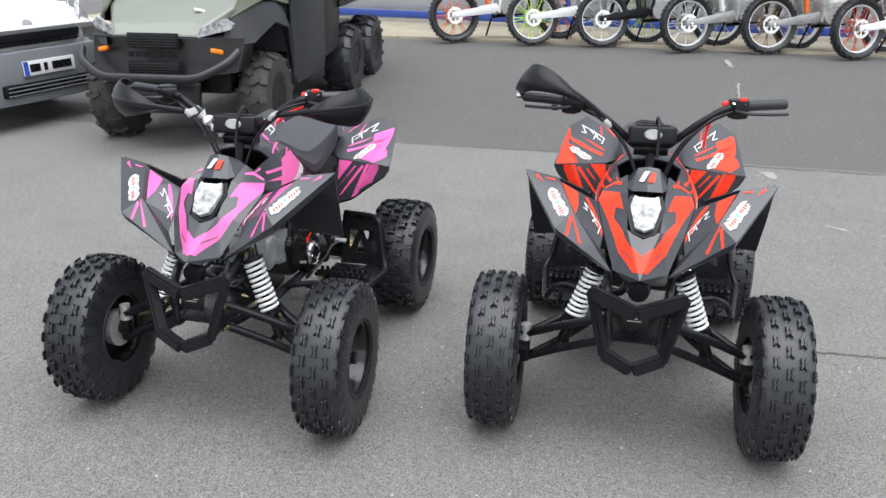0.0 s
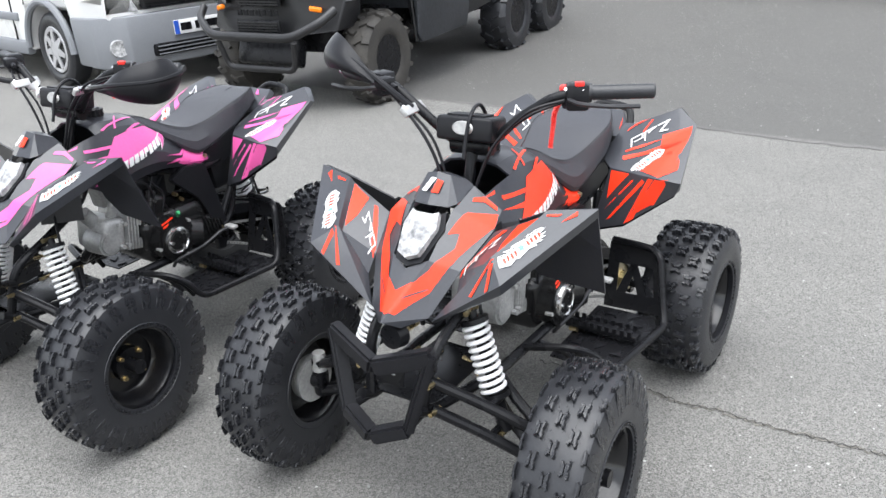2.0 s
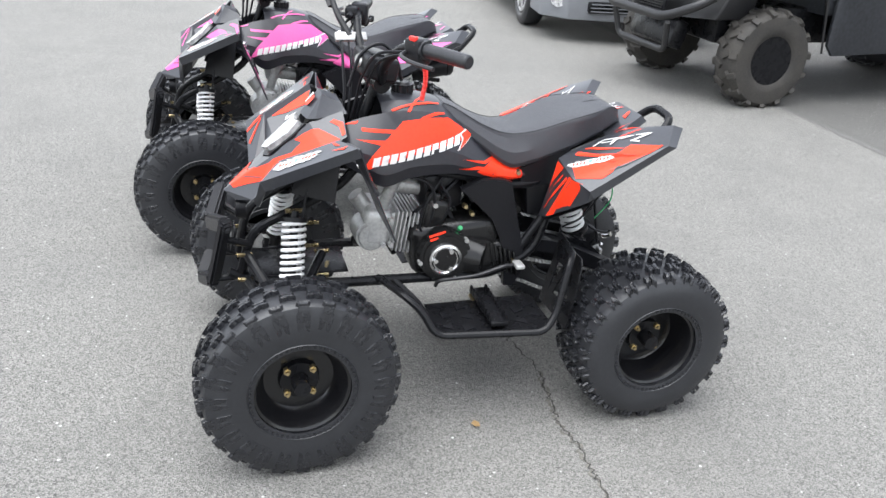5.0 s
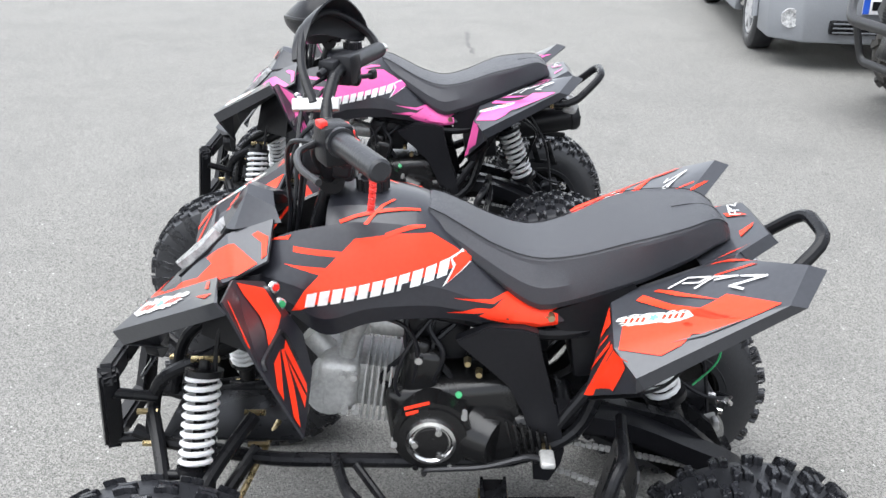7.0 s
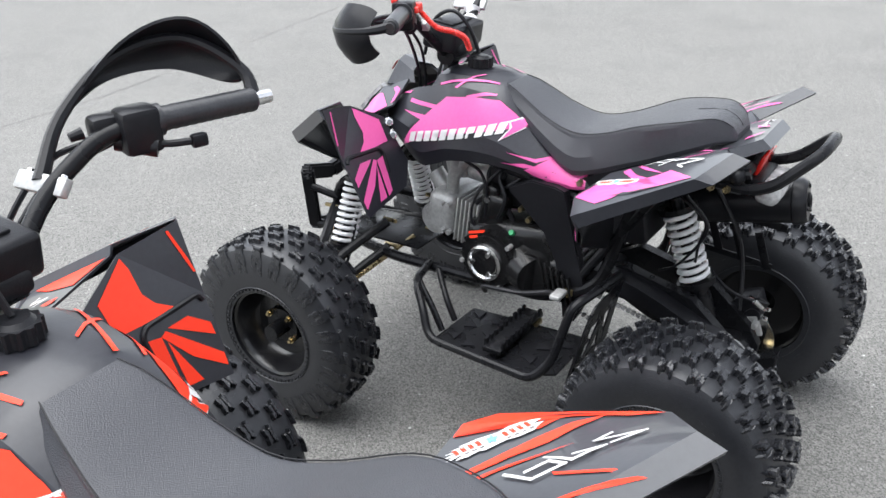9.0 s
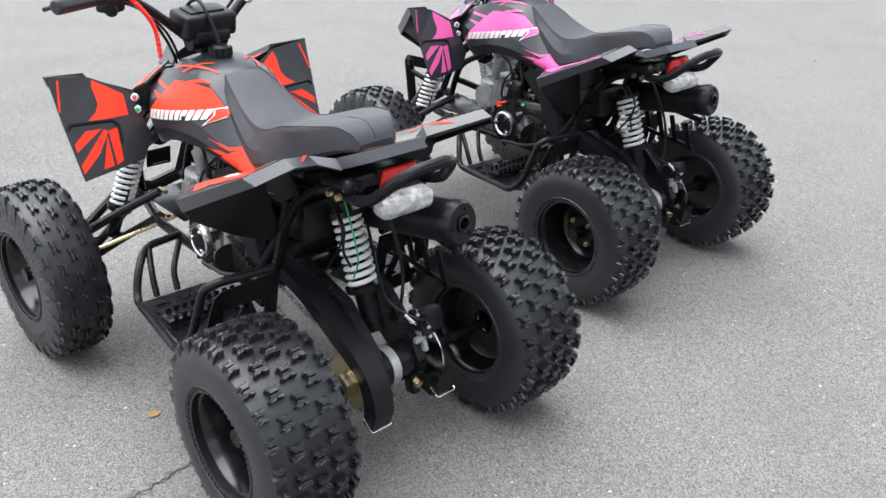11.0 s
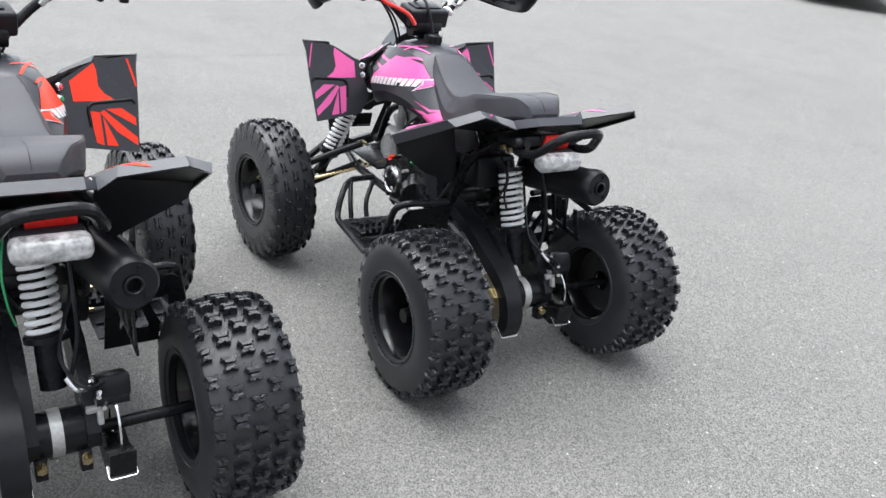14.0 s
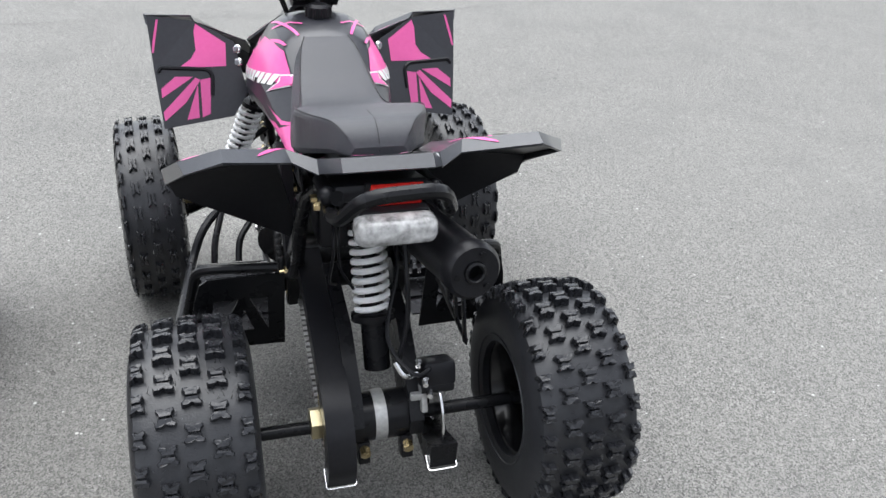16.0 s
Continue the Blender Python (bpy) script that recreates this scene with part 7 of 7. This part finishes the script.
    P("rear_mudguard", sheet(bmesh.new(), [(-0.08, 0.30, 0.92), (0.08, 0.30, 0.92), (0.10, -0.2, 0.84), (-0.10, -0.2, 0.84)], [(0, 1, 2, 3)], 0.01), trim)
    P("silencer", rod(bmesh.new(), (-0.15, -0.3, 0.66), (-0.16, 0.12, 0.74), 0.045), M_ALU)
    P("tank", box(bmesh.new(), (0, -0.88, 0.9), (0.28, 0.36, 0.16), (-8, 0, 0), 0.05, 3), trim)
    P("front_mudguard", sheet(bmesh.new(), [(-0.08, -1.75, 0.80), (0.08, -1.75, 0.80), (0.09, -1.1, 0.86), (-0.09, -1.1, 0.86)], [(0, 1, 2, 3)], 0.01), trim)
    P("handlebar", tube(bmesh.new(), corners([(-0.40, -1.0, 1.16), (-0.15, -1.08, 1.12), (0.15, -1.08, 1.12), (0.40, -1.0, 1.16)], 0.06), 0.012), M_STEEL)
    P("side_stand", rod(bmesh.new(), (0.10, -0.55, 0.36), (0.30, -0.50, 0.0), 0.012), M_STEEL)
    return d


M_WHITEPL = material("white_plastic", (0.7, 0.7, 0.7), 0.4)
rows = [(-2.55, 9.80, M_ORSPOKE, M_STEEL, M_WHITEPL, M_ORSPOKE, "dirt bike with orange spokes and black rims", 8), (-1.57, 9.90, M_LIME, M_SPRING, M_WHITEPL, M_BLUE, "dirt bike with lime spokes and white rims", 0),
        (-0.76, 10.05, M_SPOKE, M_SPRING, M_STEEL, M_GRILLE, "dirt bike with bright rims, black swing arm", -3), (0.23, 9.98, M_SPOKE, M_SPRING, M_ALU, M_WHITEPL, "dirt bike with bright rims, grey swing arm", 4),
        (1.09, 10.22, M_BROWNSPOKE, M_SPRING, M_ALU, M_ORSPOKE, "dirt bike with bronze spokes and white rims", -2), (1.99, 10.12, M_REDSPOKE, M_SPRING, M_WHITEPL, M_LANYARD, "dirt bike with red spokes and silver rims", 6)]
for x, y, spoke, rim, swing, trim, lab, dt in rows:
    dirt_bike(lab + " by the kerb", on_ground(x, y, ground_height(x, y) + 0.002, 122 + dt) @ pose(0, 0, 0, 0, 5, 0), spoke, rim, swing, trim)

# ---- kerb, wall and verge ----
bm = bmesh.new()
rnd = random.Random(4)
kerb = new("kerb")
tagged(kerb, "mossy tan concrete kerb along the wall", "kerb", kind="structure")
for i in range(16):
    x = -8.0 + i * 0.92
    b_ = box(bmesh.new(), (x + 0.455, 10.42 + 0.107 * (x + 0.455), 0.165 + rnd.uniform(-0.003, 0.003)), (0.912, 0.36, 0.17), (0, 0, 6.1), 0.012)
    part("kerb_stone", b_, M_CONCRETE, kerb)
bm = box(bmesh.new(), (-1, 11.62, 0.155), (17, 2.3, 0.14), (0, 0, 6.1), 0.01)
tagged(part("pavement", bm, M_CONCRETE), "strip of stained concrete paving", "pavement", kind="structure")
wall = new("wall_back")
tagged(wall, "grey boarded wall with a blue base rail", "wall", kind="structure")
for i in range(14):
    part("board", box(bmesh.new(), (-1, 12.0, 0.50 + i * 0.205), (16, 0.06, 0.195), (0, 0, 0), 0.006), M_WALL, wall)
part("base_rail", box(bmesh.new(), (-1, 11.95, 0.335), (16, 0.10, 0.10), (0, 0, 0), 0.008), M_BLUE, wall, "blue painted base rail")

back = Matrix.Translation((-11.73, -9.05, 0)) @ pose(0, 0, 0, 0, 0, 171)
bm = box(bmesh.new(), (0, 3.2 + 0.08, 0.0), (40, 0.16, 0.06), (0, 0, 0), 0.01)
o = part("verge_kerb", bm, M_CONCRETE, matrix=back)
tagged(o, "low concrete kerb before the grass verge", "kerb", kind="structure")
bm = bmesh.new()
rnd = random.Random(9)
gx = [(-20 + i, 3.36 + 3.0 * j, 0.008 + 0.10 * max(0, j - 1) + rnd.uniform(-0.004, 0.004)) for j in range(5) for i in range(41)]
gv = [bm.verts.new(p) for p in gx]
for j in range(4):
    for i in range(40):
        bm.faces.new((gv[j * 41 + i], gv[j * 41 + i + 1], gv[(j + 1) * 41 + i + 1], gv[(j + 1) * 41 + i]))
o = part("grass_verge", bm, M_GRASS, matrix=back)
tagged(o, "green grass verge behind the parked cars", "grass", kind="structure")
bm = bmesh.new()
for _ in range(9000):
    x, y = rnd.uniform(-9, 9), 3.37 + rnd.random() ** 2 * 5
    h, a = rnd.uniform(0.05, 0.12), rnd.uniform(0, 6.28)
    z = 0.0 + 0.02 * max(0, y - 6)
    p = Vector((x, y, z))
    s_ = Vector((math.cos(a), math.sin(a), 0)) * 0.008
    tip = p + Vector((rnd.uniform(-0.05, 0.05), rnd.uniform(-0.05, 0.05), h))
    bm.faces.new((bm.verts.new(p - s_), bm.verts.new(p + s_), bm.verts.new(tip)))
o = part("grass_blades", bm, M_GRASS, matrix=back)
tagged(o, "tufts of green grass on the verge", "grass", kind="stuff")


# ---- marks on the asphalt ----
def ribbon(name, label, pts, width, mat, seed, jag=0.02, step=0.05):
    rnd = random.Random(seed)
    p = [Vector((x, y, 0)) for x, y in pts]
    line = []
    for a, b in zip(p, p[1:]):
        n = max(2, int((b - a).length / step))
        side = Vector((-(b - a).y, (b - a).x, 0)).normalized()
        for k in range(n):
            line.append((a.lerp(b, k / n) + side * rnd.uniform(-jag, jag), side))
    bm = bmesh.new()
    prev = None
    for q_, side in line:
        w = width * rnd.uniform(0.35, 1.0)
        z = ground_height(q_.x, q_.y) + (0.002 if mat is M_CRUMB else 0.003)
        cur = [bm.verts.new((*(q_ + side * w / 2).xy, z)), bm.verts.new((*(q_ - side * w / 2).xy, z))]
        if prev:
            bm.faces.new((prev[0], prev[1], cur[1], cur[0]))
        prev = cur
    return tagged(part(name, bm, mat), label, "ground mark", kind="structure")


ribbon("ground_crack", "jagged dark crack in the asphalt", [(1.05, 2.88), (1.25, 2.95), (1.5, 2.945), (1.61, 2.98), (1.76, 2.995), (1.97, 3.05), (2.15, 3.075), (2.6, 3.18)], 0.0065, M_CRACK, 2, 0.009, 0.010)
ribbon("ground_crack_2", "crumbled edge of a crack in the asphalt", [(1.25, 2.948), (1.5, 2.947), (1.61, 2.978), (1.76, 2.997), (1.97, 3.048), (2.15, 3.077), (2.5, 3.155)], 0.012, M_CRUMB, 12, 0.012, 0.012)
ribbon("asphalt_seam", "dark bitumen seam between two asphalt layers", [(-6.5, 4.55), (-4.28, 4.92), (-2.05, 5.31), (-1.16, 5.41), (0.06, 5.65), (0.56, 5.66), (1.6, 5.82), (5, 6.35)], 0.03, M_SEAM, 5, 0.012, 0.06)
ribbon("asphalt_seam_2", "thin dark seam in the asphalt", [(4.0, -0.45), (2.76, -0.66), (2.15, -0.76), (1.03, -1.0), (-0.1, -1.28), (-0.74, -1.43), (-2.2, -2.0), (-5, -3.2)], 0.007, M_SEAM, 6, 0.008, 0.05)
ribbon("oil_stain", "short dark stain on the asphalt", [(-5.15, 1.64), (-4.65, 1.73), (-4.1, 1.87)], 0.05, M_SEAM, 7, 0.02, 0.06)
for k, (a, b, w) in enumerate((((1.79, 4.61), (1.94, 4.55), 0.035), ((1.42, 5.66), (1.50, 5.46), 0.10), ((0.72, 9.65), (0.82, 9.25), 0.07), ((0.95, 8.6), (1.14, 7.3), 0.03))):
    o = ribbon("paint_patch", "worn white paint patch on the asphalt", [a, b], w, M_PAINTMARK, 20 + k, 0.01, 0.04)
tw = thing("twig", "small dry brown twig on the asphalt", "twig", pose(2.14, 0.95, 0.006))
part("stem", tube(bmesh.new(), spline([(-0.06, 0.01, 0), (-0.02, -0.004, 0.002), (0.03, 0.006, 0), (0.07, -0.006, 0.002)], 4), 0.0035, 6), M_TWIG, tw)
lf = bmesh.new()
sheet(lf, [(-0.016, 0, 0.002), (0, -0.011, 0.004), (0.018, -0.002, 0.008), (0.012, 0.012, 0.003), (-0.006, 0.012, 0.002)], [(0, 1, 2, 3, 4)], 0.001)
tagged(part("dry_leaf", lf, M_LEAF, matrix=pose(1.51, 2.72, 0.002)), "curled dry brown leaf on the asphalt", "leaf")
# pale stone chips
bm = bmesh.new()
rnd = random.Random(21)
for _ in range(1500):
    x, y = rnd.uniform(-5, 4.5), rnd.uniform(-2.5, 9.8)
    if rnd.random() > (0.35 if y < 5.6 else 1.0):
        continue
    s_ = rnd.choice((0.003, 0.004, 0.005, 0.008))
    bmesh.ops.create_cube(bm, size=s_, matrix=pose(x, y, ground_height(x, y) + s_ * 0.2, rnd.uniform(0, 90), rnd.uniform(0, 90), rnd.uniform(0, 90)))
tagged(part("stone_chips", bm, M_PAINTMARK), "scattered pale stone chips", "gravel", kind="stuff")
